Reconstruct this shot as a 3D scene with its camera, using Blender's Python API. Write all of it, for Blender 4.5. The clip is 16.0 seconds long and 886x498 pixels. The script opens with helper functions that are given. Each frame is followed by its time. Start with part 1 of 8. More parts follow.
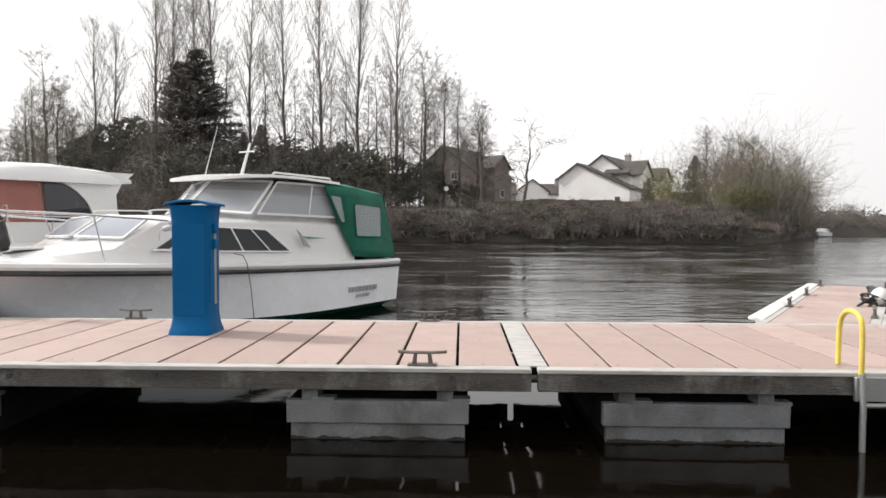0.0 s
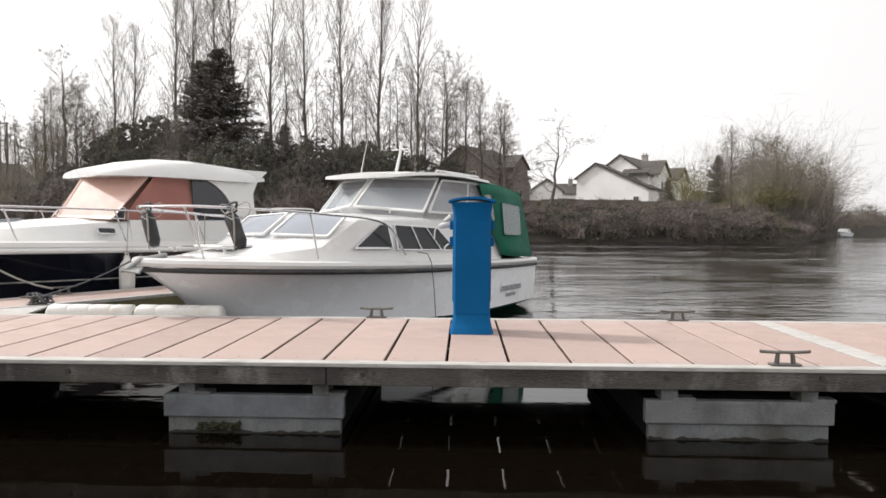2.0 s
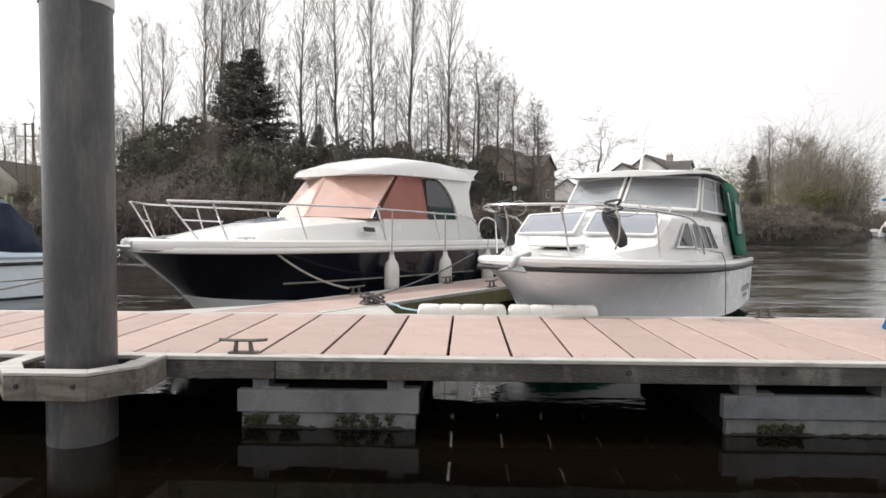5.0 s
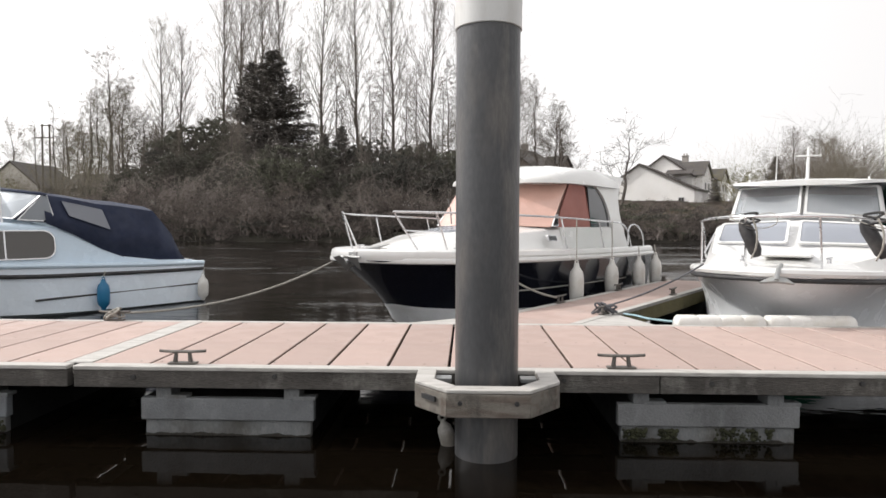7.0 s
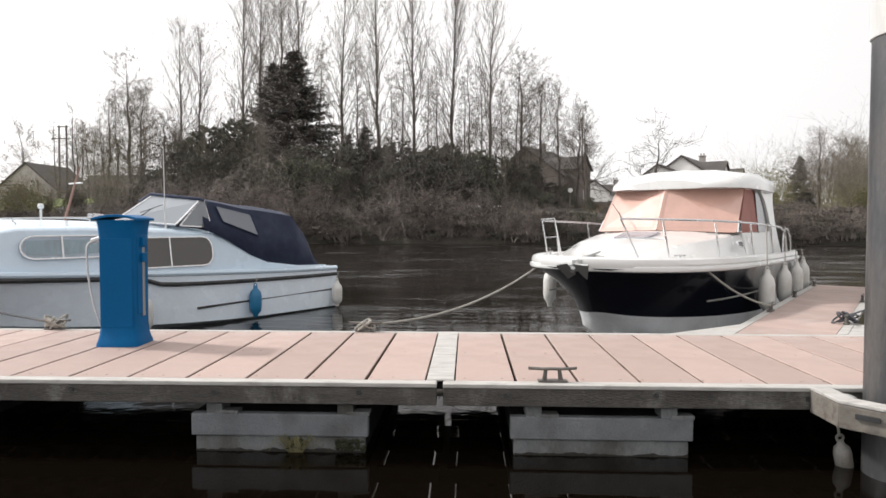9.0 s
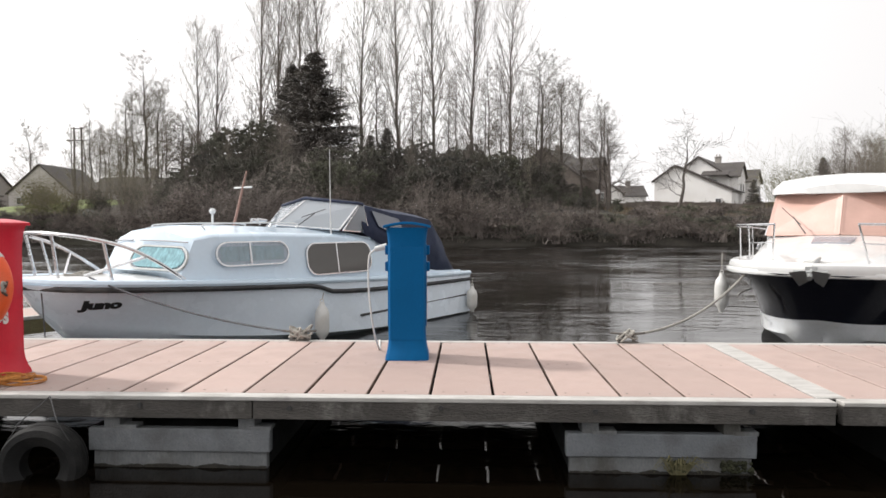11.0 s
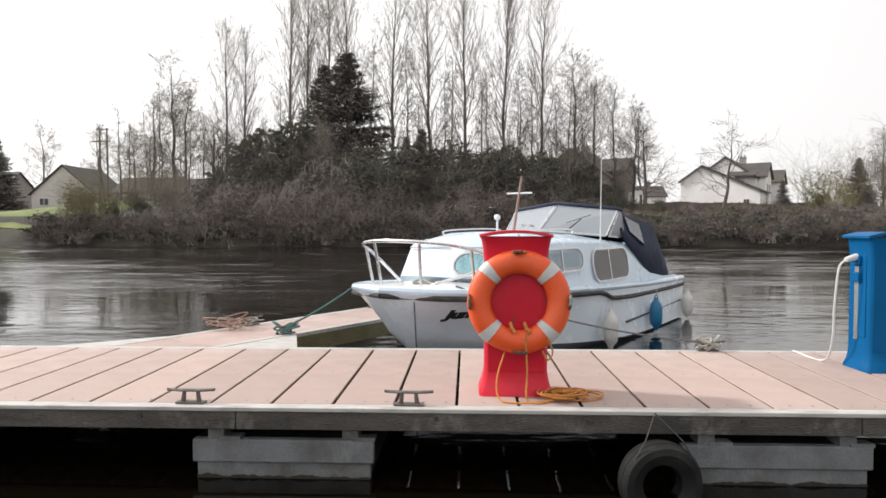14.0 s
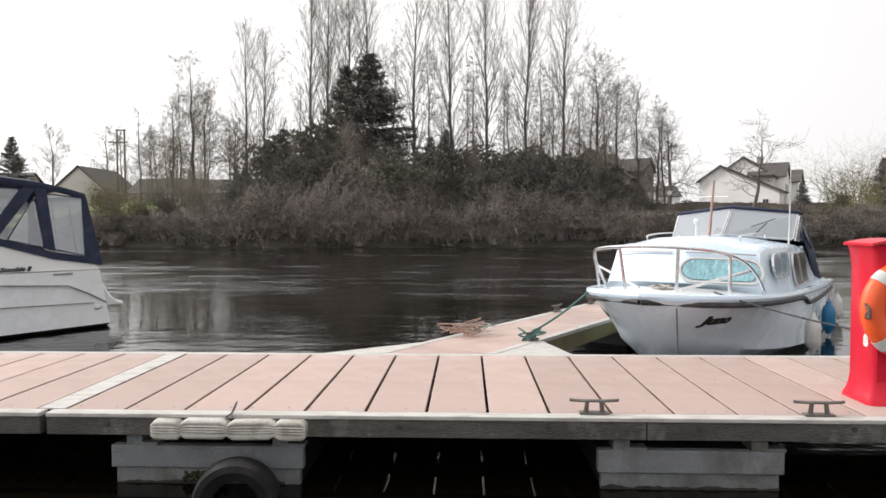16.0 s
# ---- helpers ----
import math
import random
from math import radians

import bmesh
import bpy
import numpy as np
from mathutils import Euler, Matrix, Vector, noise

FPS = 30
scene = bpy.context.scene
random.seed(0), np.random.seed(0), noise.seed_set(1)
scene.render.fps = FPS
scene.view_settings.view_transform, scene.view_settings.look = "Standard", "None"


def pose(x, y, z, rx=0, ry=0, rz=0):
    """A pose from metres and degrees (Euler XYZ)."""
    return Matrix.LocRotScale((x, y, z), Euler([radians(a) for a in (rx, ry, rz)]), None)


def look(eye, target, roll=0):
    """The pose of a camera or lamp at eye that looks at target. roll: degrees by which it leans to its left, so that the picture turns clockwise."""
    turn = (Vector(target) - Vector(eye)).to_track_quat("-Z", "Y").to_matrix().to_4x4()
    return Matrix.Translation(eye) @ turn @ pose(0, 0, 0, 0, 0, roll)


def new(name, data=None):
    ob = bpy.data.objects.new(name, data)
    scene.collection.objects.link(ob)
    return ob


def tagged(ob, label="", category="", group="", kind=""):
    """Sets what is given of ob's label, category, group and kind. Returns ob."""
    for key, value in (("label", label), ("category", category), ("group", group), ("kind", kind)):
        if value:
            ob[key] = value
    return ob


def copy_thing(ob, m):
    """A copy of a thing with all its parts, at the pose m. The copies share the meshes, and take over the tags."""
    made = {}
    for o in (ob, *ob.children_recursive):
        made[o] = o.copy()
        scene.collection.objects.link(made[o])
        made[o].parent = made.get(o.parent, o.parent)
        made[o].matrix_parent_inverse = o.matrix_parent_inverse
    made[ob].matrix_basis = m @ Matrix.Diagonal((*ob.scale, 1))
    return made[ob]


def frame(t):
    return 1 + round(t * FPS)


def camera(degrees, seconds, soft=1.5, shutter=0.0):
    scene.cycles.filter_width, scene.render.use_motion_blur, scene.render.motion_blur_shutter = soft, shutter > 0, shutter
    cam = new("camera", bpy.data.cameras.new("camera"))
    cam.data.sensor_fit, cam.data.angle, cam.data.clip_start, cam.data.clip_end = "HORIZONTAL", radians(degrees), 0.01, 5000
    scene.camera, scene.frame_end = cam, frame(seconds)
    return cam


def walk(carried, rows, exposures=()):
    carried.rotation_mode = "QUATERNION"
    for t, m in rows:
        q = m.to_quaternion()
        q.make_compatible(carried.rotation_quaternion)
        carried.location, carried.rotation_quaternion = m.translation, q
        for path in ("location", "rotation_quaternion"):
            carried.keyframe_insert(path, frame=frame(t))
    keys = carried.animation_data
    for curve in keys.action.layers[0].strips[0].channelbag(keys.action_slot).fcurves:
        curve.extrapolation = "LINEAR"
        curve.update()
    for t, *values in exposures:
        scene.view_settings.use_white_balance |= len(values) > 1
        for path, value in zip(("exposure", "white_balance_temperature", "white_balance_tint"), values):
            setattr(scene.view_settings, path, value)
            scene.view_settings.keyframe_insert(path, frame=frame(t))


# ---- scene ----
cam = camera(68.6, 16.0, 1.6)
PATH = [
    (0, (-0.487, -4.267, 1.456), (-0.545, -2.27, 1.381), 0.2),
    (0.5, (-1.089, -4.256, 1.453), (-1.148, -2.258, 1.378), 0.2),
    (1, (-1.691, -4.236, 1.449), (-1.751, -2.239, 1.374), 0.3),
    (1.5, (-2.294, -4.247, 1.445), (-2.354, -2.249, 1.369), 0.4),
    (2, (-2.884, -4.258, 1.428), (-2.948, -2.261, 1.352), 0.3),
    (2.5, (-3.493, -4.273, 1.412), (-3.557, -2.275, 1.337), 0.2),
    (3, (-4.111, -4.288, 1.391), (-4.176, -2.29, 1.316), 0.3),
    (3.5, (-4.736, -4.241, 1.372), (-4.802, -2.244, 1.296), 0.4),
    (6, (-7.904, -4.318, 1.433), (-7.975, -2.32, 1.36), 0.2),
    (6.5, (-8.553, -4.412, 1.477), (-8.623, -2.414, 1.403), 0.3),
    (7, (-9.225, -4.427, 1.497), (-9.295, -2.43, 1.423), 0.2),
    (7.5, (-9.891, -4.449, 1.524), (-9.961, -2.452, 1.45), 0.3),
    (8, (-10.553, -4.452, 1.546), (-10.622, -2.455, 1.473), 0.4),
    (8.5, (-11.178, -4.37, 1.563), (-11.252, -2.373, 1.488), 0.1),
    (9, (-11.82, -4.347, 1.575), (-11.893, -2.35, 1.501), 0.1),
    (11.5, (-15.023, -4.168, 1.65), (-15.096, -2.17, 1.58), -0.0),
    (12, (-15.668, -4.166, 1.678), (-15.742, -2.169, 1.608), 0.0),
    (12.5, (-16.337, -4.159, 1.686), (-16.41, -2.162, 1.616), 0.0),
    (13, (-17.015, -4.166, 1.682), (-17.088, -2.169, 1.612), 0.1),
    (13.5, (-17.682, -4.202, 1.69), (-17.755, -2.205, 1.62), 0.1),
    (14, (-18.35, -4.238, 1.709), (-18.424, -2.24, 1.639), -0.0),
    (14.5, (-19.045, -4.228, 1.713), (-19.118, -2.231, 1.642), 0.1),
    (15, (-19.71, -4.204, 1.716), (-19.784, -2.206, 1.646), -0.0),
    (15.5, (-20.394, -4.212, 1.739), (-20.468, -2.215, 1.668), 0.1),
    (16, (-21.087, -4.301, 1.774), (-21.162, -2.304, 1.704), -0.1),
]
walk(cam, [(t, look(eye, target, roll)) for t, eye, target, roll in PATH])

# ---- light ----
SUN_ELEV, SUN_AZ = radians(40), radians(166)   # azimuth from +x towards +y
world = bpy.data.worlds.new("hazy_sky")
scene.world = world
world.use_nodes = True
wn, wl = world.node_tree.nodes, world.node_tree.links
wn.clear()
sky = wn.new("ShaderNodeTexSky")
sky.sky_type = "NISHITA"
sky.sun_disc = False
sky.sun_elevation = SUN_ELEV
sky.sun_rotation = radians(90) - SUN_AZ
sky.air_density, sky.dust_density, sky.ozone_density = 1.0, 6.0, 1.0
grey = wn.new("ShaderNodeHueSaturation")
grey.inputs["Saturation"].default_value = 0.12
veil = wn.new("ShaderNodeMixRGB")          # thin high cloud over the whole sky
veil.inputs["Fac"].default_value = 0.72
veil.inputs[2].default_value = (9.78, 9.58, 9.55, 1)
cloud_tc = wn.new("ShaderNodeTexCoord")
cloud_n = wn.new("ShaderNodeTexNoise")
cloud_n.inputs["Scale"].default_value = 1.8
cloud_n.inputs["Detail"].default_value = 4
cloud_r = wn.new("ShaderNodeMapRange")
cloud_r.inputs[3].default_value, cloud_r.inputs[4].default_value = 0.76, 0.92
back = wn.new("ShaderNodeBackground")
back.inputs["Strength"].default_value = 0.145
wout = wn.new("ShaderNodeOutputWorld")
wl.new(cloud_tc.outputs["Generated"], cloud_n.inputs["Vector"])
wl.new(cloud_n.outputs["Fac"], cloud_r.inputs[0])
wl.new(cloud_r.outputs[0], veil.inputs["Fac"])
wl.new(sky.outputs[0], grey.inputs["Color"])
wl.new(grey.outputs[0], veil.inputs[1])
sky_sep = wn.new("ShaderNodeSeparateXYZ")      # the cloud veil glows towards the sun's side
glow = wn.new("ShaderNodeMapRange")
glow.interpolation_type = "SMOOTHSTEP"
glow.inputs[1].default_value, glow.inputs[2].default_value = -0.65, 0.75
glow.inputs[3].default_value, glow.inputs[4].default_value = 1.16, 0.76
veiled = wn.new("ShaderNodeVectorMath")
veiled.operation = "SCALE"
wl.new(cloud_tc.outputs["Generated"], sky_sep.inputs[0])
wl.new(sky_sep.outputs[0], glow.inputs[0])
wl.new(veil.outputs[0], veiled.inputs[0])
wl.new(glow.outputs[0], veiled.inputs["Scale"])
wl.new(veiled.outputs[0], back.inputs[0])
wl.new(back.outputs[0], wout.inputs[0])

sun_data = bpy.data.lights.new("sun", "SUN")
sun_data.energy, sun_data.angle, sun_data.color = 3.6, radians(4), (1.0, 0.97, 0.93)
sun = new("sun", sun_data)
toward_sun = Vector((math.cos(SUN_AZ) * math.cos(SUN_ELEV), math.sin(SUN_AZ) * math.cos(SUN_ELEV), math.sin(SUN_ELEV)))
sun.matrix_world = look(toward_sun * 120, (0, 0, 0))


# ---- materials ----
def mat(name, col, rough=0.6, metal=0.0, vary=0.12, scale=6.0, fine=60.0, bump=0.0, bump_scale=80.0, rand=0.0,
        stain=None, stain_amt=0.0, stain_scale=2.0, stretch=(1, 1, 1), coat=0.0, island=False, spec=0.5, tint=None, wear=None, wear_amt=0.0, wear_scale=3.0, wear_stretch=(1, 1, 1)):
    """A Principled material: a base colour with broad and fine variation, a stain colour in patches, bump and per-piece variation."""
    m = bpy.data.materials.new(name)
    m.use_nodes = True
    n, l = m.node_tree.nodes, m.node_tree.links
    b = n["Principled BSDF"]
    tc = n.new("ShaderNodeTexCoord")
    mp = n.new("ShaderNodeMapping")
    mp.inputs["Scale"].default_value = stretch
    l.new(tc.outputs["Object"], mp.inputs["Vector"])

    def noise_of(sc, detail=5):
        t = n.new("ShaderNodeTexNoise")
        t.inputs["Scale"].default_value, t.inputs["Detail"].default_value = sc, detail
        l.new(mp.outputs[0], t.inputs["Vector"])
        return t.outputs["Fac"]

    def ranged(sock, lo, hi, a=0.25, z=0.75):
        r = n.new("ShaderNodeMapRange")
        r.inputs[1].default_value, r.inputs[2].default_value = a, z
        r.inputs[3].default_value, r.inputs[4].default_value = lo, hi
        l.new(sock, r.inputs[0])
        return r.outputs[0]

    def times(a, c):
        x = n.new("ShaderNodeMath")
        x.operation = "MULTIPLY"
        l.new(a, x.inputs[0])
        l.new(c, x.inputs[1])
        return x.outputs[0]

    value = times(ranged(noise_of(scale), 1 - vary, 1 + vary), ranged(noise_of(fine, 3), 1 - vary * 0.7, 1 + vary * 0.7))
    if rand:
        if island:
            o = n.new("ShaderNodeNewGeometry").outputs["Random Per Island"]
        else:
            o = n.new("ShaderNodeObjectInfo").outputs["Random"]
        value = times(value, ranged(o, 1 - rand, 1 + rand, 0, 1))
    colour = n.new("ShaderNodeRGB")
    colour.outputs[0].default_value = (*col, 1)
    c = colour.outputs[0]
    if tint:                                       # each object leans towards a second colour by its own share
        mt = n.new("ShaderNodeMixRGB")
        mt.inputs[2].default_value = (*tint, 1)
        l.new(n.new("ShaderNodeObjectInfo").outputs["Random"], mt.inputs["Fac"])
        l.new(c, mt.inputs[1])
        c = mt.outputs[0]
    if stain:
        mx = n.new("ShaderNodeMixRGB")
        mx.inputs[2].default_value = (*stain, 1)
        l.new(ranged(noise_of(stain_scale, 7), 0, stain_amt, 0.48, 0.68), mx.inputs["Fac"])
        l.new(c, mx.inputs[1])
        c = mx.outputs[0]
    if wear:                                       # a second, sharper layer of worn patches and runs
        wm = n.new("ShaderNodeMapping")
        wm.inputs["Scale"].default_value = wear_stretch
        wm.inputs["Location"].default_value = (7.3, 2.1, 4.4)
        l.new(tc.outputs["Object"], wm.inputs["Vector"])
        wt = n.new("ShaderNodeTexNoise")
        wt.inputs["Scale"].default_value, wt.inputs["Detail"].default_value, wt.inputs["Roughness"].default_value = wear_scale, 8, 0.68
        l.new(wm.outputs[0], wt.inputs["Vector"])
        mw = n.new("ShaderNodeMixRGB")
        mw.inputs[2].default_value = (*wear, 1)
        l.new(ranged(wt.outputs["Fac"], 0, wear_amt, 0.52, 0.64), mw.inputs["Fac"])
        l.new(c, mw.inputs[1])
        c = mw.outputs[0]
    sc = n.new("ShaderNodeVectorMath")
    sc.operation = "SCALE"
    l.new(c, sc.inputs[0])
    l.new(value, sc.inputs["Scale"])
    l.new(sc.outputs[0], b.inputs["Base Color"])
    l.new(ranged(noise_of(scale * 2.3), max(0.02, rough - 0.09), min(1, rough + 0.09)), b.inputs["Roughness"])
    b.inputs["Metallic"].default_value = metal
    b.inputs["Coat Weight"].default_value = coat
    b.inputs["Specular IOR Level"].default_value = spec
    if bump:
        bp = n.new("ShaderNodeBump")
        bp.inputs["Strength"].default_value, bp.inputs["Distance"].default_value = bump, 0.02
        l.new(noise_of(bump_scale), bp.inputs["Height"])
        l.new(bp.outputs[0], b.inputs["Normal"])
    return m


def glass_mat(name, col, rough=0.05, see=0.35):
    """Tinted pane: a mix of see-through tint and gloss."""
    m = bpy.data.materials.new(name)
    m.use_nodes = True
    n, l = m.node_tree.nodes, m.node_tree.links
    b = n["Principled BSDF"]
    tc = n.new("ShaderNodeTexCoord")
    t = n.new("ShaderNodeTexNoise")
    t.inputs["Scale"].default_value = 3.0
    l.new(tc.outputs["Object"], t.inputs["Vector"])
    r = n.new("ShaderNodeMapRange")
    r.inputs[3].default_value, r.inputs[4].default_value = rough, rough + 0.12
    l.new(t.outputs["Fac"], r.inputs[0])
    l.new(r.outputs[0], b.inputs["Roughness"])
    b.inputs["Base Color"].default_value = (*col, 1)
    b.inputs["IOR"].default_value = 1.5
    tr = n.new("ShaderNodeBsdfTransparent")
    tr.inputs[0].default_value = (*[min(1, 0.35 + v) for v in col], 1)
    mx = n.new("ShaderNodeMixShader")
    mx.inputs[0].default_value = 1 - see
    l.new(tr.outputs[0], mx.inputs[1])
    l.new(b.outputs[0], mx.inputs[2])
    l.new(mx.outputs[0], n["Material Output"].inputs[0])
    return m


def water_mat():
    m = bpy.data.materials.new("river_water")
    m.use_nodes = True
    n, l = m.node_tree.nodes, m.node_tree.links
    b = n["Principled BSDF"]
    b.inputs["Base Color"].default_value = (0.0034, 0.0024, 0.0015, 1)
    b.inputs["Roughness"].default_value = 0.03
    b.inputs["IOR"].default_value = 1.33
    tc = n.new("ShaderNodeTexCoord")

    def noise_of(sc, detail, stretch, rot=0.0):
        mp = n.new("ShaderNodeMapping")
        mp.inputs["Scale"].default_value = stretch
        mp.inputs["Rotation"].default_value = (0, 0, rot)
        l.new(tc.outputs["Object"], mp.inputs["Vector"])
        t = n.new("ShaderNodeTexNoise")
        t.inputs["Scale"].default_value, t.inputs["Detail"].default_value = sc, detail
        l.new(mp.outputs[0], t.inputs["Vector"])
        return t.outputs["Fac"]

    def math_of(op, a, c):
        x = n.new("ShaderNodeMath")
        x.operation = op
        for k, v in enumerate((a, c)):
            if isinstance(v, (int, float)):
                x.inputs[k].default_value = v
            else:
                l.new(v, x.inputs[k])
        return x.outputs[0]

    ripple = noise_of(1.0, 3, (1.9, 3.6, 1), 0.06)
    swell = noise_of(1.0, 2, (0.28, 1.9, 1), -0.04)
    patch = n.new("ShaderNodeMapRange")           # wind streaks: calm and ruffled water
    patch.inputs[1].default_value, patch.inputs[2].default_value = 0.42, 0.66
    patch.inputs[3].default_value, patch.inputs[4].default_value = 0.25, 1.5
    l.new(noise_of(1.0, 4, (0.035, 0.16, 1), 0.05), patch.inputs[0])
    # the sheltered strip round the pontoons stays calmer than the open river
    sep = n.new("ShaderNodeSeparateXYZ")
    l.new(tc.outputs["Object"], sep.inputs[0])
    open_river = n.new("ShaderNodeMapRange")
    open_river.inputs[1].default_value, open_river.inputs[2].default_value = -1.0, 9.0
    open_river.inputs[3].default_value, open_river.inputs[4].default_value = 0.04, 0.60
    l.new(sep.outputs[1], open_river.inputs[0])
    ruffle = n.new("ShaderNodeMapRange")          # fine ruffles, too small to build, blur the far water
    ruffle.inputs[1].default_value, ruffle.inputs[2].default_value = 0.0, 15.0
    ruffle.inputs[3].default_value, ruffle.inputs[4].default_value = 0.04, 0.13
    l.new(sep.outputs[1], ruffle.inputs[0])
    gust = n.new("ShaderNodeMapRange")
    gust.inputs[1].default_value, gust.inputs[2].default_value = 0.25, 1.5
    gust.inputs[3].default_value, gust.inputs[4].default_value = 0.75, 1.6
    l.new(patch.outputs[0], gust.inputs[0])
    streak = n.new("ShaderNodeMapRange")          # small cat's-paws between smoother water
    streak.inputs[1].default_value, streak.inputs[2].default_value = 0.46, 0.68
    streak.inputs[3].default_value, streak.inputs[4].default_value = 0.55, 2.1
    l.new(noise_of(1.0, 5, (0.34, 0.85, 1), 0.04), streak.inputs[0])
    rough = math_of("MULTIPLY", ruffle.outputs[0], gust.outputs[0])
    l.new(math_of("MULTIPLY", rough, streak.outputs[0]), b.inputs["Roughness"])
    h = math_of("ADD", math_of("MULTIPLY", ripple, 0.5), math_of("MULTIPLY", swell, 0.17))
    h = math_of("MULTIPLY", h, math_of("ADD", math_of("MULTIPLY", streak.outputs[0], 0.45), 0.45))
    h = math_of("MULTIPLY", math_of("MULTIPLY", h, patch.outputs[0]), open_river.outputs[0])
    bp = n.new("ShaderNodeBump")
    bp.inputs["Strength"].default_value, bp.inputs["Distance"].default_value = 1.0, 0.10
    l.new(h, bp.inputs["Height"])
    l.new(bp.outputs[0], b.inputs["Normal"])
    return m


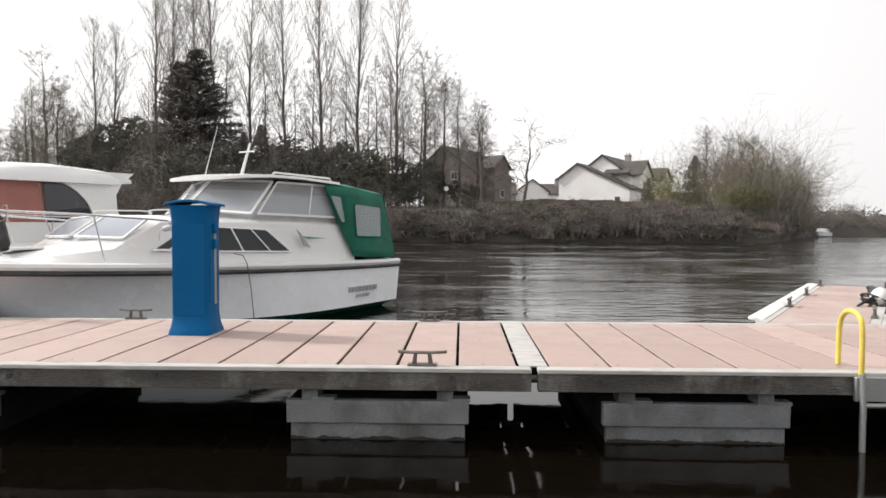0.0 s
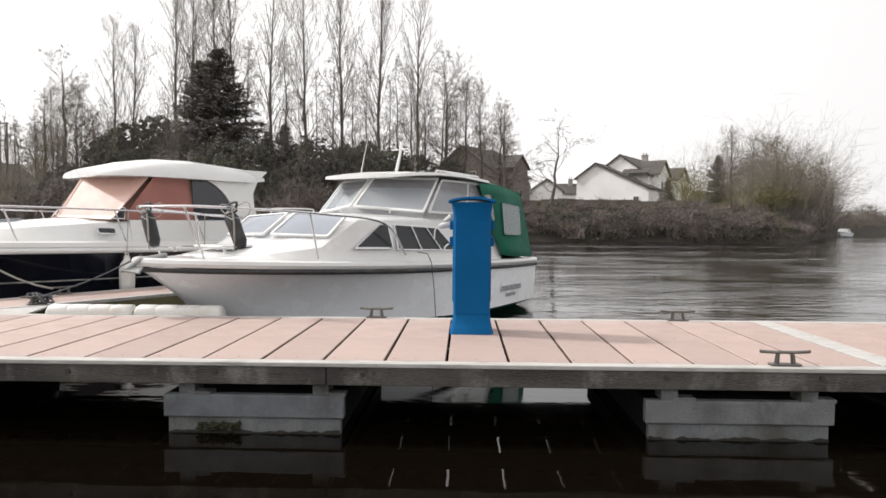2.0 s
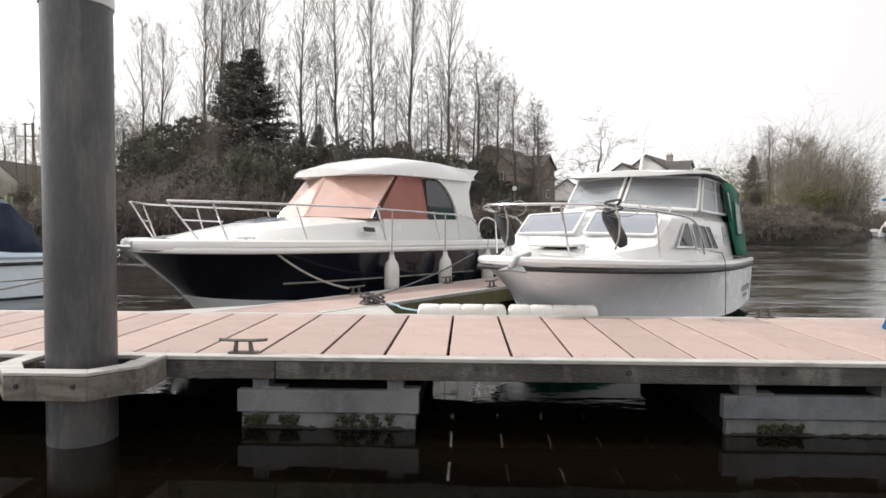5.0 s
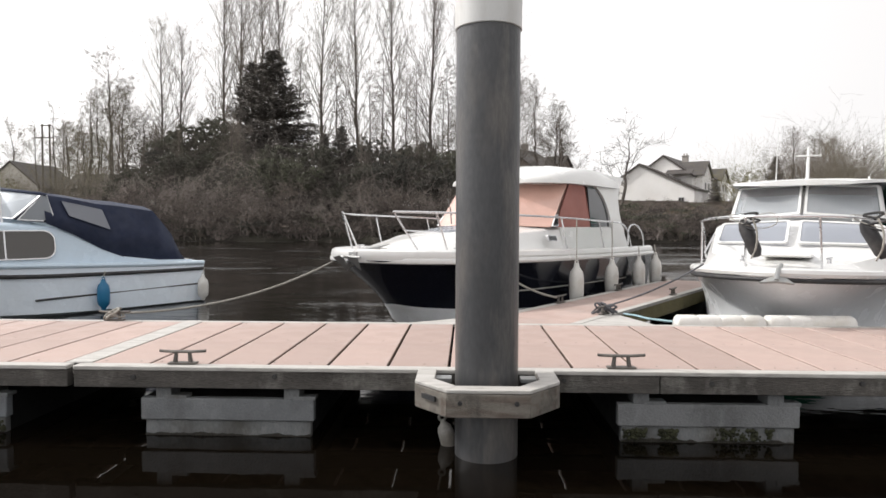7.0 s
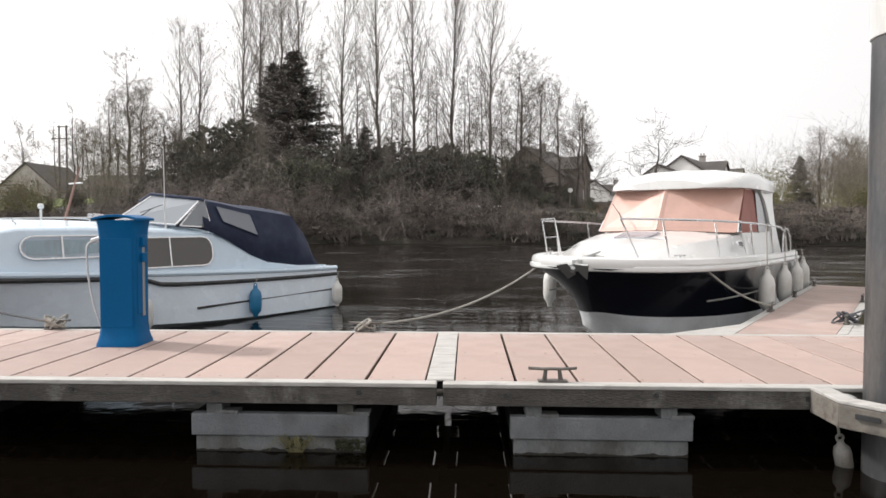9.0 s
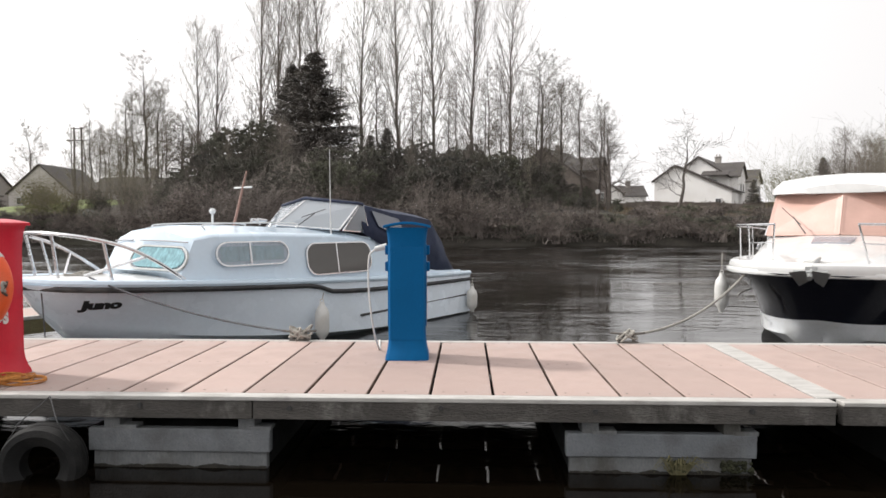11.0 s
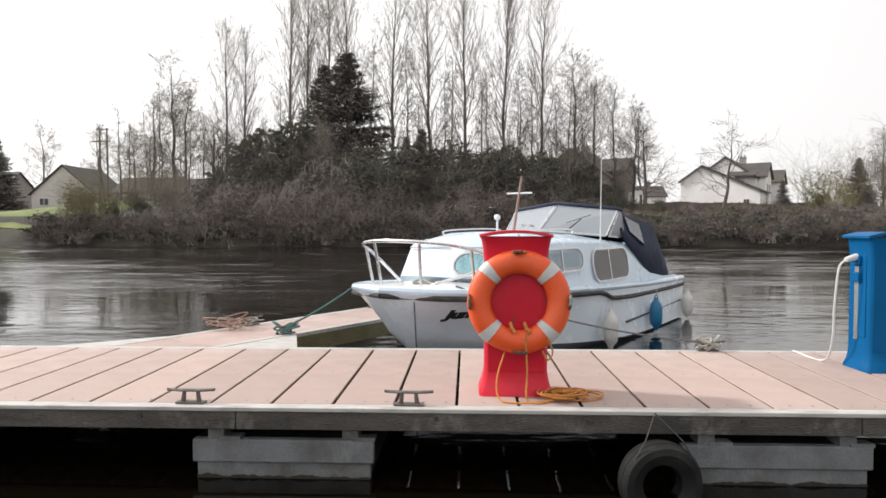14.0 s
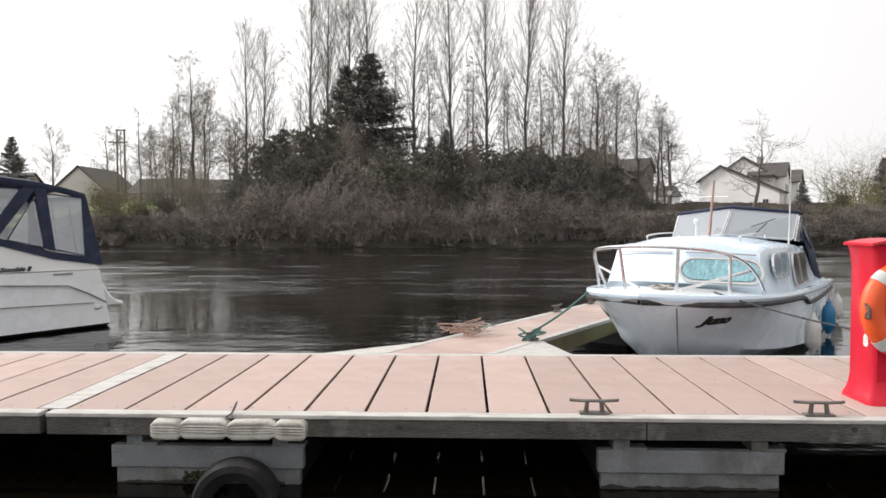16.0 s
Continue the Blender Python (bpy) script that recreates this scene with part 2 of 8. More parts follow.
M = {
    "board": mat("deck_composite", (0.3735, 0.2781, 0.2470), 0.75, vary=0.095, scale=2.6, fine=220, bump=0.25, bump_scale=260, rand=0.09,
                 stain=(0.2988, 0.2283, 0.1992), stain_amt=0.5, stain_scale=2.2, wear=(0.40, 0.335, 0.31), wear_amt=0.5, wear_scale=1.7),
    # board sides darker than the tops: shade in the gaps put into the colour
    "boardside": mat("soiled_board_edge", (0.17, 0.122, 0.10), 0.95, vary=0.3, scale=8, fine=40, spec=0.1, stain=(0.04, 0.033, 0.028), stain_amt=0.8, stain_scale=5),
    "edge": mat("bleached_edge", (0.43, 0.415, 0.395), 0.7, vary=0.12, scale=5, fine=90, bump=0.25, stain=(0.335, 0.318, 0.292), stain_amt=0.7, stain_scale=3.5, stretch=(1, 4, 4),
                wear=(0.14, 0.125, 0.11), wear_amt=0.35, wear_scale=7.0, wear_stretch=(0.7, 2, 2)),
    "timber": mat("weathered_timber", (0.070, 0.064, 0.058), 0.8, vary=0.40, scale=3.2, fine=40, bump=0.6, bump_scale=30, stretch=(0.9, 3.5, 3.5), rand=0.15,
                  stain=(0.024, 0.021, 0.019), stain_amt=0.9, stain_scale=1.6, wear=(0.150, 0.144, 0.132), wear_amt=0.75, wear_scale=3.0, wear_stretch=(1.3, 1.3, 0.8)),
    "collar": mat("bleached_timber", (0.185, 0.168, 0.146), 0.8, vary=0.25, scale=3, fine=60, bump=0.5, bump_scale=40, stretch=(1.2, 5, 5), rand=0.25,
                  stain=(0.110, 0.082, 0.066), stain_amt=0.9, stain_scale=4, wear=(0.05, 0.046, 0.04), wear_amt=0.7, wear_scale=4.5, wear_stretch=(1, 1, 0.6)),
    "concrete": mat("float_concrete", (0.156, 0.169, 0.184), 0.85, vary=0.15, scale=4, fine=90, bump=0.5, bump_scale=60, rand=0.10, tint=(0.165, 0.163, 0.158),
                    stain=(0.098, 0.100, 0.102), stain_amt=0.9, stain_scale=3.0, wear=(0.23, 0.24, 0.245), wear_amt=0.5, wear_scale=3.5, wear_stretch=(1, 1, 0.5)),
    "algae": mat("wet_stained_concrete", (0.138, 0.144, 0.148), 0.75, stretch=(1, 1, 0.45), vary=0.22, scale=5, fine=70, bump=0.6, bump_scale=50,
                 stain=(0.062, 0.058, 0.048), stain_amt=0.9, stain_scale=3.0, wear=(0.20, 0.205, 0.205), wear_amt=0.5, wear_scale=4.0),
    # near-black: the deep shade below the deck put into the colour
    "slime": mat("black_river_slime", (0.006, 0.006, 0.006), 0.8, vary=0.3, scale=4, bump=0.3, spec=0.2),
    "weed": mat("dark_wet_weed", (0.020, 0.018, 0.013), 0.8, vary=0.4, scale=14, fine=80, bump=0.8, bump_scale=80),
    "moss": mat("wet_moss", (0.026, 0.028, 0.011), 0.9, vary=0.4, scale=20, fine=90, bump=0.9, bump_scale=90),
    "galv": mat("galvanised_steel", (0.3486, 0.3569, 0.3569), 0.5, 0.75, vary=0.15, scale=12, fine=120, bump=0.1, stain=(0.2324, 0.1992, 0.166), stain_amt=0.4, stain_scale=12),
    "castiron": mat("weathered_cast_iron", (0.118, 0.107, 0.097), 0.55, 0.35, vary=0.2, scale=14, fine=120, bump=0.15, stain=(0.166, 0.1494, 0.1328), stain_amt=0.5, stain_scale=14),
    "steel": mat("polished_steel", (0.62, 0.62, 0.63), 0.22, 0.9, vary=0.06, scale=8),
    "pile": mat("pile_steel", (0.070, 0.071, 0.075), 0.42, 0.35, vary=0.18, scale=2.0, fine=30, bump=0.15, bump_scale=30, stretch=(1.6, 1.6, 0.6),
                stain=(0.125, 0.114, 0.106), stain_amt=0.7, stain_scale=2.6, wear=(0.20, 0.185, 0.17), wear_amt=0.4, wear_scale=3.4, wear_stretch=(1.4, 1.4, 0.22)),
    "sleeve": mat("white_pile_sleeve", (0.581, 0.581, 0.5727), 0.45, vary=0.06, scale=2, stain=(0.415, 0.3984, 0.3735), stain_amt=0.5, stain_scale=2.5, stretch=(3, 3, 0.5)),
    "blue": mat("blue_plastic", (0, 0.0830, 0.2250), 0.5, vary=0.07, scale=2.5, fine=50, bump=0.03, stain=(0.0008, 0.1010, 0.2600), stain_amt=0.5, stain_scale=3, spec=0.12),
    "red": mat("red_plastic", (0.498, 0.00996, 0.02905), 0.38, vary=0.07, scale=2.5, fine=50, bump=0.03, stain=(0.5478, 0.0332, 0.0498), stain_amt=0.5, stain_scale=3, spec=0.3),
    "orange": mat("orange_buoy_plastic", (0.7138, 0.08715, 0.01494), 0.45, vary=0.08, scale=6, fine=60, bump=0.06, stain=(0.6308, 0.1162, 0.0415), stain_amt=0.5, stain_scale=5),
    "tape": mat("reflective_tape", (0.4565, 0.4731, 0.4648), 0.35, vary=0.1, scale=20),
    "black": mat("black_rubber", (0.022, 0.022, 0.024), 0.6, vary=0.25, scale=6, fine=50, bump=0.2, stain=(0.07, 0.065, 0.06), stain_amt=0.6, stain_scale=6),
    "tyre": mat("weathered_tyre_rubber", (0.010, 0.010, 0.010), 0.75, vary=0.25, scale=8, bump=0.3, stain=(0.026, 0.025, 0.024), stain_amt=0.7, stain_scale=5, spec=0.25),
    "white": mat("white_gelcoat", (0.6557, 0.6557, 0.6474), 0.22, vary=0.03, scale=1.2, fine=20, coat=0.3, stain=(0.581, 0.5644, 0.5312), stain_amt=0.45, stain_scale=1.4),
    # extra brightness and blue of the shaded hull sides put into this white
    "hullwhite": mat("hull_gelcoat", (0.84, 0.86, 0.885), 0.25, vary=0.04, scale=1.2, fine=20, coat=0.3, stain=(0.78, 0.78, 0.78), stain_amt=0.5, stain_scale=1.0),
    "paleblue": mat("pale_blue_gelcoat", (0.54, 0.65, 0.75), 0.24, vary=0.03, scale=1.2, fine=20, coat=0.3, stain=(0.498, 0.5561, 0.6142), stain_amt=0.4, stain_scale=1.2),
    # blue of the shaded side put into the hull's white
    "tintedhull": mat("blue_white_hull_gelcoat", (0.76, 0.84, 0.92), 0.25, vary=0.04, scale=1.2, fine=20, coat=0.3, stain=(0.72, 0.77, 0.82), stain_amt=0.5, stain_scale=1.0),
    "boot": mat("pale_boot_stripe", (0.80, 0.82, 0.84), 0.35, vary=0.08, scale=3, stain=(0.62, 0.62, 0.60), stain_amt=0.6, stain_scale=2),
    "navy": mat("navy_gelcoat", (0.010, 0.0115, 0.019), 0.14, vary=0.15, scale=1.5, coat=0.5),
    "greenhull": mat("green_antifouling", (0.02, 0.20, 0.13), 0.6, vary=0.2, scale=4, stain=(0.05, 0.12, 0.08), stain_amt=0.7),
    "greybottom": mat("grey_antifouling", (0.34, 0.35, 0.36), 0.5, vary=0.15, scale=3, stain=(0.20, 0.20, 0.18), stain_amt=0.7, stain_scale=2),
    "greencanvas": mat("green_canvas", (0.00498, 0.112, 0.07055), 0.8, vary=0.15, scale=4, fine=150, bump=0.25, bump_scale=9, stain=(0.0083, 0.0747, 0.0498), stain_amt=0.6, stain_scale=3),
    "navycanvas": mat("navy_canvas", (0.0150, 0.0215, 0.0480), 0.85, vary=0.18, scale=4, fine=150, bump=0.3, bump_scale=8, stain=(0.030, 0.038, 0.066), stain_amt=0.6, stain_scale=3),
    "smokepane": glass_mat("smoked_pane", (0.17, 0.16, 0.152), 0.03, 0.40),
    # vinyl, palepane and clearpane: the pale base colour carries the sky's reflection
    "vinyl": glass_mat("clear_vinyl", (0.60, 0.62, 0.64), 0.10, 0.68),
    "pane": glass_mat("tinted_pane", (0.05, 0.055, 0.06), 0.03, 0.45),
    "palepane": glass_mat("pale_pane", (0.40, 0.42, 0.46), 0.03, 0.52),
    "clearpane": glass_mat("clear_pane", (0.60, 0.62, 0.64), 0.02, 0.76),
    "curtain": mat("aqua_curtain", (0.20, 0.36, 0.40), 0.85, vary=0.35, scale=1.6, fine=4, stretch=(14, 14, 0.6), bump=0.4, bump_scale=1.6),
    "blind": mat("salmon_blind_behind_glass", (0.47, 0.285, 0.232), 0.5, vary=0.14, scale=2.5, fine=90, bump=0.10, bump_scale=4, coat=1.0),
    "redblind": mat("red_canvas_screen", (0.29, 0.118, 0.098), 0.7, vary=0.10, scale=3, fine=120, bump=0.15, bump_scale=5),
    "fender": mat("white_fender_vinyl", (0.5976, 0.5893, 0.5644), 0.4, vary=0.06, scale=5, stain=(0.415, 0.3818, 0.332), stain_amt=0.5, stain_scale=6),
    "bluefender": mat("blue_fender_vinyl", (0.01245, 0.1411, 0.2822), 0.4, vary=0.1, scale=5),
    "greyfender": mat("old_grey_fender", (0.249, 0.2407, 0.2241), 0.6, vary=0.2, scale=8, stain=(0.1162, 0.0996, 0.083), stain_amt=0.8, stain_scale=6),
    "rope": mat("pale_rope", (0.332, 0.3154, 0.2822), 0.9, vary=0.25, scale=40, bump=0.6, bump_scale=120),
    "darkrope": mat("dark_rope", (0.10, 0.10, 0.11), 0.9, vary=0.25, scale=40, bump=0.6, bump_scale=120),
    "brownrope": mat("tarred_brown_rope", (0.10, 0.066, 0.05), 0.9, vary=0.3, scale=40, bump=0.6, bump_scale=120),
    "skyrope": mat("pale_blue_rope", (0.30, 0.44, 0.48), 0.9, vary=0.2, scale=40, bump=0.6, bump_scale=120),
    "orangerope": mat("orange_rope", (0.5146, 0.2158, 0.0498), 0.85, vary=0.25, scale=40, bump=0.6, bump_scale=120, rand=0.2),
    "pinkrope": mat("faded_red_rope", (0.36, 0.235, 0.19), 0.85, vary=0.3, scale=40, bump=0.6, bump_scale=120),
    "tealrope": mat("teal_rope", (0.083, 0.1743, 0.1577), 0.9, vary=0.25, scale=40, bump=0.6, bump_scale=120),
    "yellow": mat("yellow_coated_tube", (0.70, 0.53, 0.10), 0.4, vary=0.08, scale=10, stain=(0.498, 0.3486, 0.083), stain_amt=0.4, stain_scale=9),
    "pad": mat("white_moulded_foam", (0.6474, 0.6391, 0.6142), 0.6, vary=0.06, scale=5, bump=0.15, stain=(0.4565, 0.4316, 0.3818), stain_amt=0.6, stain_scale=5),
    "oldpad": mat("dirty_moulded_foam", (0.4565, 0.4399, 0.4067), 0.75, vary=0.15, scale=7, bump=0.4, stain=(0.2075, 0.1826, 0.1494), stain_amt=0.8, stain_scale=7),
    "cable": mat("white_cable", (0.5976, 0.5976, 0.581), 0.4, vary=0.05),
    "text": mat("dark_lettering", (0.02, 0.02, 0.022), 0.5, vary=0.1),
    "greytext": mat("grey_lettering", (0.32, 0.32, 0.34), 0.5, vary=0.1),
    "brownpole": mat("varnished_mast", (0.26, 0.15, 0.12), 0.4, vary=0.25, scale=6, stretch=(4, 4, 0.6)),
    "bark": mat("grey_bark", (0.1037, 0.08715, 0.07636), 0.9, vary=0.3, scale=1.5, fine=20, rand=0.15),
    "twig": mat("bare_twigs", (0.20, 0.168, 0.148), 0.9, vary=0.2, scale=0.6, fine=8, rand=0.12, tint=(0.17, 0.155, 0.115)),
    "darktwig": mat("dark_inner_twigs", (0.098, 0.083, 0.073), 0.9, vary=0.2, scale=0.6, fine=8, rand=0.12),
    "greentwig": mat("budding_twigs", (0.1826, 0.166, 0.083), 0.9, vary=0.25, scale=0.5, fine=8, rand=0.15),
    "palebranch": mat("pale_dead_branches", (0.19, 0.162, 0.146), 0.9, vary=0.25, scale=0.8, fine=8, rand=0.15),
    "vine": mat("dry_trailing_vines", (0.33, 0.285, 0.262), 0.9, vary=0.25, scale=0.8, fine=8, rand=0.2, tint=(0.21, 0.19, 0.165)),
    "drygrass": mat("dry_bank_grass", (0.155, 0.122, 0.082), 0.95, vary=0.3, scale=0.5, fine=6, rand=0.3, island=True),
    "needle": mat("conifer_needles", (0.1577, 0.1452, 0.1328), 0.9, vary=0.35, scale=0.8, fine=9, rand=0.25, island=True),
    "ivy": mat("ivy_and_laurel_leaves", (0.062, 0.059, 0.050), 0.75, vary=0.35, scale=0.7, fine=6, rand=0.40, island=True, tint=(0.108, 0.110, 0.074)),
    "brownleaf": mat("dry_brown_leaves", (0.064, 0.053, 0.046), 0.85, vary=0.35, scale=0.7, fine=6, rand=0.35, island=True, tint=(0.160, 0.132, 0.114)),
    "olive": mat("spring_willow_leaves", (0.125, 0.118, 0.050), 0.75, vary=0.35, scale=0.7, fine=6, rand=0.35, island=True),
    "render": mat("white_render", (0.84, 0.82, 0.80), 0.9, vary=0.05, scale=0.4, fine=8, bump=0.1, stain=(0.74, 0.71, 0.68), stain_amt=0.5, stain_scale=0.35),
    "palerender": mat("weathered_pale_render", (0.56, 0.525, 0.50), 0.9, vary=0.07, scale=0.4, fine=8, stain=(0.44, 0.41, 0.39), stain_amt=0.5, stain_scale=0.4),
    "greyrender": mat("grey_render", (0.332, 0.3071, 0.2822), 0.9, vary=0.08, scale=0.4, fine=8, stain=(0.249, 0.2324, 0.2158), stain_amt=0.5, stain_scale=0.4),
    "slate": mat("dark_roof_tiles", (0.06225, 0.05478, 0.05146), 0.75, vary=0.18, scale=0.5, fine=10, bump=0.4, bump_scale=6, stain=(0.083, 0.0747, 0.0664), stain_amt=0.6, stain_scale=0.4),
    "fence": mat("fence_boards", (0.1411, 0.1162, 0.0996), 0.9, vary=0.2, scale=0.8, fine=9, rand=0.2),
    "brownrender": mat("brown_render", (0.1826, 0.1535, 0.1369), 0.9, vary=0.1, scale=0.4, fine=8, stain=(0.1328, 0.1162, 0.1037), stain_amt=0.5, stain_scale=0.4),
    "mossbeam": mat("algae_grown_timber", (0.165, 0.145, 0.07), 0.9, vary=0.25, scale=3, fine=40, bump=0.6, bump_scale=40, stain=(0.0747, 0.07055, 0.0415), stain_amt=0.85, stain_scale=3),
    "headlining": mat("brown_headlining", (0.11, 0.062, 0.042), 0.7, vary=0.2, scale=3),
    "lining": mat("cabin_lining", (0.48, 0.47, 0.46), 0.8, vary=0.15, scale=3),
    # sky glare on the windscreen put into its pale base colour
    "screenpane": glass_mat("old_windscreen", (0.46, 0.49, 0.52), 0.05, 0.50),
    "fascia": mat("dark_bargeboard", (0.06, 0.05, 0.045), 0.7, vary=0.1),
}
M["water"] = water_mat()


# ---- mesh building ----
class Geo:
    """Collects vertices and faces of one part."""

    def __init__(self):
        self.v, self.f, self.m = [], [], []

    def add(self, verts, faces, slot=0):
        k = len(self.v)
        self.v += [tuple(p) for p in verts]
        self.f += [tuple(i + k for i in q) for q in faces]
        self.m += [slot] * len(faces)
        return self

    def box(self, c, s, turn=None):
        m = turn or Matrix.Identity(4)
        vs = [m @ Vector((x * s[0] / 2, y * s[1] / 2, z * s[2] / 2)) + Vector(c) for x in (-1, 1) for y in (-1, 1) for z in (-1, 1)]
        return self.add(vs, [(0, 1, 3, 2), (4, 6, 7, 5), (0, 4, 5, 1), (2, 3, 7, 6), (0, 2, 6, 4), (1, 5, 7, 3)])

    def loft(self, rings, closed=True, caps=True, slot=0):
        n = len(rings[0])
        vs = [p for r in rings for p in r]
        fs = []
        for a in range(len(rings) - 1):
            for b in range(n if closed else n - 1):
                c = (b + 1) % n
                fs.append((a * n + b, a * n + c, (a + 1) * n + c, (a + 1) * n + b))
        if caps and closed:
            fs += [tuple(reversed(range(n))), tuple(range((len(rings) - 1) * n, len(rings) * n))]
        return self.add(vs, fs, slot)

    def tube(self, pts, r, n=8, r1=None):
        pts = [Vector(p) for p in pts]
        rings = []
        side = None
        for i, p in enumerate(pts):
            d = (pts[min(i + 1, len(pts) - 1)] - pts[max(i - 1, 0)]).normalized()
            if side is None:
                side = d.cross(Vector((0, 0, 1)))
                if side.length < 0.05:
                    side = d.cross(Vector((1, 0, 0)))
            else:                                  # carry the frame along without twist
                side = side - d * side.dot(d)
                if side.length < 1e-4:
                    side = d.cross(Vector((0.3, 0.5, 0.8)))
            side.normalize()
            top = side.cross(d)
            rr = r if r1 is None else r + (r1 - r) * i / (len(pts) - 1)
            rings.append([p + (side * math.cos(a) + top * math.sin(a)) * rr for a in [2 * math.pi * k / n for k in range(n)]])
        return self.loft(rings)

    def cyl(self, p0, p1, r0, r1=None, n=12):
        return self.tube([p0, p1], r0, n, r1 if r1 is not None else r0)

    def spin(self, profile, c=(0, 0, 0), n=24, turn=None):
        """A turned body: profile of (radius, height)."""
        m = turn or Matrix.Identity(4)
        rings = [[m @ Vector((r * math.cos(2 * math.pi * k / n), r * math.sin(2 * math.pi * k / n), z)) + Vector(c) for k in range(n)] for r, z in profile]
        return self.loft(rings)

    def ring(self, c, R, r, turn=None, n=32, k=12, a0=0.0, a1=2 * math.pi):
        """A torus, or an arc of one."""
        m = turn or Matrix.Identity(4)
        whole = abs(a1 - a0 - 2 * math.pi) < 1e-6
        rings = []
        for i in range(n if whole else n + 1):
            a = a0 + (a1 - a0) * i / n
            rings.append([m @ Vector(((R + r * math.cos(b)) * math.cos(a), (R + r * math.cos(b)) * math.sin(a), r * math.sin(b))) + Vector(c)
                          for b in [2 * math.pi * j / k for j in range(k)]])
        if whole:
            rings.append(rings[0])
        return self.loft(rings, caps=not whole)

    def slab(self, outline, thick):
        """A plate from a flat outline of points, thickened along the vector thick."""
        t = Vector(thick)
        a = [Vector(p) for p in outline]
        return self.loft([a, [p + t for p in a]])


def part(name, geo, material, parent=None, label="", smooth=True, bevel=0.0, angle=38):
    me = bpy.data.meshes.new(name)
    me.from_pydata(geo.v, [], geo.f)
    for mm in (material if isinstance(material, (list, tuple)) else [material]):
        me.materials.append(M[mm] if isinstance(mm, str) else mm)
    if any(geo.m):
        me.polygons.foreach_set("material_index", geo.m)
    bm = bmesh.new()
    bm.from_mesh(me)
    bmesh.ops.remove_doubles(bm, verts=bm.verts, dist=1e-5)
    bmesh.ops.recalc_face_normals(bm, faces=bm.faces)
    bm.to_mesh(me)
    bm.free()
    if smooth:
        me.shade_smooth()
        me.set_sharp_from_angle(angle=radians(angle))
    ob = new(name, me)
    if parent:
        ob.parent = parent
    if bevel:
        bv = ob.modifiers.new("bevel", "BEVEL")
        bv.width, bv.segments, bv.limit_method, bv.angle_limit = bevel, 2, "ANGLE", radians(40)
    if label:
        ob["label"] = label
    return ob


def thing(name, label, category, m=None, group="", kind=""):
    ob = new(name)
    ob.empty_display_size = 0.2
    if m is not None:
        ob.matrix_world = m
    return tagged(ob, label, category, group, kind)


def rounded(n_corner, r, ru, rv):
    """Outline of the unit square with rounded corners, in (u, v)."""
    out = []
    for cu, cv, a0 in ((1 - ru, 1 - rv, 0), (ru, 1 - rv, 90), (ru, rv, 180), (1 - ru, rv, 270)):
        for k in range(n_corner + 1):
            a = radians(a0 + 90 * k / n_corner)
            out.append((cu + ru * math.cos(a), cv + rv * math.sin(a)))
    return out


def blend4(c, u, v):
    """Place on the patch with corners c = (low left, low right, top right, top left)."""
    return (c[0] * (1 - u) + c[1] * u) * (1 - v) + (c[3] * (1 - u) + c[2] * u) * v


def window(parent, corners, rnd=0.12, rim=0.03, proud=0.012, glass="pane", rim_mat="white", bars=(), name="window", out=None):
    """A pane in a rounded frame, laid proud on the patch; frame and pane are parts. bars: shares of the width for glazing bars."""
    c = [Vector(p) for p in corners]
    w, h = (c[1] - c[0]).length, (c[3] - c[0]).length
    nrm = (c[1] - c[0]).cross(c[3] - c[0]).normalized()
    if out is not None and nrm.dot(Vector(out)) < 0:
        nrm = -nrm
    ru, rv = min(0.5, rnd / w), min(0.5, rnd / h)
    outer = [blend4(c, u, v) for u, v in rounded(5, 0, ru, rv)]
    du, dv = rim / w, rim / h
    inner = [blend4(c, du + u * (1 - 2 * du), dv + v * (1 - 2 * dv)) for u, v in rounded(5, 0, ru, rv)]
    g = Geo()
    rings = [[p - nrm * 0.01 for p in outer], [p + nrm * proud for p in outer], [p + nrm * proud for p in inner], [p - nrm * 0.002 for p in inner]]
    g.loft(rings + [rings[0]], caps=False)
    for b in bars:
        lo, hi = blend4(c, b, dv), blend4(c, b, 1 - dv)
        side = (c[1] - c[0]).normalized() * 0.012
        g.loft([[lo - side, lo + side, lo + side + nrm * proud, lo - side + nrm * proud], [hi - side, hi + side, hi + side + nrm * proud, hi - side + nrm * proud]])
    fr = part(name, g, rim_mat, parent)
    g = Geo()
    g.slab([p + nrm * 0.003 for p in inner], nrm * 0.004)
    pn = part("pane", g, glass, fr, smooth=False)
    return fr


def sag(a, b, drop, n=14):
    """A hanging line from a to b."""
    a, b = Vector(a), Vector(b)
    return [a.lerp(b, k / n) - Vector((0, 0, drop * 4 * (k / n) * (1 - k / n))) for k in range(n + 1)]


# ---- setting: water and land ----
g = Geo()
g.add([(-700, -60, 0), (700, -60, 0), (700, 900, 0), (-700, 900, 0)], [(0, 1, 2, 3)])
tagged(part("water", g, "water", smooth=False), "dark brown calm river water with light ripples", "water", kind="structure")


def bank_line(x):
    """y of the far waterline."""
    w = 50.8 + 0.5 * math.sin(x * 0.21) + 0.3 * math.sin(x * 0.53 + 1)
    if x > 25:
        w += (min(x, 47) - 25) * 1.55 + max(0, x - 47) * 0.55
    if x < -70:
        w += (-70 - x) * 0.12
    return w


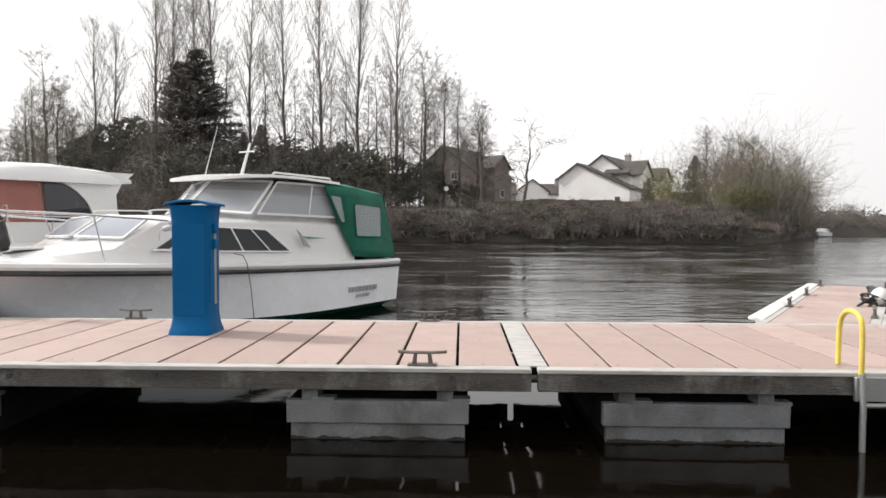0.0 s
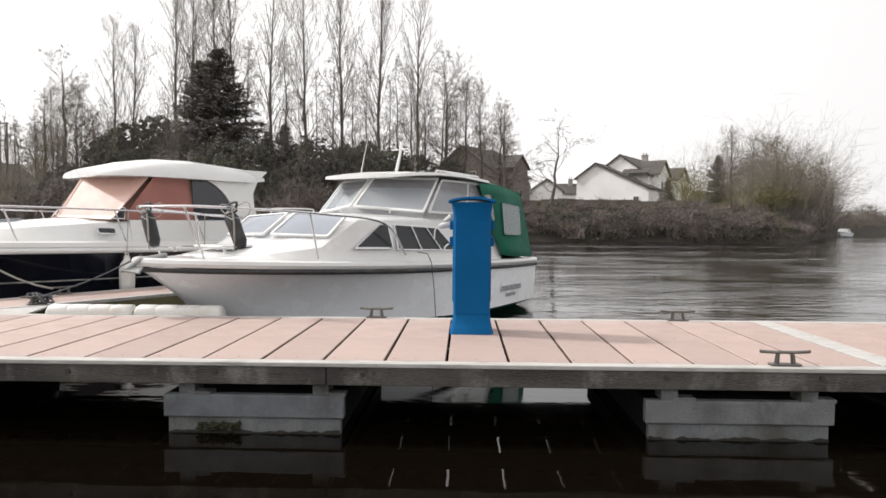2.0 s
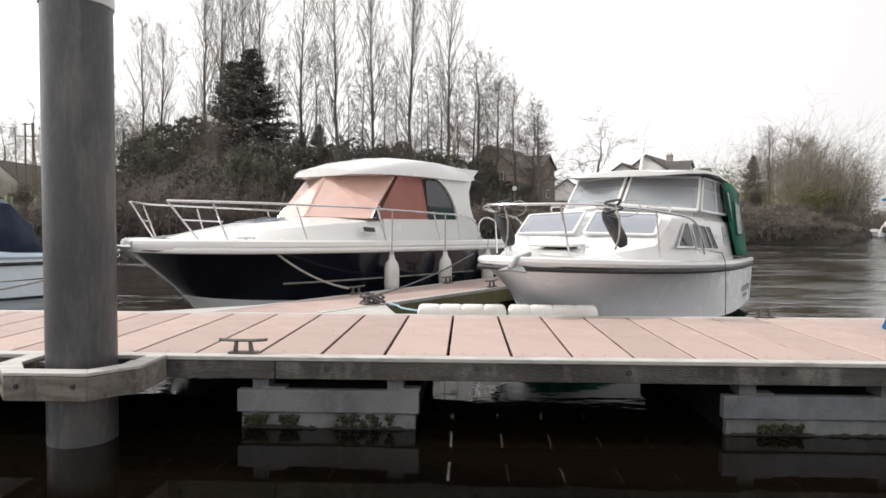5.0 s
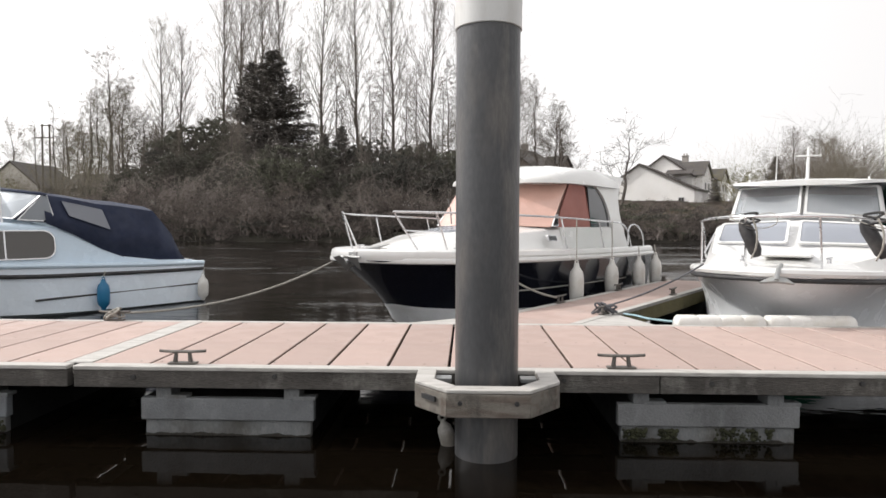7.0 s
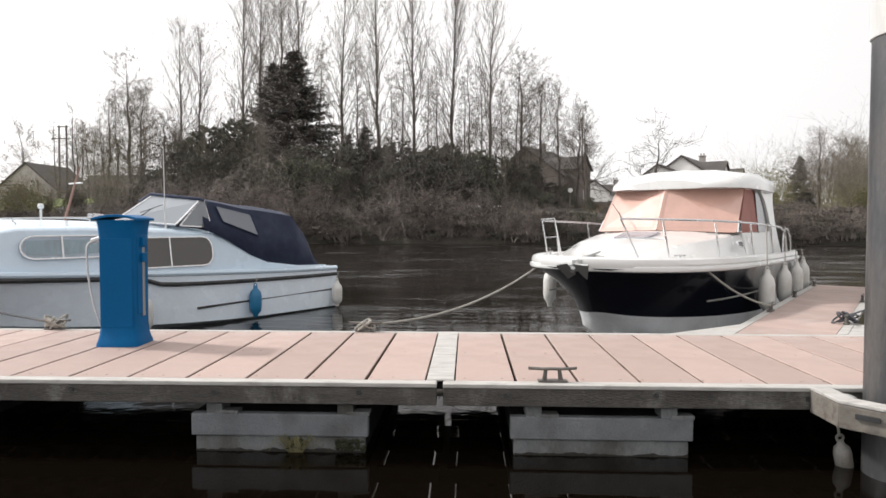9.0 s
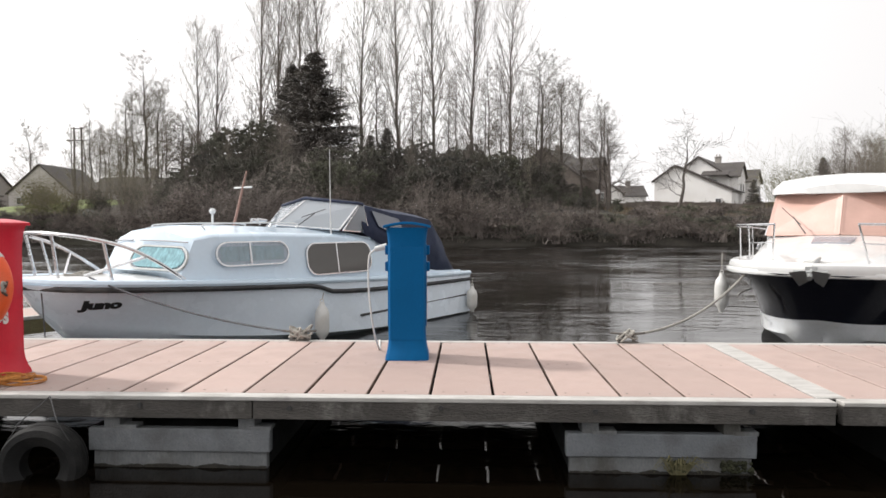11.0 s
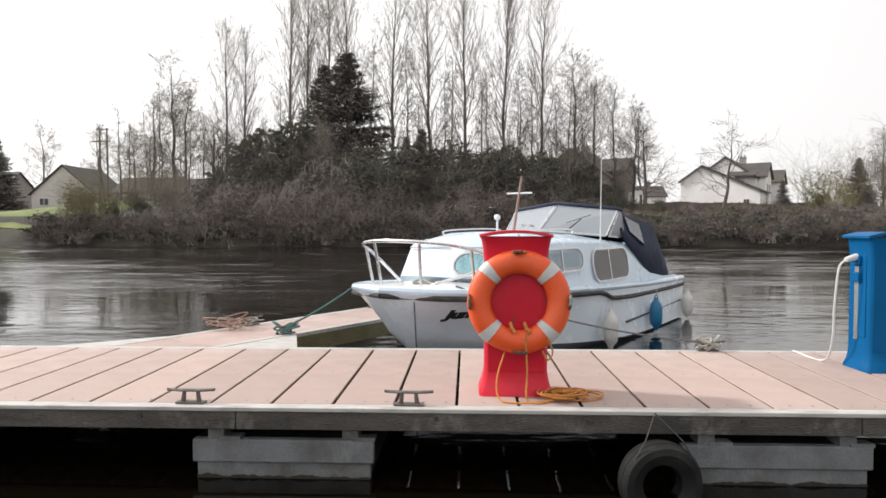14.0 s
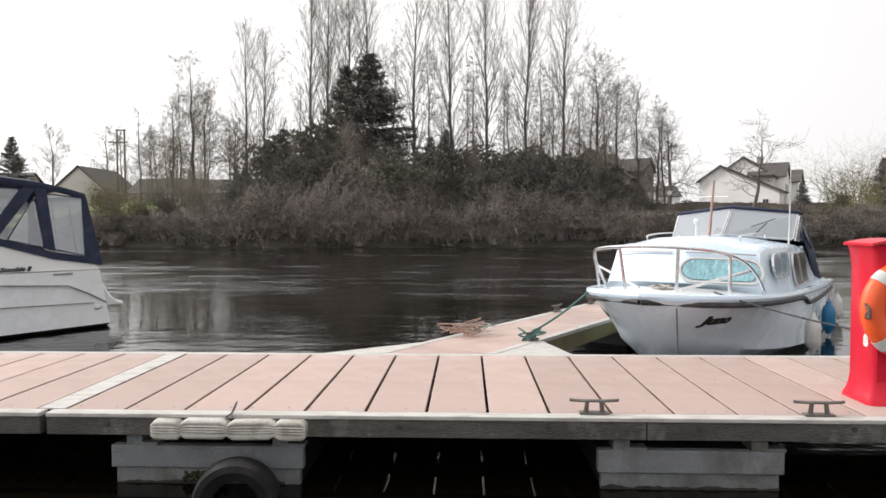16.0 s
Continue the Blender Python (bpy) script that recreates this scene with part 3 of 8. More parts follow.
def land(x, y):
    """Height of the ground."""
    s = y - bank_line(x)
    bumpy = 0.35 * noise.noise(Vector((x * 0.15, y * 0.15, 3))) + 0.12 * noise.noise(Vector((x * 0.6, y * 0.6, 7)))
    if s < 0:
        near = -8.5 - y
        if near > 0:
            return min(1.0, -1.2 + near * 0.6)
        return max(-2.0, -0.1 + s * 0.5)
    steep = 2.6 if x > -66 else 1.2
    rise = 2.4 - 1.2 * min(1, max(0, (x + 40) / 30))
    z = steep * min(1, s / 5) ** 0.7 + rise * min(1, max(0, s - 5) / 25)
    return z + bumpy * min(1, s / 3) + max(0, s - 200) * 0.012


xs = [-700, -500, -350, -250, -180, -140] + [-120 + 2.5 * k for k in range(85)] + [100, 120, 150, 200, 300, 450, 700]
ys = [-60, -30, -14, -10, -8, 0, 30, 44] + [47 + 1.0 * k for k in range(14)] + [61 + 1.5 * k for k in range(36)] + [118, 130, 160, 200, 280, 400, 600, 900]
g = Geo()
g.add([(x, y, land(x, y)) for y in ys for x in xs],
      [(a * len(xs) + b, a * len(xs) + b + 1, (a + 1) * len(xs) + b + 1, (a + 1) * len(xs) + b) for a in range(len(ys) - 1) for b in range(len(xs) - 1)])
ground_m = mat("bank_earth_and_grass", (0.036, 0.031, 0.025), 0.95, vary=0.3, scale=0.3, fine=3, bump=0.8, bump_scale=3, stain=(0.05, 0.05, 0.03), stain_amt=0.6, stain_scale=0.12)
tagged(part("ground", g, ground_m), "brown grassy river bank rising behind the water", "ground", kind="structure")

# ---- the main pontoon ----
DECK, WIDE = 0.5, 2.15
MODULES = ((0.0, 12.0), (-12.0, 0.0), (-24.0, -12.0), (-36.0, -24.0))
pont = thing("pontoon_deck", "floating walkway of pink composite boards with weathered timber edges", "pontoon", kind="structure")
floats_x = (0.46, -1.67, -4.92, -8.17, -11.52, -13.73, -16.93, -20.21, -23.55, -26.8, 3.7, 6.6)

bolt_mesh = None
for a, b in MODULES:
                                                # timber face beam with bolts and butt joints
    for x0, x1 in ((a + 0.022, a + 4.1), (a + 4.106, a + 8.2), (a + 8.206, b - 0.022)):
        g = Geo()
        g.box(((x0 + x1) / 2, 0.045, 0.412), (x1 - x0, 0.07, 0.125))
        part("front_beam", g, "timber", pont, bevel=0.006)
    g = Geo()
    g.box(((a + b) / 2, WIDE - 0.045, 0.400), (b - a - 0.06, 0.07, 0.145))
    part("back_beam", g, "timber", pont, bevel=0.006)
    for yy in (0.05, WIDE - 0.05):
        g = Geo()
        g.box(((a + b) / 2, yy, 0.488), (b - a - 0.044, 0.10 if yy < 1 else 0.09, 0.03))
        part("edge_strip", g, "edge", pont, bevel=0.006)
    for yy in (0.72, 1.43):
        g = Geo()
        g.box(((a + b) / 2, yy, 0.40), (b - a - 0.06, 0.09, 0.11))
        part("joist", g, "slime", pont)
    for k in range(12):
        if bolt_mesh is None:
            g = Geo()
            g.spin([(0.001, 0.0), (0.018, 0.0), (0.018, 0.012), (0.001, 0.014)], (0, 0, 0), 8, Matrix.Rotation(radians(90), 4, "X"))
            bolt_mesh = part("bolt", g, "black", pont)
            bolt_mesh.location = (a + 0.45, 0.012, 0.425)
        else:
            bo = new("bolt", bolt_mesh.data)
            bo.parent, bo.location = pont, (a + 0.45 + k, 0.012, 0.425 + 0.012 * (k % 2))
    g = Geo()                                   # light end plate across the joint
    g.box((b, WIDE / 2 + 0.05, 0.499), (0.19, WIDE - 0.12, 0.012))
    part("joint_plate", g, "edge", pont, bevel=0.003)
    g = Geo()                                   # dark block added to make the open joint look shaded
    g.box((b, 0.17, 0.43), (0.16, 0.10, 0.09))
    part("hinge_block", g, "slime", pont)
    g = Geo()
    g.tube([(b - 0.05, 0.10, 0.42), (b + 0.05, 0.10, 0.42)], 0.022, 10)
    part("hinge_pin", g, "castiron", pont)

for fx in floats_x:
    w = 1.235 if fx > -23 else 1.34
    g = Geo()
    g.box((fx + w / 2, 0.085, 0.19), (w, 0.07, 0.155))
    part("float_cap", g, "concrete", pont, bevel=0.008)
    g = Geo()
    g.box((fx + w / 2, 0.10, -0.12), (w - 0.05, 0.06, 0.46))
    part("float_end", g, "algae", pont, bevel=0.010)
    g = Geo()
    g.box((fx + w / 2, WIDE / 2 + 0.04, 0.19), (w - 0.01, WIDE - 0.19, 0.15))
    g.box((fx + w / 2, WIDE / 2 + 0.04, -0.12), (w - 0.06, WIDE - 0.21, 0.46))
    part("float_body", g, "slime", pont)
    for bx in (fx + 0.16, fx + w - 0.16):
        for by in (0.14, WIDE - 0.14):
            g = Geo()
            g.box((bx, by, 0.31), (0.11, 0.16, 0.09))
            g.box((bx + 0.09, by - 0.04, 0.275), (0.16, 0.10, 0.025))
            part("float_bracket", g, "algae", pont, bevel=0.004)

# mooring cleats: horn bar on two legs and a base
def cleat(m, label="dark iron mooring cleat bolted to the deck edge"):
    t = thing("mooring_cleat", label, "cleat", m, "cleats along the pontoon")
    g = Geo()
    g.loft([[(x, hw * math.cos(q), 0.088 + dz + 0.011 * math.sin(q)) for q in [k * math.pi / 4 for k in range(8)]]
            for x, hw, dz in ((-0.165, 0.008, 0.006), (-0.15, 0.013, 0.004), (-0.07, 0.019, 0), (0.07, 0.019, 0), (0.15, 0.013, 0.004), (0.165, 0.008, 0.006))])
    part("horn", g, "castiron", t)
    for s in (-1, 1):
        g = Geo()
        g.cyl((s * 0.055, 0, 0.012), (s * 0.047, 0, 0.08), 0.017, 0.013, 10)
        part("leg", g, "castiron", t)
    g = Geo()
    g.box((0, 0, 0.007), (0.20, 0.06, 0.014))
    part("base", g, "castiron", t, bevel=0.004)
    return t


first = cleat(pose(-0.75, 0.09, DECK + 0.004))
for cx, cy in ((-11.23, 0.09), (-8.14, 0.10), (-20.23, 0.09), (-18.74, 0.09), (-3.74, WIDE - 0.05), (-0.80, WIDE - 0.05), (-16.02, WIDE - 0.05), (-12.83, WIDE - 0.05)):
    copy_thing(first, pose(cx, cy, DECK + 0.004, 0, 0, random.uniform(-2, 2)))


# ---- finger pontoons, slanting away from the walkway ----
AX = radians(56)
FD, FN = Vector((math.cos(AX), math.sin(AX), 0)), Vector((math.sin(AX), -math.cos(AX), 0))   # along the finger, to its near-right


def finger(x_left, length, wide=1.0, grown=False, left_plate=True, cleats=None):
    """x_left: where its left edge meets the walkway's back edge."""
    o = Vector((x_left, WIDE + 0.01, 0))
    t = thing("finger_pontoon", "slanting finger pontoon with pink boards and timber sides", "pontoon", group="finger pontoons", kind="structure")

    def at(a, c, z):
        p = o + FD * a + FN * c
        return (p.x, p.y, z)

    def back(c):
        return -c * FN.y / FD.y      # along-value where the line at offset c meets the walkway
    for lo, hi, mm, nm in ((0.0, 0.09, "edge", "edge_strip"), (wide - 0.09, wide, "edge", "edge_strip")):
        g = Geo()
        g.slab([at(back(lo), lo, 0.462), at(length, lo, 0.462), at(length, hi, 0.462), at(back(hi), hi, 0.462)], (0, 0, 0.042))
        part(nm, g, mm, t, bevel=0.004)
    n = 9
    for k in range(n):
        a0, a1 = length * k / n, length * (k + 1) / n
        g = Geo()
        lo0 = max(a0 + 0.004, back(0.1)) if k == 0 else a0 + 0.004
        g.slab([at(lo0 if k else back(0.095) + 0.0, 0.095, 0.475), at(a1, 0.095, 0.475), at(a1, wide - 0.095, 0.475), at((back(wide - 0.095)) if k == 0 else lo0, wide - 0.095, 0.475)], (0, 0, 0.025))
        part("board", g, "board", t, smooth=False)
    for c in (0.035, wide - 0.035):
        g = Geo()
        g.slab([at(back(c), c - 0.03, 0.28), at(length, c - 0.03, 0.28), at(length, c + 0.03, 0.28), at(back(c) , c + 0.03, 0.28)], (0, 0, 0.18))
        part("side_beam", g, "timber" if c < 0.5 else ("mossbeam" if grown else "timber"), t, bevel=0.005)
    # bracing plates in both corners at the root
    g = Geo()
    g.slab([at(back(wide), wide, 0.478), at(back(wide) + 0.95, wide, 0.478), at(back(wide + 0.62), wide + 0.62, 0.478)], (0, 0, 0.02))
    part("corner_plate", g, "edge", t)
    if left_plate:
        g = Geo()
        g.slab([at(0, 0, 0.478), at(0.8, 0, 0.478), at(back(-0.45), -0.45, 0.478)], (0, 0, 0.02))
        part("corner_plate", g, "edge", t)
    for fa in (0.36, 0.92):
        g = Geo()
        g.slab([at(length * fa - 0.5, 0.06, -0.2), at(length * fa + 0.35, 0.06, -0.2), at(length * fa + 0.35, wide - 0.06, -0.2), at(length * fa - 0.5, wide - 0.06, -0.2)], (0, 0, 0.46))
        part("float_body", g, "algae", t, bevel=0.01)
    for c, a in cleats or ((0.07, 0.32), (wide - 0.07, 0.22), (0.07, 0.62), (0.07, 0.95), (wide - 0.07, 0.6), (wide - 0.07, 0.95)):
        p = at(length * a, c, 0.508)
        copy_thing(first, Matrix.Translation(p) @ Matrix.Rotation(AX, 4, "Z"))
    return at


fin_right = finger(2.40, 5.2, left_plate=False)
for a0, a1 in ((0.25, 1.85), (1.95, 3.5), (3.6, 5.1)):       # pale padding along its water side
    pad = thing("edge_pad", "long white foam pad along the finger's edge", "bumper", Matrix.Translation(fin_right((a0 + a1) / 2, -0.03, 0.47)) @ Matrix.Rotation(AX, 4, "Z"), "dock bumpers")
    g = Geo()
    h = (a1 - a0) / 2
    g.loft([[(x, y * f, z * f) for y, z in ((-0.06, -0.07), (-0.075, 0.0), (-0.06, 0.045), (0.0, 0.06), (0.09, 0.055), (0.10, 0.035), (0.02, 0.03), (0.02, -0.07))] for x, f in ((-h, 0.8), (-h + 0.05, 1.0), (0, 0.97), (h - 0.05, 1.0), (h, 0.8))])
    part("pad_body", g, "pad", pad, angle=50)
fin_mid = finger(-9.27, 6.7, grown=True)
fin_left = finger(-22.0, 5.4, grown=True, cleats=((0.07, 0.32), (0.93, 0.287), (0.07, 0.722), (0.07, 0.95)))


HULL_ROWS = {}


# ---- boats: local x runs from the transom to the bow, y to port, z up from the waterline ----
def hull(parent, L, hb, z_bow, z_stern, rake, chine_stern, chine_bow, mats, taper=2.3, start=0.42, flare=0.9, transom_rake=0.0, dip=0.0, dw=0.9, blunt=1.0, entry=0.45, boot=0):
    """Lofted hull with keel, chine and sheer. Returns the sheer function s -> (x, half beam, z)."""
    ns, low, high = 30, 3, 8

    def sheer(s):
        b = hb * (0.95 + 0.05 * math.sin(math.pi * min(1, s / 0.8)))
        if s > start:
            b *= max(0.0, 1 - ((s - start) / (1 - start)) ** taper) ** blunt
        z = z_stern + (z_bow - z_stern) * (s ** 1.5) - dip * math.sin(math.pi * s)
        return s * L, b, z

    rows = []
    for i in range(ns + 1):
        s = i / ns
        s = 1 - (1 - s) ** 1.7
        x, b, z = sheer(s)
        bc = b * dw * (1 - entry * max(0, (s - 0.3) / 0.7) ** 2)
        zc = chine_stern + (chine_bow - chine_stern) * max(0, (s - 0.2) / 0.8) ** 2
        zk = -0.42 + 0.42 * max(0, (s - 0.6) / 0.4) ** 2.5 + chine_bow * 0.6 * max(0, (s - 0.75) / 0.25) ** 2
        row = []
        for k in range(low):
            v = k / low
            row.append((bc * v, zk + (zc - zk) * v))
        for k in range(high + 1):
            v = k / high
            row.append((bc + (b - bc) * (v ** (1 + flare * s)), zc + (z - zc) * v))
        pts = []
        for y, zz in row:
            w = (zz - zk) / max(0.05, z - zk)
            pts.append((x - rake * (1 - w) * s ** 5 + transom_rake * (1 - w) * (1 - s) ** 6, y, zz))
        rows.append(pts)
    g = Geo()
    n = len(rows[0])
    for side in (1, -1):
        vs = [(p[0], p[1] * side, p[2]) for r in rows for p in r]
        for k in range(n - 1):
            fs = [(a * n + k, (a + 1) * n + k, (a + 1) * n + k + 1, a * n + k + 1) for a in range(ns)]
            g.add(vs if k == 0 else [], [], 0) if k == 0 else None
            base = len(g.v) - len(vs)
            g.f += [tuple(i + base for i in q) for q in fs]
            g.m += [0 if k >= low + boot else 1] * len(fs)
    tr = rows[0]
    loop = [(p[0], p[1], p[2]) for p in tr] + [(p[0], -p[1], p[2]) for p in reversed(tr[1:])]
    g.add(loop, [tuple(range(len(loop)))], 0)
    ob = part("hull", g, mats, parent, angle=30)
    for e in ob.data.edges:                        # the stem stays a crisp edge
        if all(abs(ob.data.vertices[i].co.y) < 1e-3 for i in e.vertices):
            e.use_edge_sharp = True
    HULL_ROWS[parent.name] = rows
    return sheer


def deck_of(parent, sheer, material, camber=0.06, s0=0.0, s1=1.0, lift=0.0, name="deck", inset=0.0):
    g = Geo()
    rings = []
    for i in range(25):
        s = s0 + (s1 - s0) * i / 24
        x, b, z = sheer(s)
        b = max(0.001, b - inset)
        rings.append([(x, b * c, z + lift + camber * (1 - c * c) * (b / 1.2)) for c in (-1, -0.75, -0.4, 0, 0.4, 0.75, 1)])
    g.loft(rings, closed=False)
    return part(name, g, material, parent)


def rail_along(parent, sheer, r, material, name="rubbing_strake", s0=0.0, s1=1.0, dz=0.0, squash=1.0, out=0.01):
    g = Geo()
    for side in (1, -1):
        pts = []
        for i in range(33):
            s = s0 + (s1 - s0) * i / 32
            x, b, z = sheer(s)
            pts.append(Vector((x, side * (b + out), z + dz)))
        rings = []
        for i, p in enumerate(pts):
            d = (pts[min(i + 1, 32)] - pts[max(i - 1, 0)])
            d.z = 0
            d.normalize()
            sd = Vector((d.y, -d.x, 0)) * r
            rings.append([p + sd * math.cos(q) + Vector((0, 0, r * squash * math.sin(q))) for q in [k * math.pi / 4 for k in range(8)]])
        g.loft(rings)
    return part(name, g, material, parent)


def shell(parent, name, rings, material, label="", bevel=0.0, angle=32):
    """A cabin moulding from cross-rings; each ring runs from the port foot over the top to the starboard foot."""
    g = Geo()
    g.loft([r + [] for r in rings], closed=False)
    first_ring, last_ring = rings[0], rings[-1]
    for r in (first_ring, last_ring):
        g.add(r, [tuple(range(len(r)))])
    return part(name, g, material, parent, label, angle=angle)


def arch(x, wb, wt, zb, zt, crown=0.06, x_top=None, n=5, soft=0.16):
    """A cabin cross-section: straight sides leaning in, a rounded shoulder and a crowned top; x_top shifts its top fore or aft."""
    xt = x if x_top is None else x_top
    pts = []
    for side in (1, -1):
        half = [(x, side * wb, zb), (x + (xt - x) * 0.92, side * (wb + (wt - wb) * 0.92), zb + (zt - zb) * 0.92)]
        for k in range(1, n + 1):
            a = radians(90 * k / n)
            half.append((xt, side * (wt - soft * (1 - math.cos(a)) * 0.9), zt - (zt - zb) * 0.08 + (zt - zb) * 0.08 * math.sin(a)))
        half.append((xt, side * wt * 0.45, zt + crown * 0.8))
        pts.append(half)
    return pts[0] + [(xt, 0, zt + crown)] + list(reversed(pts[1]))


def pulpit(parent, pts, stanchions, r=0.014, name="pulpit_rail"):
    g = Geo()
    g.tube(pts, r, 8)
    rl = part(name, g, "steel", parent, "polished steel tube")
    for a, b in stanchions:
        g = Geo()
        g.cyl(a, b, r * 0.85, None, 8)
        part("stanchion", g, "steel", parent)
    return rl


def smooth_path(pts, n=6):
    """Catmull-Rom through the points."""
    p = [Vector(q) for q in pts]
    p = [p[0] * 2 - p[1]] + p + [p[-1] * 2 - p[-2]]
    out = []
    for i in range(1, len(p) - 2):
        for k in range(n):
            t = k / n
            out.append(0.5 * ((2 * p[i]) + (p[i + 1] - p[i - 1]) * t + (2 * p[i - 1] - 5 * p[i] + 4 * p[i + 1] - p[i + 2]) * t * t + (3 * p[i] - p[i - 1] - 3 * p[i + 1] + p[i + 2]) * t ** 3))
    return out + [p[-2]]


def fender(m, r, h, material, label, rope_to=None, tint="fender"):
    t = thing("fender", label, "fender", m, "boat fenders")
    g = Geo()
    g.spin([(0.001, -h / 2), (r * 0.35, -h / 2 + 0.005), (r * 0.4, -h * 0.42), (r * 0.9, -h * 0.30), (r, -h * 0.17), (r, h * 0.17), (r * 0.85, h * 0.31), (r * 0.4, h * 0.42), (r * 0.34, h / 2), (0.001, h / 2)], n=16)
    part("body", g, material, t)
    g = Geo()
    g.ring((0, 0, h / 2 + 0.02), 0.022, 0.009, Matrix.Rotation(radians(90), 4, "X"), 12, 6)
    part("eye", g, material, t)
    if rope_to is not None:
        g = Geo()
        g.tube([(0, 0, h / 2 + 0.03), rope_to], 0.008, 6)
        part("lanyard", g, "rope", t)
    return t


BOAT_TURN = radians(236)


def boat_base(name, label, ox, oy, turn=BOAT_TURN, float_z=0.0):
    return thing(name, label, "boat", Matrix.Translation((ox, oy, float_z)) @ Matrix.Rotation(turn, 4, "Z"), "moored boats")


def world_of(b, p):
    return b.matrix_world @ Vector(p)


# ---- white cruiser with the green cockpit canopy ----
P = boat_base("cabin_cruiser", "white cabin cruiser with green cockpit canopy moored by the finger", -2.72, 7.95, radians(239.7), 0.035)
p_sheer = hull(P, 6.72, 1.36, 0.96, 0.74, 0.95, 0.10, 0.42, ["hullwhite", "greenhull"], taper=3.2, start=0.36, transom_rake=0.12, blunt=0.55, entry=0.62, flare=1.2, dw=0.985)
rail_along(P, p_sheer, 0.024, "black", dz=-0.035, squash=1.1)
rail_along(P, p_sheer, 0.048, "white", "toe_moulding", dz=0.035, out=-0.022)
deck_of(P, p_sheer, "white", 0.10, lift=0.05, inset=0.03)
# lower cabin: raked front face with two panes, side panes behind
low = [arch(1.05, 1.14, 1.06, 0.78, 1.44, 0.05), arch(2.4, 1.17, 1.06, 0.80, 1.47, 0.05), arch(3.9, 1.14, 1.0, 0.86, 1.49, 0.05), arch(4.66, 1.08, 0.94, 0.92, 1.48, 0.05, x_top=4.5),
       arch(5.16, 0.98, 0.90, 0.95, 1.14, 0.06, x_top=5.08), arch(5.75, 0.72, 0.6, 0.98, 1.06, 0.05, x_top=5.65), arch(6.15, 0.45, 0.36, 1.0, 1.03, 0.03, x_top=6.1)]
shell(P, "cabin", low, "white")
for s in (1, -1):
    window(P, [(5.085, s * 0.05, 1.25), (4.945, s * 0.88, 1.235), (4.595, s * 0.86, 1.485), (4.645, s * 0.05, 1.53)], 0.04, 0.03, 0.016, "palepane", out=(1, 0, 0.6), name="front_window")
    window(P, [(2.50, s * 1.135, 1.01), (3.92, s * 1.108, 1.06), (3.90, s * 1.030, 1.39), (2.96, s * 1.082, 1.345)], 0.03, 0.025, 0.022, "pane", "steel", (0.28, 0.62), out=(0, s, 0), name="side_window")
    window(P, [(4.00, s * 1.112, 1.075), (4.72, s * 1.062, 1.095), (4.12, s * 1.012, 1.40), (4.02, s * 1.018, 1.40)], 0.02, 0.022, 0.014, "pane", "steel", out=(0, s, 0), name="side_window")
# wheelhouse: raked screen, side glazing, flat roof with a lip
wh = [arch(1.28, 1.06, 0.98, 1.42, 2.03, 0.03), arch(2.5, 1.02, 0.92, 1.46, 2.03, 0.03), arch(3.1, 0.94, 0.86, 1.46, 2.03, 0.03, x_top=2.6)]
g = Geo()
inner = [[(x * 0.98 + 0.02, y * 0.95, z - 0.03) for x, y, z in r] for r in wh]
shell(P, "wheelhouse", inner, "lining")
for s in (1, -1):
    window(P, [(3.50, s * 0.02, 1.63), (3.10, s * 0.98, 1.55), (2.62, s * 0.92, 2.055), (3.02, s * 0.02, 2.075)], 0.03, 0.035, 0.016, "clearpane", out=(1, 0, 0.7), name="windscreen")
    window(P, [(1.30, s * 1.06, 1.51), (3.04, s * 1.0, 1.55), (2.58, s * 0.93, 2.05), (1.36, s * 0.985, 2.05)], 0.03, 0.035, 0.016, "clearpane", bars=(0.42,), out=(0, s, 0.1), name="side_screen")
for s in (1, -1):                                 # brown bands added behind the glass, in place of the roof's dark underside
    for b0, b1, t1, t0 in (((3.50, 0.05, 1.63), (3.10, 0.95, 1.55), (2.62, 0.89, 2.055), (3.02, 0.05, 2.075)), ((1.34, 1.04, 1.51), (3.00, 0.985, 1.55), (2.56, 0.915, 2.05), (1.38, 0.968, 2.05))):
        q = [Vector((p[0] - 0.012, s * p[1] * 0.992, p[2])) for p in (b0, b1, t1, t0)]
        g = Geo()
        g.slab([q[0].lerp(q[3], 0.66), q[1].lerp(q[2], 0.70), q[2], q[3]], (-0.006, -s * 0.003, 0))
        part("headlining", g, "headlining", P, "brown band behind the top of the glass")
g = Geo()
rings = []
for x, w, z in ((1.22, 0.94, 2.07), (1.3, 1.05, 2.09), (2.2, 1.08, 2.125), (2.75, 1.02, 2.125), (3.1, 0.86, 2.105), (3.26, 0.6, 2.085)):
    rings.append([(x, -w, z - 0.03), (x, -w * 0.98, z + 0.012), (x, -w * 0.5, z + 0.04), (x, 0, z + 0.05), (x, w * 0.5, z + 0.04), (x, w * 0.98, z + 0.012), (x, w, z - 0.03), (x, w * 0.9, z - 0.035), (x, -w * 0.9, z - 0.035)])
g.loft(rings)
part("roof", g, "white", P)
for s in (1, -1):
    g = Geo()
    g.tube([(1.3, s * 0.85, 2.11), (1.34, s * 0.85, 2.17), (2.5, s * 0.8, 2.19), (2.56, s * 0.8, 2.13)], 0.014, 8)
    part("grab_rail", g, "white", P)
g = Geo()
g.tube([(2.45, 0, 2.12), (2.25, 0, 2.70)], 0.028, 8, 0.018)
g.tube([(2.32, -0.17, 2.56), (2.32, 0.17, 2.56)], 0.012, 8)
part("mast", g, "white", P)
g = Geo()
